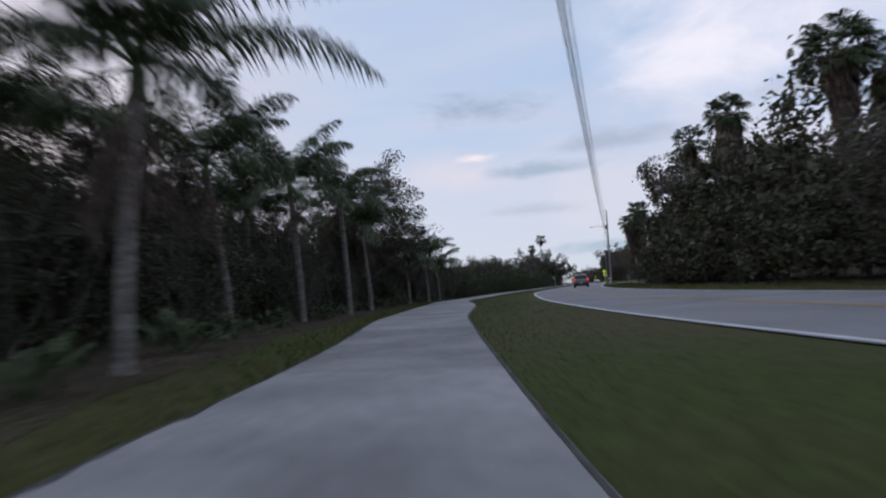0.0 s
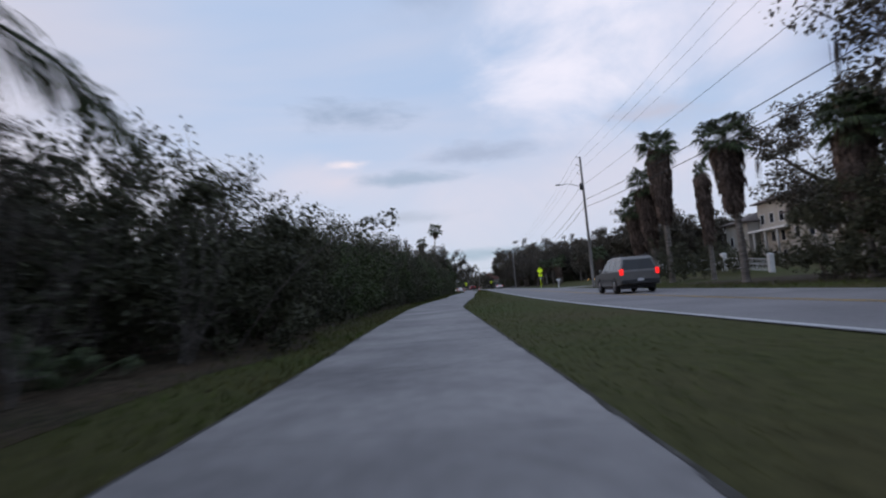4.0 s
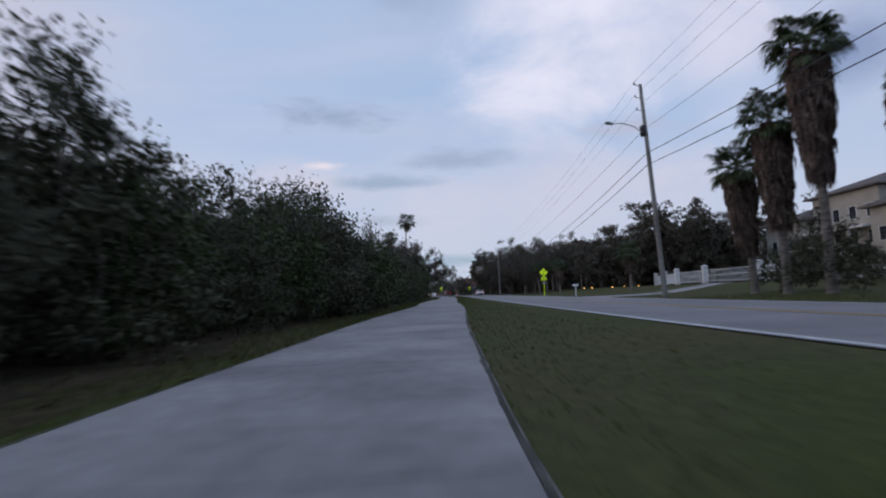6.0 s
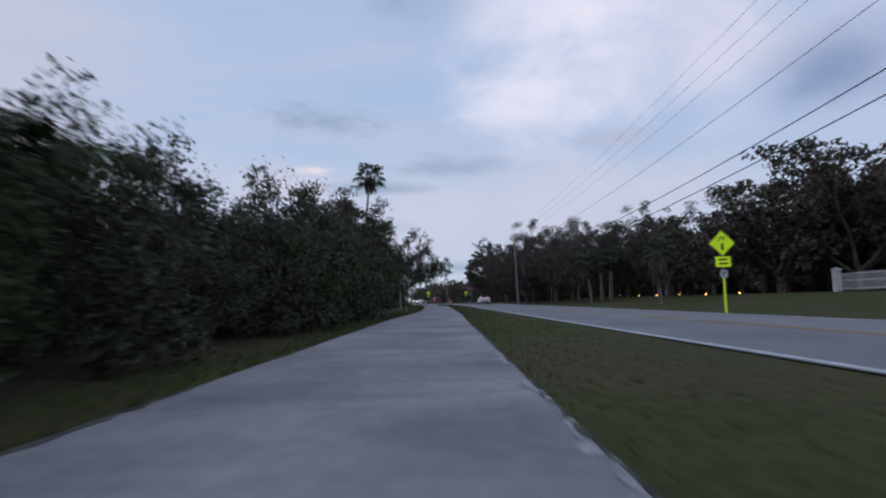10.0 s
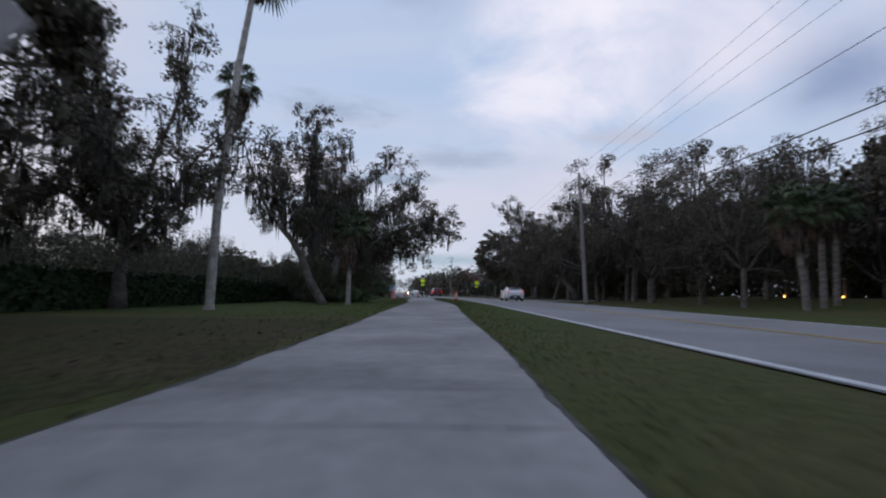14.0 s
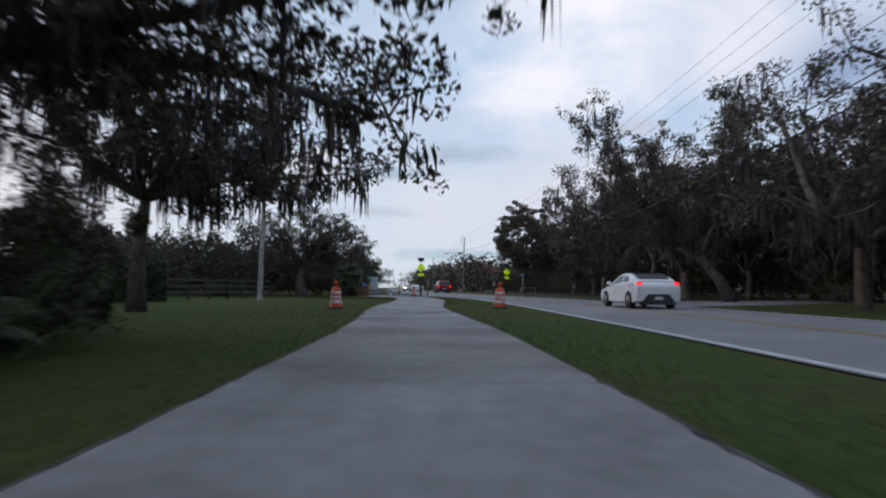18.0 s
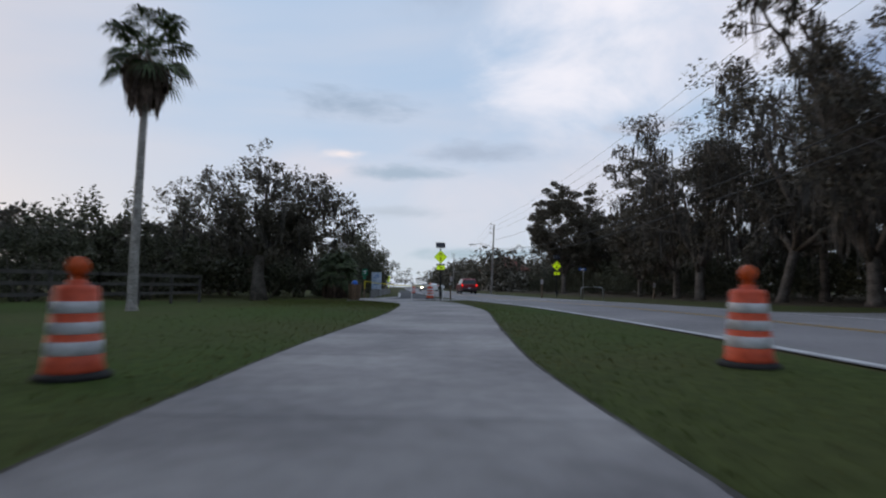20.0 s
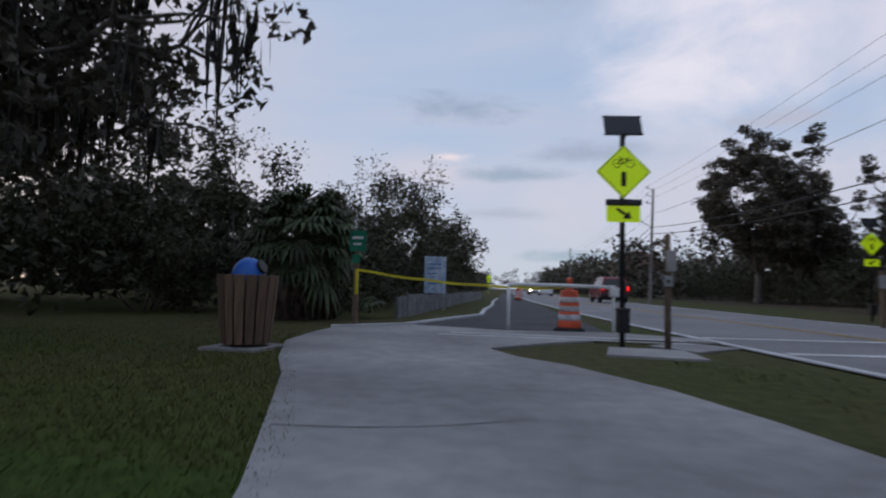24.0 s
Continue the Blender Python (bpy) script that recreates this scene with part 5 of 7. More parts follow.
def diamond(parent, z, half, facing=-1, material=None):
    """A diamond crossing sign with a cycle mark over an upright mark; the face looks to -y."""
    b = Build()
    b.prism(rounded([(0, z - half), (half, z), (0, z + half), (-half, z)], half * 0.09), -0.012, 0.0)
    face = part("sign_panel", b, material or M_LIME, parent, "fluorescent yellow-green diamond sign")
    b = Build()
    y, k = -0.015, half / 0.53
    for s in (-1, 1):
        ring(b, s * 0.125 * k, z + 0.155 * k, 0.085 * k, 0.014 * k, y)
    for x0, z0, x1, z1 in ((-0.125, 0.155, -0.045, 0.245), (-0.045, 0.245, 0.075, 0.245), (0.075, 0.245, 0.0, 0.155), (0.0, 0.155, -0.045, 0.245), (0.0, 0.155, -0.125, 0.155), (0.125, 0.155, 0.065, 0.28), (0.065, 0.28, 0.10, 0.285), (-0.045, 0.245, -0.055, 0.275), (-0.085, 0.278, -0.03, 0.278)):
        stroke(b, x0 * k, z + z0 * k, x1 * k, z + z1 * k, 0.016 * k, y)
    part("cycle_mark", b, M_BLACK, face)
    b = Build()
    b.prism(rounded([(-0.05 * k, z - 0.29 * k), (0.05 * k, z - 0.29 * k), (0.045 * k, z + 0.0 * k), (-0.045 * k, z + 0.0 * k)], 0.03 * k), y - 0.002, y)
    part("upright_mark", b, M_BLACK, face)
    b = Build()
    inner, outer = half * 0.93, half * 0.965
    for i in range(4):
        a0, a1 = i * math.pi / 2, (i + 1) * math.pi / 2
        stroke(b, outer * math.cos(a0) * 0.97, z + outer * math.sin(a0) * 0.97, outer * math.cos(a1) * 0.97, z + outer * math.sin(a1) * 0.97, 0.012, y)
    part("border", b, M_BLACK, face)
    return face


def post(b, r, h, sides=10):
    b.lathe([(r, -0.1), (r, h - 0.01), (r * 0.8, h)], sides)


def crossing_sign(at):
    t = thing("crossing_sign", "fluorescent trail-crossing warning sign on a yellow-green post", "traffic sign", "crossing signs", at=at)
    # post cover and plaques share the sheet with the added self-glow
    b = Build()
    b.box((-0.035, 0, -0.1), (0.035, 0.05, 1.65), 0.008)
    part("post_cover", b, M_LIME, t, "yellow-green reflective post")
    b = Build()
    post(b, 0.028, 3.45)
    ob = part("post", b, M_GALV, t)
    ob.location = (0, 0.055, 0)
    diamond(t, 2.92, 0.54)
    b = Build()
    b.prism(rounded([(-0.31, 1.93), (0.31, 1.93), (0.31, 2.36), (-0.31, 2.36)], 0.04), -0.012, 0.0)
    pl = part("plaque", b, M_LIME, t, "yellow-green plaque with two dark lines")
    b = Build()
    b.box((-0.19, -0.016, 2.20), (0.17, -0.013, 2.27))
    part("text_bar", b, M_BLACK, pl)
    b = Build()
    b.box((-0.17, -0.016, 2.03), (0.19, -0.013, 2.10))
    part("text_bar", b, M_BLACK, pl)
    b = Build()
    b.prism(rounded([(-0.14, 1.48), (0.14, 1.48), (0.14, 1.80), (-0.14, 1.80)], 0.02), -0.012, 0.0)
    pl = part("small_plate", b, M_REFLECT, t, "small grey plate")
    b = Build()
    b.box((-0.015, -0.016, 1.53), (0.02, -0.013, 1.68))
    b.box((-0.08, -0.016, 1.68), (0.08, -0.013, 1.73))
    part("mark", b, M_BLACK, pl)
    return t


def beacon_sign(at, flip=1):
    t = thing("crossing_beacon", "solar crossing beacon with a fluorescent diamond sign on a black post", "traffic sign", "crossing beacons", at=at)
    b = Build()
    post(b, 0.04, 3.25, 12)
    part("post", b, M_DARKSTEEL, t, "black steel post", smooth=True).location = (0, 0.06, 0)
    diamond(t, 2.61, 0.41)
    b = Build()
    b.box((-0.26, -0.05, 2.10), (0.26, 0.03, 2.19), 0.01)
    bar = part("beacon_bar", b, M_DARKSTEEL, t, "dark flasher bar")
    for x in (-0.15, 0.15):
        b = Build()
        b.box((x - 0.08, -0.056, 2.12), (x + 0.08, -0.05, 2.17))
        part("flasher", b, M_PLASTIC, bar)
    b = Build()
    b.prism(rounded([(-0.25, 1.85), (0.25, 1.85), (0.25, 2.095), (-0.25, 2.095)], 0.03), -0.012, 0.0)
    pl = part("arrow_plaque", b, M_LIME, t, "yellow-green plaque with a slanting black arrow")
    b = Build()
    stroke(b, -0.10 * flip, 2.05, 0.04 * flip, 1.955, 0.042, -0.015)
    b.add([(0.115 * flip, -0.015, 1.90), (0.08 * flip, -0.015, 2.02), (-0.015 * flip, -0.015, 1.905)], [(0, 1, 2)])
    part("arrow", b, M_BLACK, pl)
    # tilted solar panel on a bracket
    b = Build()
    b.box((-0.28, -0.16, -0.015), (0.28, 0.16, 0.015), 0.006)
    sp = part("solar_panel", b, M_SOLAR, t, "black solar panel", at=pose(0, 0.05, 3.33, 68, 0, 0))
    b = Build()
    b.box((-0.29, -0.17, -0.02), (0.29, -0.16, 0.02))
    b.box((-0.29, 0.16, -0.02), (0.29, 0.17, 0.02))
    part("frame", b, M_DARKSTEEL, sp)
    b = Build()
    b.tube([(0, 0.06, 3.1), (0.05, 0.1, 3.2), (0, 0.08, 3.3)], 0.03, 6)
    part("bracket", b, M_DARKSTEEL, t)
    b = Build()
    b.box((-0.085, -0.06, 0.22), (0.085, 0.10, 0.56), 0.012)
    bx = part("control_box", b, M_DARKSTEEL, t, "black control box")
    b = Build()
    b.box((-0.09, -0.065, 0.54), (0.09, 0.105, 0.58), 0.006)
    part("lid", b, M_PLASTIC, bx)
    return t


crossing_sign(pose(7.55, 58.9, -0.03, 0, 0, -4))
beacon_sign(pose(-5.98, 163.5, -0.03, 0, 0, 10))
beacon_sign(pose(3.2, 176.4, -0.03, 0, 0, 12), -1)
# distant pair of crossing signs at the next crossing
for x, y in ((-21.5, 262),):
    crossing_sign(pose(x, y, -0.03, 0, 0, 5))

# back of a diamond sign at the clearing
t = thing("warning_sign", "bare metal back of a diamond road sign on a post", "traffic sign", at=pose(-6.75, 79.9, -0.03, 0, 0, 0))
b = Build()
b.box((-0.028, -0.05, -0.1), (0.028, -0.014, 2.85), 0.006)
part("post", b, M_GALV, t)
b = Build()
b.prism(rounded([(0, 1.82), (0.55, 2.37), (0, 2.92), (-0.55, 2.37)], 0.05), -0.012, 0.0)
part("sign_panel", b, M_SIGNBACK, t, "bare aluminium sign back")
for z in (2.12, 2.62):
    b = Build()
    b.lathe([(0.018, 0), (0.018, 0.012), (0.008, 0.016)], 8)
    part("bolt", b, M_GALV, t, at=pose(0, -0.05, z, 90, 0, 0))

# push-button post by the crossing
t = thing("button_post", "weathered post with a push button box and small signs", "post", at=pose(-5.38, 163.4, -0.03, 0, 0, 0))
b = Build()
b.lathe([(0.045, -0.1), (0.045, 1.62), (0.03, 1.66)], 10)
part("post", b, M_WOODPOST, t, smooth=True)
b = Build()
b.box((-0.03, -0.09, 1.12), (0.11, -0.045, 1.42), 0.008)
part("sign_plate", b, M_SIGNBACK, t)
b = Build()
b.box((-0.06, -0.085, 0.9), (0.06, -0.045, 1.06), 0.01)
bx = part("button_box", b, M_GALV, t)
b = Build()
b.lathe([(0.025, 0), (0.022, 0.02), (0.01, 0.026)], 10)
part("button", b, M_BLACK, bx, at=pose(0, -0.085, 0.98, 90, 0, 0))

# trail sign, its post holding the tape
t = thing("trail_sign", "green trail sign with a small plate on a wooden post", "sign", at=pose(-10.92, 165.4, -0.03, 0, 0, 6))
b = Build()
b.box((-0.05, 0, -0.1), (0.05, 0.1, 1.72), 0.01)
part("post", b, M_WOODPOST, t)
b = Build()
b.prism(rounded([(-0.14, 1.50), (0.20, 1.50), (0.20, 1.92), (-0.14, 1.92)], 0.02), -0.014, -0.002)
pl = part("sign_panel", b, M_GREEN, t, "green sign panel")
b = Build()
b.box((-0.08, -0.018, 1.75), (0.14, -0.0145, 1.80))
part("text_bar", b, M_WHITE, pl)
b = Build()
b.box((-0.06, -0.018, 1.63), (0.10, -0.0145, 1.67))
part("text_bar", b, M_WHITE, pl)
b = Build()
b.box((-0.07, -0.014, 1.27), (0.09, -0.002, 1.44))
part("small_plate", b, M_GREEN, t)

# ---------------------------------------------------------------- barrels, bin, barriers


def drum(at, lamp=True):
    t = thing("traffic_drum", "orange and white striped traffic drum with an amber lamp" if lamp else "orange and white striped traffic drum", "traffic barrel", "traffic drums", at=at)
    b = Build()
    prof, z = [], 0.06
    b.lathe([(0.30, 0.04), (0.30, 0.10), (0.285, 0.14), (0.28, 0.22), (0.272, 0.225), (0.268, 0.37), (0.26, 0.375), (0.256, 0.42), (0.25, 0.425), (0.246, 0.56), (0.24, 0.565), (0.236, 0.62),
             (0.232, 0.625), (0.228, 0.76), (0.222, 0.765), (0.216, 0.86), (0.19, 0.90), (0.10, 0.91), (0.10, 0.95), (0.05, 0.96)], 22)
    body = part("body", b, M_ORANGE, t, "orange plastic body", smooth=True)
    for z0, z1, r0, r1 in ((0.235, 0.365, 0.2755, 0.271), (0.435, 0.55, 0.2535, 0.2495), (0.635, 0.75, 0.2355, 0.2315)):
        b = Build()
        b.lathe([(r0 - 0.004, z0), (r0, z0 + 0.004), (r1, z1 - 0.004), (r1 - 0.004, z1)], 22)
        part("reflective_band", b, M_REFLECT, body, "white reflective band", smooth=True)
    b = Build()
    b.lathe([(0.37, -0.01), (0.38, 0.02), (0.36, 0.05), (0.30, 0.07)], 22)
    part("base_ring", b, M_RUBBER, t, "black rubber base", smooth=True)
    if lamp:
        b = Build()
        b.box((-0.05, -0.03, 0.94), (0.05, 0.03, 1.02), 0.008)
        lm = part("lamp", b, M_AMBER, t)
        b = Build()
        b.lathe([(0.085, -0.035), (0.09, -0.02), (0.09, 0.02), (0.085, 0.035)], 16)
        part("lens", b, M_AMBER, lm, "amber round lens", at=pose(0, 0, 1.09, 90, 0, 0), smooth=True)
    return t


first_drum = drum(pose(-9.0, 75.9, -0.03))
for ob in first_drum.children_recursive:
    kind = ob.name.split(".")[0]
    if kind == "lens":
        ob.location.z *= 0.88
    else:
        ob.data.transform(Matrix.Diagonal((1, 1, 0.88, 1) if kind == "lamp" else (0.80, 0.80, 0.88, 1)))
for x, y, a in ((-8.15, 134.2, 40), (-1.83, 135.4, 10), (-6.75, 166.3, 70), (-10.3, 196, 20), (-11.6, 214, 20)):
    copy_thing(first_drum, pose(x, y, -0.03 if y < 160 else -0.005, 1.5 if y < 136 and x > -5 else 0, 0, a))


# slatted litter bin with a blue dome lid
t = thing("litter_bin", "slatted brown litter bin with a blue lid on concrete", "litter bin", at=pose(-10.75, 161.25, 0.005, 0, 0, 15) @ Matrix.Diagonal((1.1, 1.1, 1.22, 1)))
slat = Build()
slat.prism([(-0.042, 0.0), (0.042, 0.0), (0.058, 0.70), (-0.058, 0.70)], -0.012, 0.012)
slat_mesh = slat.mesh("slat", M_SLAT)
for i in range(16):
    a = i / 16 * 2 * math.pi
    ob = new("slat", slat_mesh)
    ob.parent = t
    ob.matrix_basis = Matrix.Rotation(a, 4, 'Z') @ Matrix.Translation((0, -0.265, 0.03)) @ Matrix.Rotation(radians(5.2), 4, 'X')
for z, r in ((0.12, 0.258), (0.62, 0.306)):
    b = Build()
    b.lathe([(r - 0.012, z - 0.02), (r, z - 0.02), (r, z + 0.02), (r - 0.012, z + 0.02)], 20)
    part("hoop", b, M_DARKSTEEL, t, smooth=True)
b = Build()
b.lathe([(0.22, 0.03), (0.26, 0.66), (0.25, 0.68), (0.24, 0.66), (0.2, 0.06)], 20)
part("liner", b, M_DARKSTEEL, t, smooth=True)
b = Build()
prof = [(0.19, 0.64), (0.19, 0.71)] + [(0.19 * math.cos(q), 0.71 + 0.20 * math.sin(q)) for q in np.linspace(0.15, 1.5, 8)]
b.lathe(prof, 22)
lid = part("lid", b, M_BLUE, t, "blue plastic dome lid", smooth=True)
b = Build()
b.lathe([(0.075, 0.0), (0.075, 0.03), (0.06, 0.032)], 16)
part("opening", b, M_BLACK, lid, "dark round opening", at=pose(0.152, -0.05, 0.81, 62, 0, 72))

b = Build()
b.box((-11.15, 160.85, -0.08), (-10.38, 161.62, 0.005), 0.006)
structure("concrete_pad", b, M_CONCRETE, "small concrete pad under the litter bin", "paving")

# white pipe barrier across the closed trail
t = thing("pipe_barrier", "white pipe barrier across the closed trail", "barrier", at=pose(-7.9, 165.75, 0.0, 0, 0, 9))
b = Build()
b.tube([(0, 0, 0.86), (0.08, 0, 0.88), (1.0, 0, 0.88), (2.0, 0, 0.86)], 0.035, 10)
part("rail", b, M_WHITE, t, smooth=True)
for x in (0.0, 2.0):
    b = Build()
    b.tube([(x, 0, -0.1), (x, 0, 0.45), (x, 0, 0.9)], [0.032, 0.032, 0.036], 10)
    part("leg", b, M_WHITE, t, smooth=True)
b = Build()
b.box((1.92, -0.06, 0.68), (2.12, 0.06, 0.86), 0.015)
part("latch_box", b, M_WHITE, t)
# grey steel hoop barrier over the road
t = thing("hoop_barrier", "grey bent-pipe hoop barrier", "barrier", at=pose(4.6, 170.0, -0.03, 0, 0, -8))
b = Build()
b.tube([(-0.75, 0, -0.1), (-0.75, 0, 0.7), (-0.68, 0, 0.82), (-0.55, 0, 0.86), (0.55, 0, 0.86), (0.68, 0, 0.82), (0.75, 0, 0.7), (0.75, 0, -0.1)], 0.035, 8)
part("pipe", b, M_GALV, t, smooth=True)

# hazard tape from the trail sign to the barrier
tape = thing("hazard_tape", "yellow hazard tape strung across the trail", "tape", at=ID)
b = Build()
p0, p1 = Vector((-10.88, 165.38, 1.08)), Vector((-7.9, 165.72, 0.80))
for i in range(16):
    t0, t1 = i / 16, (i + 1) / 16
    q = [(p0.lerp(p1, s) + Vector((0, 0, -0.05 * math.sin(math.pi * s) + dz + 0.008 * math.sin(s * 17)))) for s, dz in ((t0, 0), (t1, 0), (t1, 0.045), (t0, 0.045))]
    b.add([tuple(x) for x in q], [(0, 1, 2, 3)])
part("tape_run", b, M_TAPE, tape)
b = Build()
p0, p1 = Vector((-7.9, 165.72, 0.82)), Vector((-6.75, 166.0, 0.84))
for i in range(6):
    t0, t1 = i / 6, (i + 1) / 6
    q = [(p0.lerp(p1, s) + Vector((0, 0, -0.04 * math.sin(math.pi * s) + dz))) for s, dz in ((t0, 0), (t1, 0), (t1, 0.05), (t0, 0.05))]
    b.add([tuple(x) for x in q], [(0, 1, 2, 3)])
part("tape_run", b, M_TAPE, tape)
b = Build()
b.box((-10.9, 165.34, 0.62), (-10.84, 165.345, 1.12))
part("loose_end", b, M_TAPE, tape)

# low grey panel wall beside the closed trail
wall_pts = [(-11.0, 168.6), (-11.15, 171), (-11.35, 173.5), (-11.6, 176), (-12.0, 181), (-12.4, 186), (-12.8, 192), (-13.2, 198)]
t = thing("panel_wall", "low weathered grey panel wall beside the closed trail", "wall", at=ID)
for (x0, y0), (x1, y1) in zip(wall_pts, wall_pts[1:]):
    n = max(1, int((y1 - y0) / 1.2))
    for k in range(n):
        a, c = k / n, (k + 0.96) / n
        b = Build()
        b.prism([(x0 + (x1 - x0) * a, y0 + (y1 - y0) * a), (x0 + (x1 - x0) * c, y0 + (y1 - y0) * c), (x0 + (x1 - x0) * c - 0.06, y0 + (y1 - y0) * c), (x0 + (x1 - x0) * a - 0.06, y0 + (y1 - y0) * a)], -0.06, 0.55 + 0.03 * math.sin(k * 2.1 + y0), "z")
        part("panel", b, M_GREYWALL, t)

# information board
t = thing("information_board", "tall printed information board on two posts", "notice board", at=pose(-11.55, 175.0, -0.03, 0, 0, 8))
b = Build()
b.box((-0.40, -0.02, 0.60), (0.40, 0.02, 1.95), 0.006)
pb = part("panel", b, M_BOARD, t, "printed white and blue panel")
for z in (1.65, 1.5, 1.3, 0.95):
    b = Build()
    b.box((-0.28, -0.025, z), (0.16 + 0.1 * math.sin(z * 9), -0.0215, z + 0.035))
    part("text_bar", b, M_BLUESIGN, pb)
for x in (-0.34, 0.34):
    b = Build()
    b.box((x - 0.035, 0.021, -0.1), (x + 0.035, 0.07, 1.9), 0.006)
    part("post", b, M_GALV, t)

# street name sign beyond the road, and short posts
t = thing("street_sign", "small blue street sign on a thin post", "sign", at=pose(4.3, 171.5, -0.03, 0, 0, 10))
b = Build()
post(b, 0.025, 2.25, 8)
part("post", b, M_GALV, t, smooth=True)
b = Build()
b.box((-0.30, -0.012, 2.08), (0.22, 0.0, 2.26), 0.004)
pl = part("sign_panel", b, M_BLUESIGN, t)
b = Build()
b.box((-0.2, -0.016, 2.14), (0.12, -0.0125, 2.2))
part("text_bar", b, M_WHITE, pl)
for x, y, h in ((9.8, 172.5, 1.3), (1.3, 171.8, 1.5)):
    t = thing("marker_post", "grey wooden marker post in the grass", "post", "marker posts", at=pose(x, y, -0.03))
    b = Build()
    b.box((-0.05, -0.05, -0.1), (0.05, 0.05, h), 0.012)
    part("post", b, M_WOODPOST, t)
    b = Build()
    b.box((-0.1, -0.06, h - 0.45), (0.1, -0.052, h - 0.1), 0.003)
    part("plate", b, M_SIGNBACK, t)
# ---------------------------------------------------------------- power line


def pole(at, foot, top, lamp=None, arms=3, arm_side=-1, r0=0.17, r1=0.11, label="weathered wooden utility pole"):
    t = thing("utility_pole", label, "utility pole", "utility poles", at=ID)
    f, u = Vector(foot), Vector(top)
    b = Build()
    pts = [f.lerp(u, s) for s in (-0.02, 0.02, 0.35, 0.7, 1.0)]
    b.tube([tuple(p) for p in pts], [r0 * 1.04, r0, r0 * 0.88, r0 * 0.76, r1], 12)
    part("pole_shaft", b, M_POLE, t, smooth=True)
    ends = []
    for i in range(arms):
        p = f.lerp(u, 1.0 - 0.065 * i - 0.008)
        q = p + Vector((arm_side * 0.42, 0.0, 0.10))
        b = Build()
        b.tube([tuple(p), tuple(p.lerp(q, 0.5) + Vector((0, 0, 0.02))), tuple(q)], [0.035, 0.03, 0.03], 7)
        arm = part("insulator_arm", b, M_GALV, t, smooth=True)
        b = Build()
        for k in range(3):
            b.lathe([(0.05, q.z + 0.02 + k * 0.05), (0.06, q.z + 0.035 + k * 0.05), (0.03, q.z + 0.06 + k * 0.05)], 10, (q.x, q.y))
        part("insulator", b, M_PLASTIC, arm)
        ends.append(q + Vector((0, 0, 0.17)))
    if lamp:
        l = Vector(lamp)
        p = f.lerp(u, (l.z - 0.35 - f.z) / (u.z - f.z))
        b = Build()
        b.tube([tuple(p), tuple(p.lerp(l, 0.35) + Vector((0, 0, 0.30))), tuple(p.lerp(l, 0.7) + Vector((0, 0, 0.27))), tuple(l)], 0.032, 8)
        arm = part("lamp_arm", b, M_GALV, t, smooth=True)
        b = Build()
        d = (l - p).normalized()
        yaw = math.degrees(math.atan2(d.y, d.x))
        b.add([(x, y, z) for x, w, z0, z1 in ((-0.05, 0.07, -0.03, 0.05), (0.2, 0.14, -0.05, 0.09), (0.45, 0.15, -0.06, 0.08), (0.65, 0.08, -0.04, 0.03)) for y, z in ((-w, z0), (w, z0), (w * 0.7, z1), (-w * 0.7, z1))],
              [(i * 4 + j, i * 4 + (j + 1) % 4, i * 4 + 4 + (j + 1) % 4, i * 4 + 4 + j) for i in range(3) for j in range(4)] + [(3, 2, 1, 0), (12, 13, 14, 15)])
        part("lamp_head", b, M_GALV, arm, "grey cobra-head street lamp", smooth=True, at=pose(l.x, l.y, l.z, 0, 0, yaw))
    return t, ends


POLES = [((7.4, -108, 0), (7.4, -107.5, 12.8), None), ((8.75, 23.7, -0.05), (9.04, 26.2, 14.2), (6.3, 23.9, 10.9)), ((8.1, 121.6, -0.05), (8.15, 123.7, 11.0), (5.9, 121.5, 8.0)),
         ((-1.0, 198, -0.05), (-0.6, 199, 8.5), (-3.1, 197.5, 5.9)), ((-6.5, 275, -0.05), (-6.3, 275.5, 9.5), None)]
tops = []
for f, u, lamp in POLES:
    ob, ends = pole(ID, f, u, lamp, r0=0.12 if f[1] > 150 else 0.17, r1=0.08 if f[1] > 150 else 0.11)
    fv, uv = Vector(f), Vector(u)
    tops.append(ends + [fv.lerp(uv, 0.77) + Vector((-0.12, 0, 0)), fv.lerp(uv, 0.655) + Vector((-0.12, 0, 0)), fv.lerp(uv, 0.60) + Vector((-0.14, 0, 0))])
pa = bpy.data.objects["utility_pole.001"]
b = Build()
f, u = Vector(POLES[1][0]), Vector(POLES[1][1])
p = f.lerp(u, 0.77)
b.lathe([(0.16, p.z - 0.45), (0.2, p.z - 0.40), (0.2, p.z + 0.2), (0.16, p.z + 0.26)], 14, (p.x - 0.2, p.y - 0.1))
part("transformer", b, M_PLASTIC, pa, "dark cable box", smooth=True)


def cable(name, a, c, sag, r, material, label):
    n = 24
    pts = [Vector(a).lerp(Vector(c), i / n) + Vector((0, 0, -sag * 4 * (i / n) * (1 - i / n))) for i in range(n + 1)]
    b = Build()
    b.tube([tuple(p) for p in pts], r, 5, False)
    ob = structure(name, b, material, label, "cable", "", True)
    return tagged(ob, group="overhead cables")


for i in range(len(tops) - 1):
    for k in range(6):
        thick = k > 3
        cable("overhead_cable", tops[i][k], tops[i + 1][k], 2.1 if thick else 1.4, 0.022 if k > 3 else (0.012 if k == 3 else 0.007), M_CABLE, "thick black overhead cable" if thick else "thin overhead power wire")

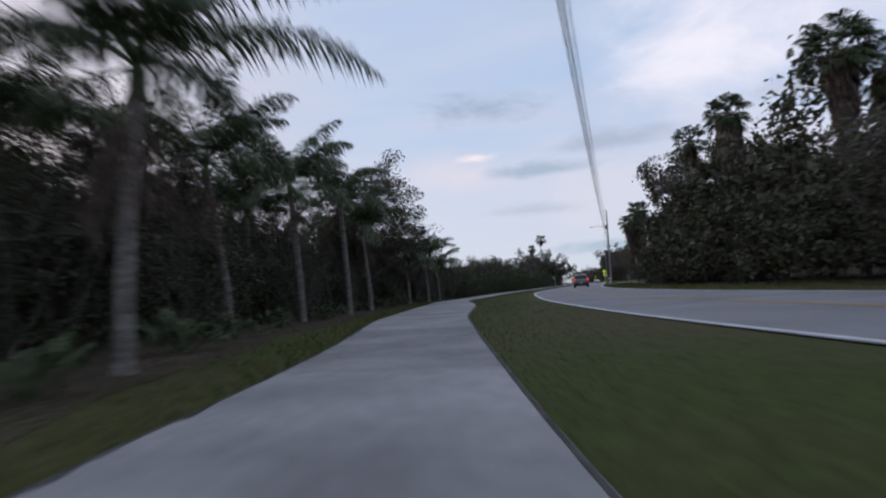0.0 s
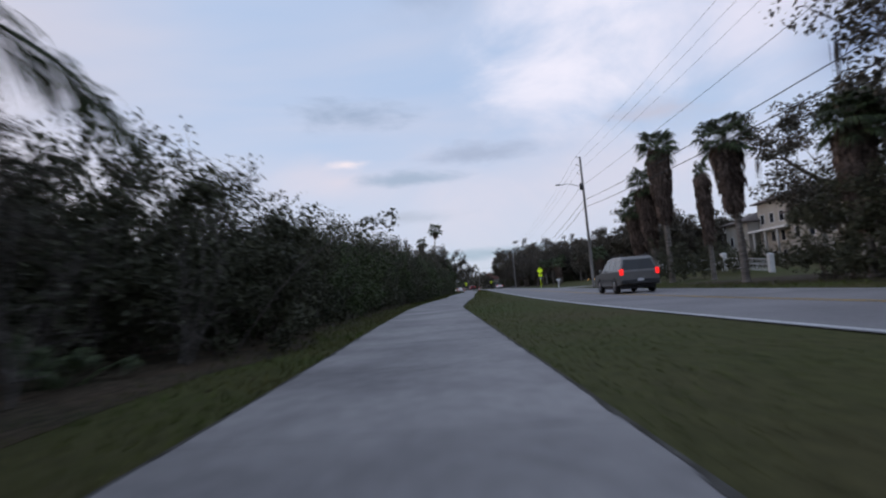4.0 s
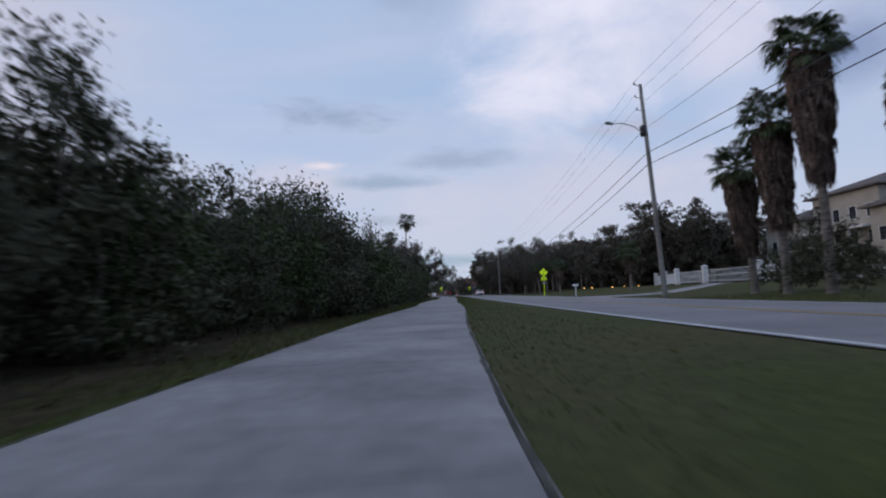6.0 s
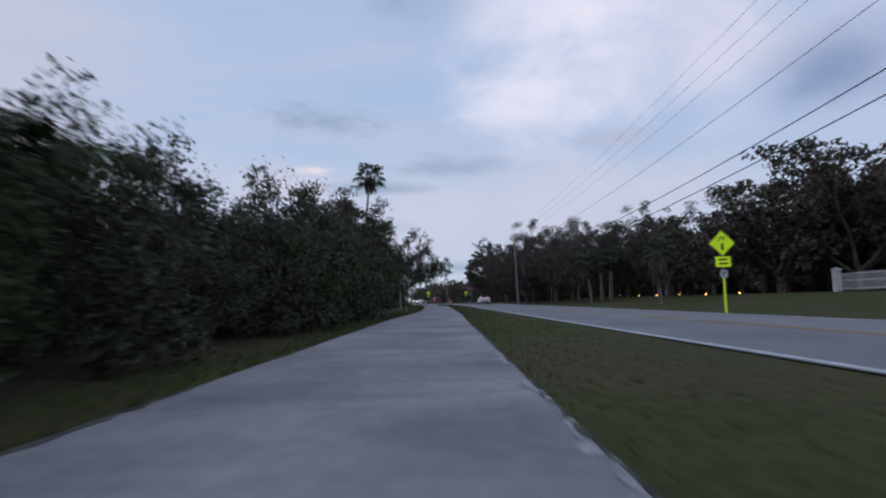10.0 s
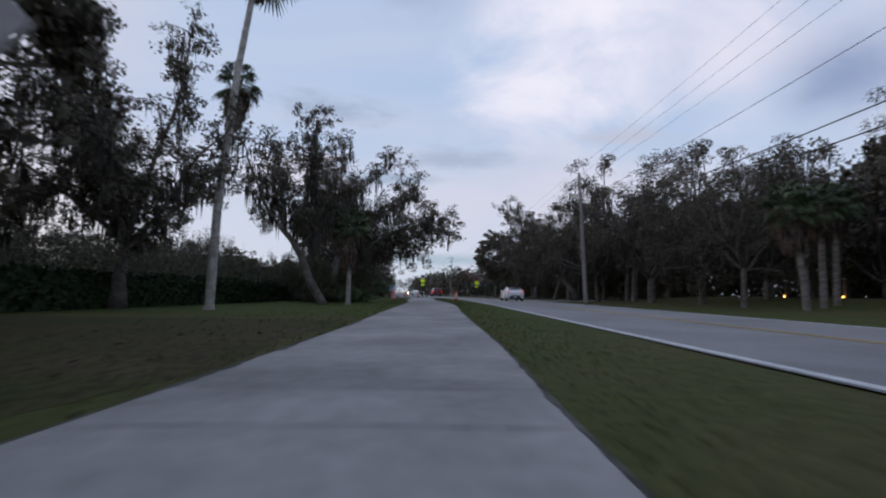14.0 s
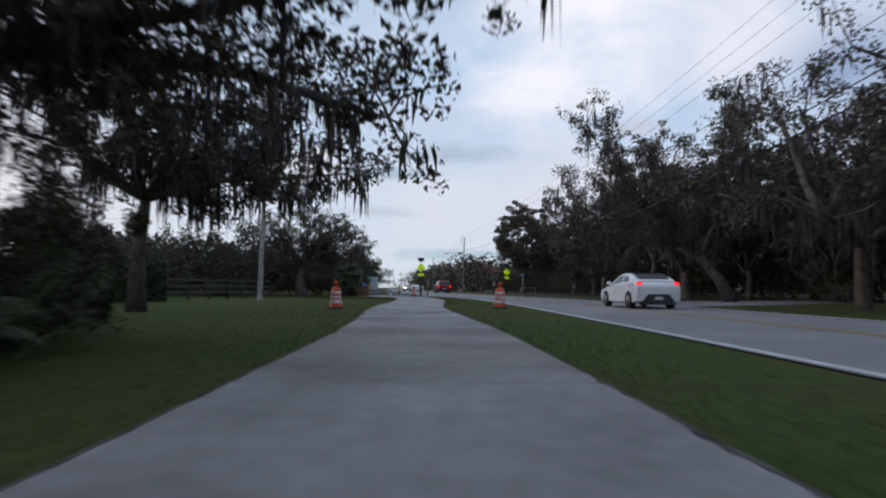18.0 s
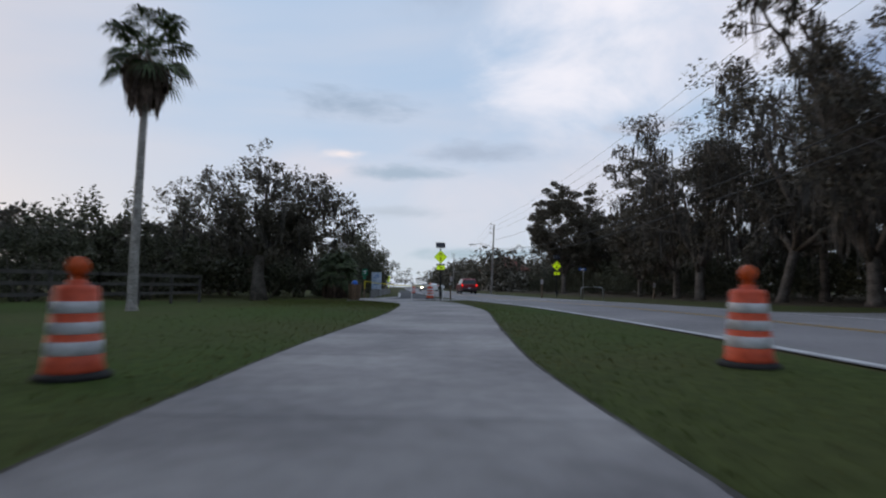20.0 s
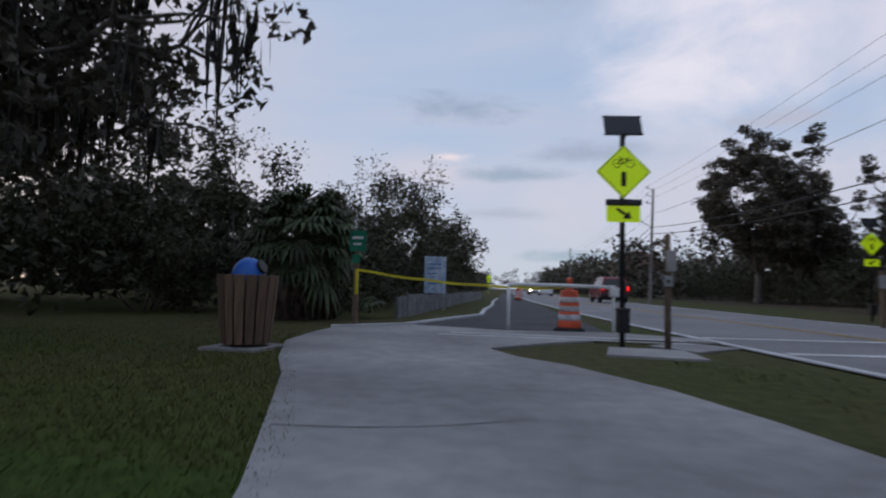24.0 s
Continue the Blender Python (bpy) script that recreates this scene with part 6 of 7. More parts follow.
# ---------------------------------------------------------------- hedge and lawn fences


def hedge(pts, height, thick, seed, label):
    rng_h = np.random.default_rng(seed)
    core, leaf = Build(), Build()
    for (x0, y0), (x1, y1) in zip(pts, pts[1:]):
        n = Vector((y1 - y0, -(x1 - x0), 0)).normalized() * thick / 2 * 0.8
        core.prism([(x0 - n.x, y0 - n.y), (x1 - n.x, y1 - n.y), (x1 + n.x, y1 + n.y), (x0 + n.x, y0 + n.y)], -0.05, height * 0.94, "z")
        ln = math.hypot(x1 - x0, y1 - y0)
        k = int(ln * 260)
        s, q = rng_h.uniform(0, 1, k), rng_h.uniform(0, 1, k)
        side = np.where(q < 0.4, -1.0, np.where(q < 0.8, 1.0, rng_h.uniform(-1, 1, k)))
        z = np.where(q < 0.8, rng_h.uniform(0, height, k), height + rng_h.normal(size=k) * 0.05)
        c = np.stack([x0 + (x1 - x0) * s + side * n.x * 1.2 + rng_h.normal(size=k) * 0.05, y0 + (y1 - y0) * s + side * n.y * 1.2, z], 1)
        leaf.quads(leaf_quads(rng_h, c, 0.14))
    t = thing("hedge", label, "hedge", at=ID)
    part("inner_growth", core, M_HEDGE, t)
    part("foliage", leaf, M_HEDGE, t)


hedge([(-17.5, 92), (-16.6, 104), (-16.0, 114), (-16.5, 126)], 1.38, 1.2, 5, "dark clipped hedge along the lawn")
hedge([(-24, 134), (-19.5, 143.5)], 2.0, 1.4, 6, "tall dark clipped hedge by the lawn")


def rail_fence(pts, height, label):
    t = thing("rail_fence", label, "fence", at=ID)
    for (x0, y0), (x1, y1) in zip(pts, pts[1:]):
        ln = math.hypot(x1 - x0, y1 - y0)
        k = max(1, round(ln / 2.0))
        for i in range(k + 1):
            b = Build()
            x, y = x0 + (x1 - x0) * i / k, y0 + (y1 - y0) * i / k
            b.box((x - 0.05, y - 0.05, -0.1), (x + 0.05, y + 0.05, height), 0.01)
            part("post", b, M_GREYRAIL, t)
        for z in (0.35, 0.65, 0.95):
            b = Build()
            n = Vector((y1 - y0, -(x1 - x0))).normalized() * 0.02
            b.prism([(x0 - n.x, y0 - n.y), (x1 - n.x, y1 - n.y), (x1 + n.x, y1 + n.y), (x0 + n.x, y0 + n.y)], z * height - 0.06, z * height + 0.06, "z")
            part("rail", b, M_GREYRAIL, t)


rail_fence([(-19.3, 144), (-18.2, 150), (-17.2, 156)], 1.25, "grey timber rail fence at the lawn's end")

# ---------------------------------------------------------------- white villa fence, mailbox, driveway
gate_line = [(31.0, 85.0), (28.6, 74.8), (26.2, 64.5), (25.2, 54.2), (25.9, 44.0), (27.0, 35.0), (28.4, 27.0)]
fence = thing("villa_fence", "white picket fence with square masonry piers", "fence", at=ID)
pier = Build()
pier.box((-0.26, -0.26, -0.1), (0.26, 0.26, 1.86), 0.02)
pier_mesh = pier.mesh("pier", M_WHITE)
cap = Build()
cap.box((-0.34, -0.34, 1.86), (0.34, 0.34, 1.96), 0.02)
cap.add([(-0.3, -0.3, 1.96), (0.3, -0.3, 1.96), (0.3, 0.3, 1.96), (-0.3, 0.3, 1.96), (0, 0, 2.12)], [(0, 1, 4), (1, 2, 4), (2, 3, 4), (3, 0, 4)])
cap_mesh = cap.mesh("cap", M_WHITE)
picket = Build()
picket.box((-0.014, -0.014, 0.08), (0.014, 0.014, 1.5))
picket_mesh = picket.mesh("picket", M_WHITE)
for x, y in gate_line:
    ob = new("pier", pier_mesh)
    ob.parent, ob.location = fence, (x, y, float(rise(x, y)))
    oc = new("cap", cap_mesh)
    oc.parent = ob
for (x0, y0), (x1, y1) in zip(gate_line, gate_line[1:]):
    ln = math.hypot(x1 - x0, y1 - y0)
    n = Vector((y1 - y0, -(x1 - x0))).normalized() * 0.025
    for z in (0.2, 0.85, 1.42):
        b = Build()
        h0, h1 = float(rise(x0, y0)) + z, float(rise(x1, y1)) + z
        b.add([(x0 - n.x, y0 - n.y, h0), (x1 - n.x, y1 - n.y, h1), (x1 + n.x, y1 + n.y, h1), (x0 + n.x, y0 + n.y, h0), (x0 - n.x, y0 - n.y, h0 + 0.06), (x1 - n.x, y1 - n.y, h1 + 0.06), (x1 + n.x, y1 + n.y, h1 + 0.06), (x0 + n.x, y0 + n.y, h0 + 0.06)],
              [(3, 2, 1, 0), (4, 5, 6, 7), (0, 1, 5, 4), (1, 2, 6, 5), (2, 3, 7, 6), (3, 0, 4, 7)])
        part("rail", b, M_WHITE, fence)
    k = int(ln / 0.24)
    for i in range(1, k):
        ob = new("picket", picket_mesh)
        ob.parent, ob.location = fence, (x0 + (x1 - x0) * i / k, y0 + (y1 - y0) * i / k, float(rise(x0, y0)) * (1 - i / k) + float(rise(x1, y1)) * i / k)

# lit piers along the wood's edge
PIERS = [(30.5, 91.6), (30.5, 99.6), (30.5, 107.6), (30.5, 115.6), (30.5, 123.6), (30.5, 131.6)]
for x, y in PIERS:
    t = thing("lit_pier", "square masonry pier lit from below by a warm ground lamp", "pier", "lit piers", at=pose(x, y, -0.03 + float(rise(x, y))))
    b = Build()
    b.box((-0.2, -0.2, -0.1), (0.2, 0.2, 1.55), 0.02)
    part("shaft", b, M_BRICK, t)
    b = Build()
    b.box((-0.25, -0.25, 1.55), (0.25, 0.25, 1.65), 0.02)
    part("cap", b, M_WHITE, t)
    b = Build()
    b.lathe([(0.07, 0.0), (0.08, 0.1), (0.05, 0.16)], 10, (-0.36, -0.05))
    part("ground_lamp", b, M_WARMLAMP, t, "small warm ground lamp")

b = Build()
ys = np.linspace(0, 1, 12)
b.add([(x, y, z + float(rise(x, y)) + 0.02 * min(1.0, s * 3)) for s in ys for x, y, z in ((7.3 + 15.0 * s, 33.5 + 9 * s ** 1.5 - 1.5 * (1 - s) ** 3, -0.018), (7.3 + 15.0 * s, 38.5 + 7.5 * s ** 1.5 + 2.0 * (1 - s) ** 3, -0.018))], [(2 * i, 2 * i + 1, 2 * i + 3, 2 * i + 2) for i in range(11)])
structure("driveway", b, M_CONCRETE, "pale concrete driveway from the road to the villa gate", "driveway")
b = Build()
ex = road_near(np.array([138.0, 150.0]))
b.add([p for s in ys for p in ((ex[0] + ROAD_WIDE + 0.1 + 16 * s, 140.5 + 7 * s ** 1.4 - 2.2 * (1 - s) ** 3, -0.018), (ex[1] + ROAD_WIDE + 0.1 + 17 * s, 146.5 + 8 * s ** 1.4 + 3.0 * (1 - s) ** 3, -0.018))], [(2 * i, 2 * i + 1, 2 * i + 3, 2 * i + 2) for i in range(11)])
structure("driveway", b, M_ASPHALT, "grey side drive under the oaks", "driveway")

t = thing("mailbox", "white mailbox on a square white post", "mailbox", at=pose(8.62, 46.8, -0.03))
b = Build()
b.box((-0.055, -0.055, -0.1), (0.055, 0.055, 1.0), 0.01)
part("post", b, M_WHITE, t)
b = Build()
a = np.linspace(0, math.pi, 9)
b.prism([(-0.11, 1.0), (0.11, 1.0)] + [(0.11 * math.cos(q), 1.12 + 0.11 * math.sin(q)) for q in a], -0.26, 0.26)
bx = part("box", b, M_WHITE, t)
bx.rotation_euler = (0, 0, radians(90))
b = Build()
b.box((0.112, -0.05, 1.08), (0.122, 0.08, 1.13))
part("flag", b, M_ORANGE, bx, "small red flag")
b = Build()
b.prism([(-0.112, 0.995), (0.112, 0.995)] + [(0.112 * math.cos(q), 1.12 + 0.112 * math.sin(q)) for q in a], -0.272, -0.2605)
part("door", b, M_WHITE, bx)

# ---------------------------------------------------------------- buildings


def window_unit(parent, cx, cz, w, h, y, panes=2):
    """A framed window in a wall that looks to -y (local)."""
    fr = Build()
    d = 0.07
    for lo, hi in (((cx - w / 2 - d, cz - h / 2 - d), (cx + w / 2 + d, cz - h / 2)), ((cx - w / 2 - d, cz + h / 2), (cx + w / 2 + d, cz + h / 2 + d)), ((cx - w / 2 - d, cz - h / 2), (cx - w / 2, cz + h / 2)), ((cx + w / 2, cz - h / 2), (cx + w / 2 + d, cz + h / 2))):
        fr.box((lo[0], y - 0.05, lo[1]), (hi[0], y + 0.0, hi[1]))
    win = part("window", fr, M_WHITE, parent)
    for k in range(panes):
        p = Build()
        x0 = cx - w / 2 + w * k / panes
        p.box((x0 + 0.02, y - 0.02, cz - h / 2), (x0 + w / panes - 0.02, y - 0.004, cz + h / 2))
        part("pane", p, M_WINDOW, win)
    return win


def hip_roof(b, x0, x1, y0, y1, z, rise, over):
    x0, x1, y0, y1 = x0 - over, x1 + over, y0 - over, y1 + over
    m = min(x1 - x0, y1 - y0) / 2
    if x1 - x0 > y1 - y0:
        r = [(x0 + m, (y0 + y1) / 2, z + rise), (x1 - m, (y0 + y1) / 2, z + rise)]
    else:
        r = [((x0 + x1) / 2, y0 + m, z + rise), ((x0 + x1) / 2, y1 - m, z + rise)]
    v = [(x0, y0, z), (x1, y0, z), (x1, y1, z), (x0, y1, z)] + r + [(x0, y0, z - 0.22), (x1, y0, z - 0.22), (x1, y1, z - 0.22), (x0, y1, z - 0.22)]
    if x1 - x0 > y1 - y0:
        f = [(0, 1, 5, 4), (1, 2, 5), (2, 3, 4, 5), (3, 0, 4)]
    else:
        f = [(0, 1, 4), (1, 2, 5, 4), (2, 3, 5), (3, 0, 4, 5)]
    b.add(v, f + [(6, 7, 1, 0), (7, 8, 2, 1), (8, 9, 3, 2), (9, 6, 0, 3), (9, 8, 7, 6)])


# local frame: x along the street front, -y towards the road
villa = thing("villa", "three-storey beige stucco villa with hipped roofs behind the white fence", "house", at=pose(48.5, 82, 0.65, 0, 0, -90))
for (x0, x1, y0, y1, h, rise) in ((0, 9, 0.0, 12, 8.6, 2.0), (9.2, 22, 2.0, 14, 11.6, 2.4), (22.2, 30, 0.5, 12, 8.6, 2.0)):
    b = Build()
    b.box((x0, y0, -0.9), (x1, y1, h), 0.02)
    part("wall", b, M_STUCCO, villa)
    b = Build()
    hip_roof(b, x0, x1, y0, y1, h + 0.25, rise, 0.9)
    part("roof", b, M_ROOF, villa)
    floors = 3 if h > 10 else 2
    for fl in range(floors):
        n = max(2, int((x1 - x0) / 3.2))
        for k in range(n):
            window_unit(villa, x0 + (k + 0.5) * (x1 - x0) / n, 1.9 + fl * 3.4, 1.3, 1.7, y0)
for k in range(3):
    b = Build()
    b.lathe([(0.22, -0.05), (0.22, 6.2), (0.3, 6.4)], 12, (10.5 + k * 4.0, 0.3))
    part("column", b, M_WHITE, villa, smooth=True)
b = Build()
b.box((9.4, -0.3, 6.4), (21.8, 2.0, 6.75), 0.03)
part("balcony", b, M_WHITE, villa)
# side wall windows that look along the road
side = thing("villa_wing", "beige stucco side wing of the villa with tall windows", "house", at=pose(49.0, 50.4, 0.65, 0, 0, -90))
b = Build()
b.box((0, 0, -0.9), (10, 10, 9.2), 0.02)
part("wall", b, M_STUCCO, side)
b = Build()
hip_roof(b, 0, 10, 0, 10, 9.45, 2.2, 0.9)
part("roof", b, M_ROOF, side)
for fl in range(2):
    for k in range(3):
        window_unit(side, 1.8 + k * 3.2, 2.0 + fl * 3.6, 1.4, 1.9, 0.0)

cottage = thing("cottage", "small white house with a red-brown roof beyond the crossing", "house", at=pose(1.2, 252, -0.03, 0, 0, 10))
b = Build()
b.box((0, 0, -0.1), (9, 7, 4.6), 0.02)
part("wall", b, M_STUCCO, cottage)
b = Build()
hip_roof(b, 0, 9, 0, 7, 4.7, 3.0, 0.5)
part("roof", b, M_REDROOF, cottage)
for k in range(3):
    window_unit(cottage, 1.6 + k * 2.8, 1.7, 1.1, 1.3, 0.0)

# ---------------------------------------------------------------- cars


def wheel(parent, x, y, r, w):
    side = 1 if y > 0 else -1
    b = Build()
    b.lathe([(r * 0.62, -w / 2), (r * 0.93, -w / 2), (r, -w * 0.3), (r, w * 0.3), (r * 0.93, w / 2), (r * 0.62, w / 2)], 22)
    tyre = part("wheel", b, M_RUBBER, parent, smooth=True, at=pose(x, y, r, 90, 0, 0))
    b = Build()
    b.lathe([(r * 0.62, -0.02), (r * 0.62, 0.02), (r * 0.55, 0.03), (0.06, 0.045), (0.05, 0.055)], 18)
    part("rim", b, M_RIM, tyre, "alloy rim", smooth=True, at=pose(0, 0, -side * w * 0.42, 0 if side < 0 else 180, 0, 0))


def loft(b, outline, half, insets):
    """Side outline (x, z) swept across the width, drawn in at the flanks; half can vary with height."""
    cx, cz = np.mean([p[0] for p in outline]), np.mean([p[1] for p in outline])
    k, stations = len(outline), []
    for frac, shrink in insets:
        stations.append([(cx + (x - cx) * shrink[0], frac * half(z), cz + (z - cz) * shrink[1]) for x, z in outline])
    v = [p for s in stations for p in s]
    f = [tuple(range(k))] + [tuple((len(stations) - 1) * k + i for i in range(k - 1, -1, -1))]
    for s in range(len(stations) - 1):
        for i in range(k):
            j = (i + 1) % k
            f.append((s * k + i, (s + 1) * k + i, (s + 1) * k + j, s * k + j))
    b.add(v, f)


ROUND = [(-1, (0.955, 0.90)), (-0.985, (0.985, 0.965)), (-0.93, (1, 1)), (0.93, (1, 1)), (0.985, (0.985, 0.965)), (1, (0.955, 0.90))]


def rounded(ob, width):
    m = ob.modifiers.new("bevel", 'BEVEL')
    m.width, m.segments, m.limit_method, m.angle_limit = width, 3, 'ANGLE', radians(25)
    m.harden_normals = False
    n = ob.modifiers.new("normals", 'WEIGHTED_NORMAL')
    n.weight = 80
    return ob


def car(name, label, at, paint, body, cabin, half, roof_in, wheels, r, glass, tail, tail_lit=True, head=False, plate=True, bumper=None, group="cars on the road"):
    """body, cabin: side outlines (x forwards, z); x = 0 at the rear bumper; the car looks along +x."""
    t = thing(name, label, "car", group, at=at)
    zb = min(p[1] for p in cabin)
    zt = max(p[1] for p in cabin)
    b = Build()
    loft(b, body, lambda z: half, ROUND)
    rounded(part("body", b, paint, t, smooth=True), 0.07)
    b = Build()
    loft(b, cabin, lambda z: half * 0.97 - (z - zb) / (zt - zb) * roof_in, [(-1, (0.99, 0.99)), (-0.97, (1, 1)), (0.97, (1, 1)), (1, (0.99, 0.99))])
    rounded(part("cabin", b, paint, t, smooth=True), 0.05)
    for g in glass:
        kind, pts = g
        b = Build()
        if kind == "side":
            for s in (-1, 1):
                b = Build()
                v = [(x, s * (half * 0.97 - (z - zb) / (zt - zb) * roof_in + 0.006), z) for x, z in pts]
                v += [(x, y - s * 0.02, z) for x, y, z in v]
                k = len(pts)
                b.add(v, [tuple(range(k)), tuple(range(2 * k - 1, k - 1, -1))] + [(i, (i + 1) % k, (i + 1) % k + k, i + k) for i in range(k)])
                part("side_window", b, M_GLASS, t)
        else:
            (x0, z0), (x1, z1) = pts
            w0, w1 = (half * 0.97 - (z - zb) / (zt - zb) * roof_in - 0.10 for z in (z0, z1))
            d = -0.012 if kind == "rear" else 0.012
            b.add([(x0 + d, -w0, z0), (x0 + d, w0, z0), (x1 + d, w1, z1), (x1 + d, -w1, z1)], [(0, 1, 2, 3)])
            part("rear_window" if kind == "rear" else "windscreen", b, M_GLASS, t)
    for x in wheels:
        for s in (-1, 1):
            wheel(t, x, s * (half - 0.085), r, 0.22)
            b = Build()
            a = np.linspace(0, math.pi, 11)
            v = []
            for q in a:
                for rr in (r * 0.3, r * 1.16):
                    v.append((x + rr * math.cos(q), s * (half + 0.004), r + rr * math.sin(q)))
            b.add(v, [(2 * i, 2 * i + 1, 2 * i + 3, 2 * i + 2) for i in range(10)])
            part("wheel_arch", b, M_PLASTIC, t)
    for s in (-1, 1):
        x, z0, z1, w0, w1 = tail
        b = Build()
        b.box((x - 0.02, min(s * w0, s * w1), z0), (x + 0.14, max(s * w0, s * w1), z1), 0.015)
        part("tail_lamp", b, M_TAIL if tail_lit else M_AMBER, t, "lit red tail lamp")
        b = Build()
        fx = max(p[0] for p in body)
        b.box((fx - 0.16, min(s * half * 0.55, s * half * 0.9), 0.62), (fx - 0.015, max(s * half * 0.55, s * half * 0.9), 0.78), 0.015)
        part("headlamp", b, M_HEAD if head else M_GLASS, t, "lit headlamp" if head else "")
        b = Build()
        mx = max(p[0] for p in cabin) * 0.5 + fx * 0.28
        b.box((mx, min(s * half, s * (half + 0.16)), zb + 0.02), (mx + 0.1, max(s * half, s * (half + 0.16)), zb + 0.17), 0.02)
        part("mirror", b, paint, t)
    if bumper:
        b = Build()
        b.box((-0.10, -half * 0.95, bumper[0]), (0.15, half * 0.95, bumper[1]), 0.04)
        part("bumper", b, bumper[2], t)
    if plate:
        b = Build()
        z = plate if isinstance(plate, float) else 0.6
        b.box((-0.115, -0.16, z), (-0.10, 0.16, z + 0.13))
        part("plate", b, M_REFLECT, t, "blank pale plate")
    b = Build()
    b.box((0.5, -half * 0.85, 0.22), (max(p[0] for p in body) - 0.5, half * 0.85, 0.45))
    part("underbody", b, M_PLASTIC, t)
    return t


SUV_BODY = [(0.0, 0.50), (0.0, 1.10), (0.06, 1.16), (3.55, 1.14), (3.85, 1.12), (4.75, 1.02), (5.0, 0.92), (5.05, 0.60), (4.95, 0.42), (4.6, 0.36), (0.3, 0.40)]
SUV_CABIN = [(0.04, 1.14), (0.22, 1.72), (0.42, 1.84), (1.6, 1.87), (2.7, 1.82), (3.55, 1.14)]
SUV_GLASS = [("side", [(0.30, 1.20), (0.42, 1.68), (1.05, 1.72), (1.05, 1.20)]), ("side", [(1.15, 1.20), (1.15, 1.72), (2.0, 1.72), (2.0, 1.20)]), ("side", [(2.1, 1.20), (2.1, 1.71), (2.68, 1.68), (3.25, 1.20)]),
             ("rear", [(0.05, 1.18), (0.21, 1.68)]), ("front", [(3.50, 1.20), (2.78, 1.76)])]
suv = car("suv", "pewter grey utility car with lit tail lamps on the road", pose(4.6, -6.9, -0.012, 0, 0, 92), M_CARGREY, SUV_BODY, SUV_CABIN, 0.98, 0.22, (1.05, 3.95), 0.38, SUV_GLASS, (0.0, 0.92, 1.22, 0.80, 0.97), bumper=(0.46, 0.70, M_PLASTIC))
b = Build()
for s in (-1, 1):
    b.box((0.7, s * 0.983 - 0.012, 0.66), (4.7, s * 0.983 + 0.012, 0.74))
part("side_strip", b, M_RIM, suv, "pale side strip")
for s in (-1, 1):
    b = Build()
    b.tube([(0.6, s * 0.66, 1.84), (0.7, s * 0.66, 1.92), (2.5, s * 0.66, 1.91), (2.6, s * 0.66, 1.83)], 0.02, 6)
    part("roof_rail", b, M_PLASTIC, suv)

RS_BODY = [(x * 0.92, z * 0.96) for x, z in SUV_BODY]
RS_CABIN = [(x * 0.92, z * 0.94 + 0.02) for x, z in SUV_CABIN]
RS_GLASS = [(k, [(x * 0.92, z * 0.94 + 0.02) for x, z in p]) for k, p in SUV_GLASS]
car("suv", "maroon utility car with lit tail lamps on the road", pose(-3.7, 194, -0.012, 0, 0, 98), M_CARRED, RS_BODY, RS_CABIN, 0.92, 0.2, (0.95, 3.62), 0.36, RS_GLASS, (0.0, 0.86, 1.12, 0.74, 0.91), bumper=(0.44, 0.66, M_PLASTIC))

HB_BODY = [(0.06, 0.30), (0.02, 0.55), (0.0, 0.78), (0.05, 0.95), (0.16, 1.05), (0.45, 1.08), (1.6, 1.0), (2.9, 0.92), (3.35, 0.86), (3.95, 0.74), (4.18, 0.60), (4.22, 0.38), (4.0, 0.24), (0.4, 0.24)]
HB_CABIN = [(0.18, 1.03), (0.45, 1.20), (0.95, 1.36), (1.45, 1.42), (1.85, 1.42), (2.25, 1.36), (3.1, 0.93)]
HB_GLASS = [("side", [(0.95, 1.08), (1.15, 1.26), (1.50, 1.34), (1.66, 1.34), (1.66, 1.05)]), ("side", [(1.74, 1.04), (1.74, 1.35), (2.2, 1.31), (2.9, 0.98)]), ("rear", [(0.24, 1.07), (0.93, 1.352)]), ("front", [(3.06, 0.95), (2.28, 1.35)])]
HB_TAIL = (0.06, 0.95, 1.05, 0.64, 0.85)


def diffuser(parent):
    b = Build()
    b.prism([(-0.42, 0.58), (0.42, 0.58), (0.64, 0.30), (0.60, 0.17), (-0.60, 0.17), (-0.64, 0.30)], -0.008, 0.3, "x")
    return part("diffuser", b, M_PLASTIC, parent, "black lower rear diffuser")


hb = car("coupe", "white three-door coupe with a dark rear window, driving on the road", pose(4.3, 134.8, -0.012, 0, 0, 93), M_CARWHITE, HB_BODY, HB_CABIN, 0.90, 0.24, (0.80, 3.42), 0.33, HB_GLASS, HB_TAIL, plate=False)
diffuser(hb)
b = Build()
b.box((-0.03, -0.16, 0.36), (-0.016, 0.16, 0.48))
part("plate", b, M_REFLECT, hb, "blank pale plate")
b = Build()
b.add([(0.50, -0.60, 1.235), (0.50, 0.60, 1.235), (0.95, 0.56, 1.37), (0.95, -0.56, 1.37), (1.45, -0.53, 1.432), (1.45, 0.53, 1.432), (2.2, 0.5, 1.376), (2.2, -0.5, 1.376)], [(0, 1, 2, 3), (3, 2, 5, 4), (4, 5, 6, 7)])
part("roof_glass", b, M_GLASS, hb, "dark roof glass")
b = Build()
b.prism([(0.40, 1.20), (0.95, 1.40), (1.0, 1.40), (0.42, 1.17)], -0.62, 0.62)
part("spoiler", b, M_PLASTIC, hb, "black roof spoiler")

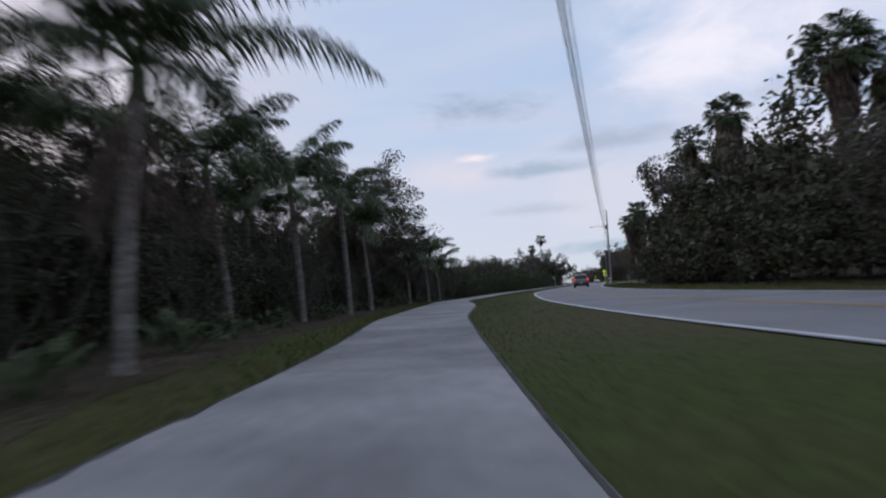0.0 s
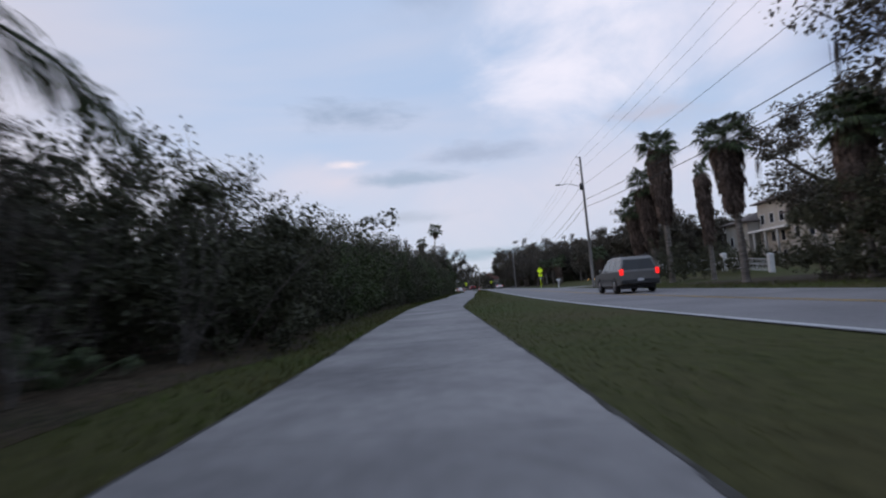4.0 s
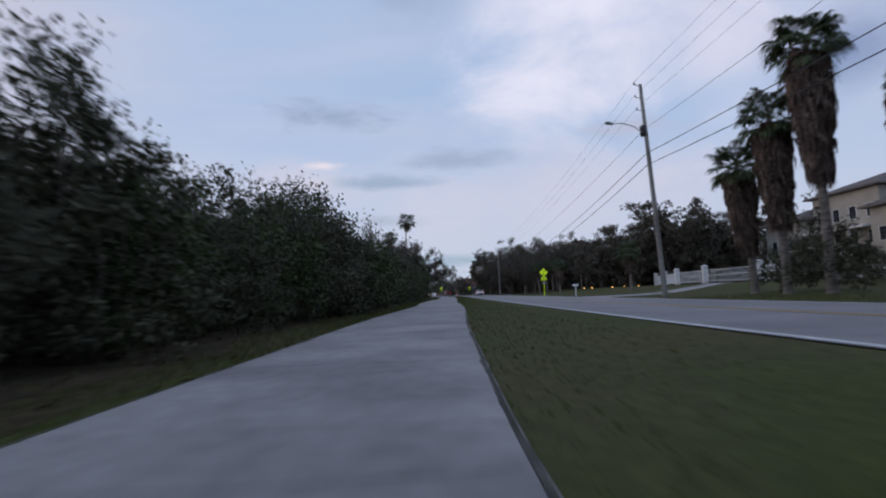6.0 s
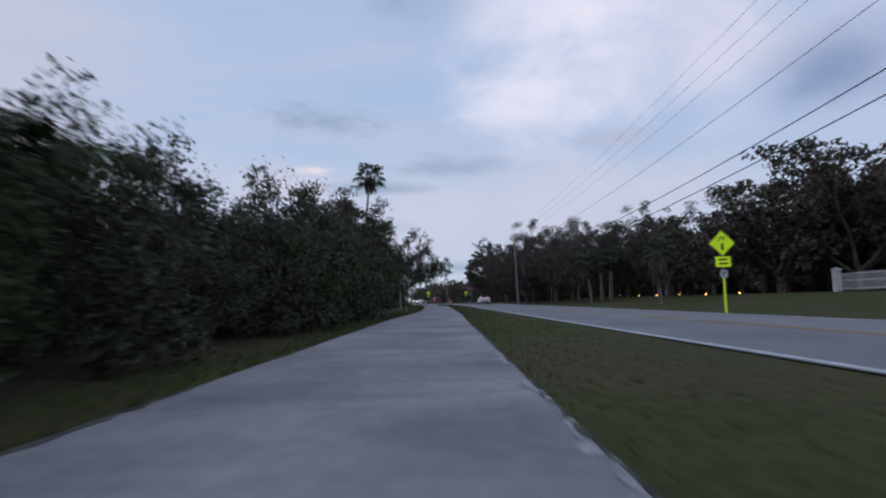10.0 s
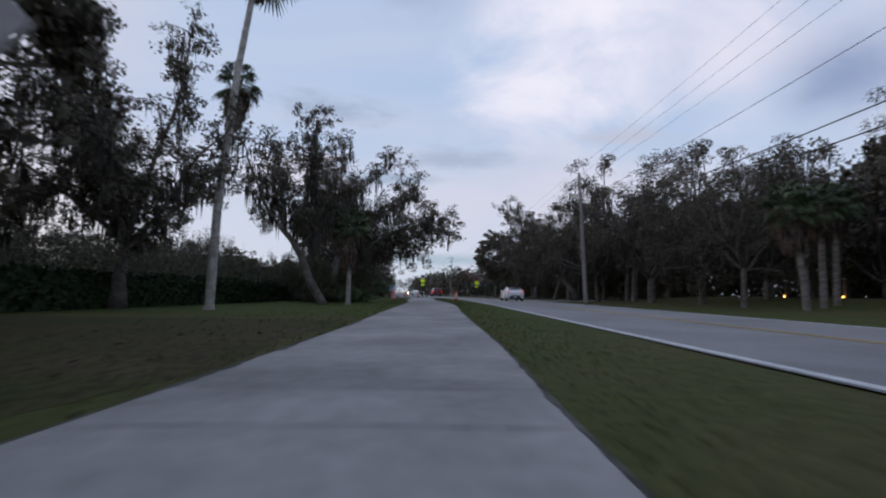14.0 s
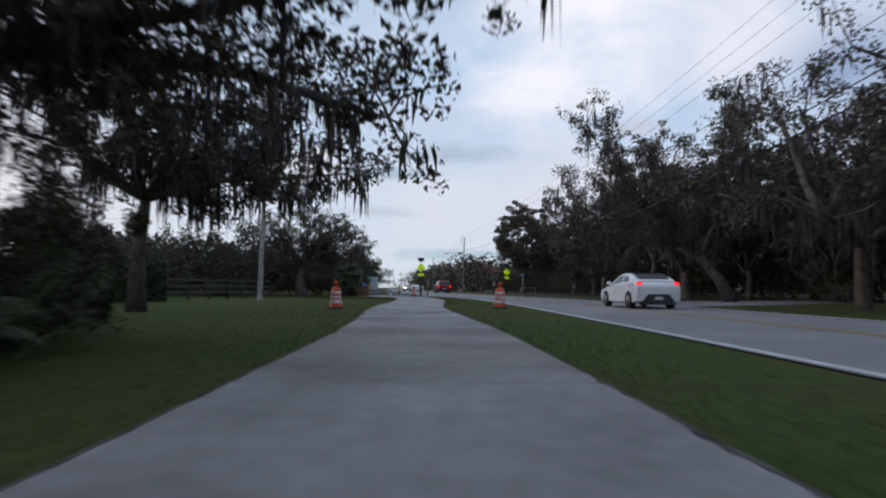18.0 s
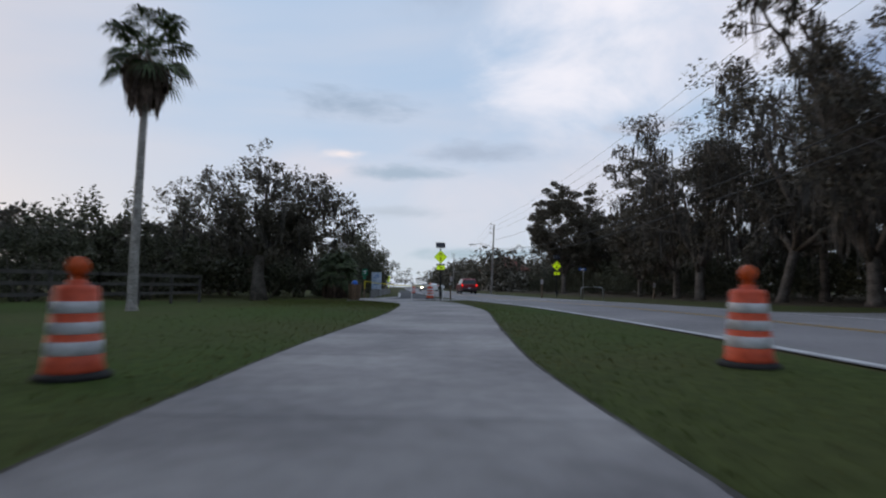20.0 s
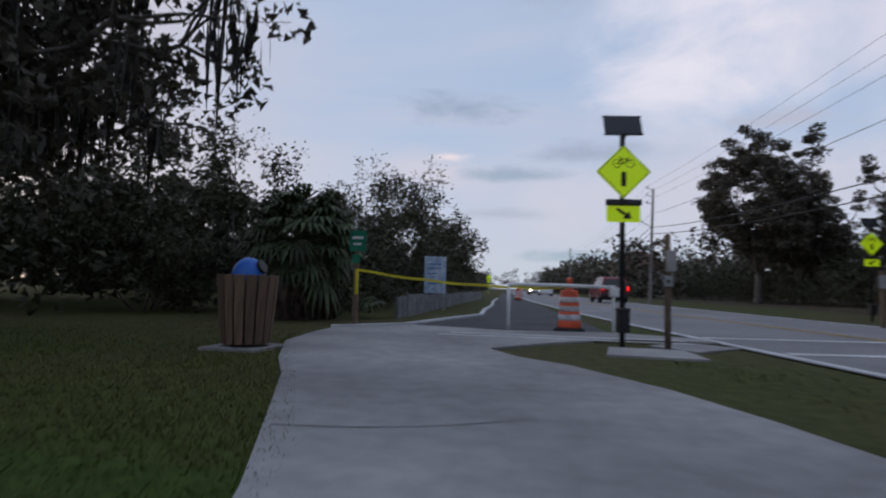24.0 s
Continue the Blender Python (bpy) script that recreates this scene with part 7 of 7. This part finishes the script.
far = car("sedan", "white car far along the road", pose(-9.6, 232, -0.012, 0, 0, 97), M_CARWHITE, HB_BODY, HB_CABIN, 0.88, 0.24, (0.80, 3.42), 0.33, HB_GLASS, HB_TAIL, plate=False)
car("sedan", "oncoming car with lit headlamps far along the road", pose(-12.2, 246, -0.012, 0, 0, -83), M_CARGREY, HB_BODY, HB_CABIN, 0.88, 0.24, (0.80, 3.42), 0.33, HB_GLASS, HB_TAIL, head=True, plate=False)

# ---------------------------------------------------------------- crossing, closed trail, pads
b = Build()
corner = [(float(trail_left(np.array([155.0]))[0]), 155.0), (-7.72, 156.0), (-8.03, 156.8), (-8.64, 158.1), (-9.28, 159.45), (-9.83, 160.4), (-10.65, 162.1), (-11.0, 163.8), (-11.1, 165.0), (-10.05, 166.3), (-8.0, 165.75), (-5.95, 166.1), (-4.55, 165.4), (-4.35, 164.75), (-5.9, 164.6), (-7.0, 163.5), (-7.8, 162.3), (-7.35, 161.5), (-6.75, 160.95), (-5.95, 159.7), (-5.5, 158.7), (-5.25, 158.0), (-4.95, 156.8), (float(trail_right(np.array([155.0]))[0]), 155.0)]
b.prism(corner, -0.08, 0.0, "z")
structure("trail_crossing", b, M_CONCRETE, "pale concrete trail apron that bends to the road crossing", "paving")
b = Build()
left = [(-10.05, 166.32), (-9.3, 171.7), (-9.8, 176), (-10.2, 181), (-11.3, 190), (-12.3, 200), (-15.5, 230), (-19, 262)]
right = [(-6.0, 166.12), (-6.6, 171.7), (-7.2, 176), (-7.8, 181), (-8.9, 190), (-10.0, 200), (-13.4, 230), (-16.8, 262)]
b.add([(x, y, -0.016) for p, q in zip(left, right) for x, y in (p, q)], [(2 * i, 2 * i + 1, 2 * i + 3, 2 * i + 2) for i in range(len(left) - 1)])
structure("closed_trail", b, M_NEWASPHALT, "dark fresh asphalt of the closed trail", "path")
b = Build()
kerb = [(-11.1, 165.0), (-10.05, 166.3), (-9.25, 171.7), (-9.75, 176), (-10.15, 181), (-11.25, 190), (-12.25, 200)]
for (x0, y0), (x1, y1) in zip(kerb, kerb[1:]):
    b.prism([(x0, y0), (x1, y1), (x1 - 0.14, y1), (x0 - 0.14, y0)], -0.06, 0.03, "z")
structure("kerb", b, M_LINE, "pale kerb along the closed trail", "kerb")
for q, lab in (([(-6.3, 162.2), (-5.1, 162.15), (-5.2, 163.2), (-6.2, 163.25)], "a"), ([(-5.05, 163.0), (-4.3, 163.9), (-5.0, 164.5), (-5.6, 163.7)], "b")):
    b = Build()
    b.prism(q, -0.08, -0.005, "z")
    structure("concrete_pad", b, M_CONCRETE, "rough concrete pad set in the grass", "paving")
b = Build()
for k in range(2):
    b.box((-8.9 + k * 0.1, 164.1 + k * 0.5, 0.003), (-4.9, 164.22 + k * 0.5, 0.006))
structure("crossing_line", b, M_LINE, "worn white crossing line", "road marking")
b = Build()
w0 = road_near(np.array([163.0, 165.6]))
for k, y in enumerate((163.2, 165.6)):
    b.add([(w0[k] + 0.1, y, -0.005), (w0[k] + ROAD_WIDE, y + 1.2, -0.005), (w0[k] + ROAD_WIDE, y + 1.45, -0.005), (w0[k] + 0.1, y + 0.25, -0.005)], [(0, 1, 2, 3)])
structure("crosswalk_line", b, M_LINE, "white crosswalk line across the road", "road marking")

# ---------------------------------------------------------------- saw palmettos and understorey
pal = plant("palmetto", palmetto_meshes(61, 16, 0.5), "low fan-leaved palmetto in the undergrowth", "shrub", "palmettos", ID)
pr = np.random.default_rng(8)
spots = [(-9.6, 117.0, 1.2), (-10.6, 118.2, 1.4), (-8.9, 118.6, 1.1), (-11.2, 116.4, 1.3), (-9.8, 119.6, 1.3), (-12.0, 117.8, 1.4), (-10.2, 115.6, 1.0), (-14.0, 170, 1.3), (-13.0, 168.6, 1.1)]
for y in np.arange(-84, 60, 5.2):
    e = float(trail_left(np.array([y]))[0])
    spots.append((e - 2.6 - pr.uniform(0, 1.6), y + pr.uniform(-2, 2), pr.uniform(0.6, 1.0)))
scatter(pal, spots, pr)

# ---------------------------------------------------------------- grass blades along the verges
gr = np.random.default_rng(21)


def blades(k, x, y, h, w=0.006):
    a = gr.uniform(0, 2 * math.pi, k)
    d = np.stack([np.cos(a), np.sin(a), 0 * a], 1) * w
    hh = h * gr.uniform(0.5, 1.3, k)
    base = np.stack([x, y, np.full(k, -0.04)], 1)
    tip = base + np.stack([gr.normal(size=k) * 0.5 * hh, gr.normal(size=k) * 0.5 * hh, hh], 1)
    return np.stack([base - d, base + d, tip], 1)


b = Build()
k = 45000
y = gr.uniform(-88, 168, k)
gap = road_near(y) - trail_right(y) - 0.5
x = trail_right(y) + 0.03 + gr.beta(0.9, 1.6, k) * gap
keep = (y < 157) | ((x > -4.2 - (y - 157) * 0.3) & (y < 162))
b.tris(blades(int(keep.sum()), x[keep], y[keep], 0.045, 0.010))
k = 40000
y = gr.uniform(-88, 158, k)
x = trail_left(y) - 0.03 - gr.beta(0.8, 2.2, k) * np.where(y < 76, 2.4, 6.5)
b.tris(blades(k, x, y, np.where(y < 76, 0.09, 0.05), 0.010))
k = 36000
y = 157.5 + gr.normal(size=k) * 3.4
x = trail_left(y) - 0.03 - gr.beta(0.9, 1.5, k) * 7.0
b.tris(blades(k, x, y, 0.05, 0.006))
k = 9000
y = gr.uniform(-80, 20, k)
x = road_near(y) + ROAD_WIDE + 0.4 + gr.uniform(0, 1, k) * 4.5
b.tris(blades(k, x, y, 0.16, 0.012))
structure("grass_verge", b, M_BLADE, "short green grass blades along the trail", "grass", "stuff")

b = Build()
k = 1500
y = gr.uniform(-88, 100, k)
x = trail_left(y) - 0.05 - gr.uniform(0, 1, k) ** 1.5 * 5.0
c = np.stack([x, y, np.full(k, -0.02)], 1)
b.quads(leaf_quads(gr, c, 0.05, 0.1))
structure("fallen_leaf", b, M_LITTER, "brown fallen leaves in the grass", "leaf litter", "stuff")

# ---------------------------------------------------------------- the trail's concrete slabs
trail = thing("trail", "pale grey concrete trail of cast slabs", "path", kind="structure", at=ID)
edges_y = [-150.0, -130.0, -115.0, -104.0, -96.0]
while edges_y[-1] < 155 - 0.1:
    edges_y.append(min(edges_y[-1] + 3.05, 155.0))
edges_y[-1] = 155.0
for y0, y1 in zip(edges_y, edges_y[1:]):
    yy = np.linspace(y0 + 0.006, y1 - 0.006, 4)
    l, r = trail_left(yy), trail_right(yy)
    b = Build()
    top = [(x, y, 0.0) for x, y in zip(l, yy)] + [(x, y, 0.0) for x, y in zip(r[::-1], yy[::-1])]
    inner = [(x + (0.018 if i < 4 else -0.018), y + (0.012 if i in (0, 7) else (-0.012 if i in (3, 4) else 0)), 0.0) for i, (x, y, z) in enumerate(top)]
    low = [(x, y, -0.012) for x, y, z in top]
    bot = [(x, y, -0.10) for x, y, z in top]
    f = []
    for i in range(8):
        j = (i + 1) % 8
        f += [(i, j, 8 + j, 8 + i), (8 + i, 8 + j, 16 + j, 16 + i)]
    f += [(0, 7, 6, 1), (1, 6, 5, 2), (2, 5, 4, 3)]
    f = [tuple(reversed(q)) for q in f]
    b.add(inner + low + bot, f)
    part("slab", b, M_CONCRETE, trail)
# cracks and weathered joints that cross the slabs
cr = np.random.default_rng(5)
for y0 in [-70.4, -57.2, -43.5, -29.0, -8.5, 3.6, 14.8, 21.0, 28.6, 32.2, 40.5, 47.7, 70.2, 79.6, 90.1, 101.7, 118.4, 129.0, 147.9]:
    k, wide = 14, cr.uniform(0.008, 0.016)
    l, rr = float(trail_left(np.array([y0]))[0]) + 0.05, float(trail_right(np.array([y0]))[0]) - 0.05
    xs = np.linspace(l, rr if cr.uniform() < 0.6 else l + (rr - l) * 0.65, k)
    yy = y0 + np.cumsum(cr.normal(size=k) * 0.035)
    b = Build()
    b.add([p for x, y, w in zip(xs, yy, wide * cr.uniform(0.4, 1.3, k)) for p in ((x, y - w, 0.0025), (x, y + w, 0.0025))], [(2 * i, 2 * i + 2, 2 * i + 3, 2 * i + 1) for i in range(k - 1)])
    part("crack", b, M_EDGE, trail, "dark crack filled with dirt")
k, wide = 12, 0.009
xs = np.linspace(-8.4, -6.95, k)
yy = np.linspace(157.7, 158.3, k) - 0.12 * np.sin(np.linspace(0, math.pi, k)) + cr.normal(size=k) * 0.012
b = Build()
b.add([p for x, y in zip(xs, yy) for p in ((x, y - wide, 0.003), (x, y + wide, 0.003))], [(2 * i, 2 * i + 2, 2 * i + 3, 2 * i + 1) for i in range(k - 1)])
part("crack", b, M_EDGE, trail, "dark crack filled with dirt")
b = Build()
ys = np.arange(-150, 155.2, 1.0)
b.add([p for y, l, r in zip(ys, trail_left(ys), trail_right(ys)) for p in ((l - 0.05, y, -0.022), (r + 0.045, y, -0.022))], [(2 * i, 2 * i + 1, 2 * i + 3, 2 * i + 2) for i in range(len(ys) - 1)])
structure("trail_bed", b, M_EDGE, "dark soil in the joints and along the edges of the trail", "path")

# soil and moss that creep in over the slab edges
er = np.random.default_rng(15)


def creep(name, side, y0, y1, mean, material, label):
    yy = np.arange(y0, y1, 0.13)
    k = len(yy)
    rough = np.convolve(er.uniform(0, 1, k + 12), np.hanning(13) / np.hanning(13).sum(), "valid")[:k]
    w = np.clip(mean * (0.25 + 6.0 * np.clip(rough - 0.38, 0, 1)) * er.uniform(0.1, 1.7, k), 0.008, 0.5)
    e = trail_left(yy) if side > 0 else trail_right(yy)
    g = Build()
    g.add([p for y, x, q in zip(yy, e, w) for p in ((x - side * 0.02, y, 0.002), (x + side * q, y, 0.0045))], [(2 * i, 2 * i + 1, 2 * i + 3, 2 * i + 2) if side > 0 else (2 * i, 2 * i + 2, 2 * i + 3, 2 * i + 1) for i in range(k - 1)])
    structure(name, g, material, label, "soil", "stuff")


creep("edge_soil", 1, -100, 154, 0.032, M_SOIL, "dark soil and moss creeping over the trail's edge")
M_PALEEDGE = mat("crumbling_concrete_edge", (0.42, 0.41, 0.40), 0.9, second=(0.24, 0.235, 0.23), scale=3.0, fine=16, amount=0.25, spec=0.1)
creep("worn_edge", -1, 12, 52, 0.06, M_PALEEDGE, "pale crumbling edge of the concrete trail")
creep("edge_soil", -1, -100, 154, 0.018, M_SOIL, "dark soil and moss creeping over the trail's edge")

# faded yellow survey marks sprayed on the trail
for i, (x, y, a, l) in enumerate(((-7.14, 155.44, 60, 0.16), (-7.03, 155.42, 10, 0.2), (-6.93, 155.53, 75, 0.14))):
    b = Build()
    b.box((-l / 2, -0.012, 0.002), (l / 2, 0.012, 0.004))
    ob = structure("survey_mark", b, M_FADED, "faded yellow paint mark on the concrete", "marking")
    ob.matrix_basis = pose(x, y, 0.0, 0, 0, a)
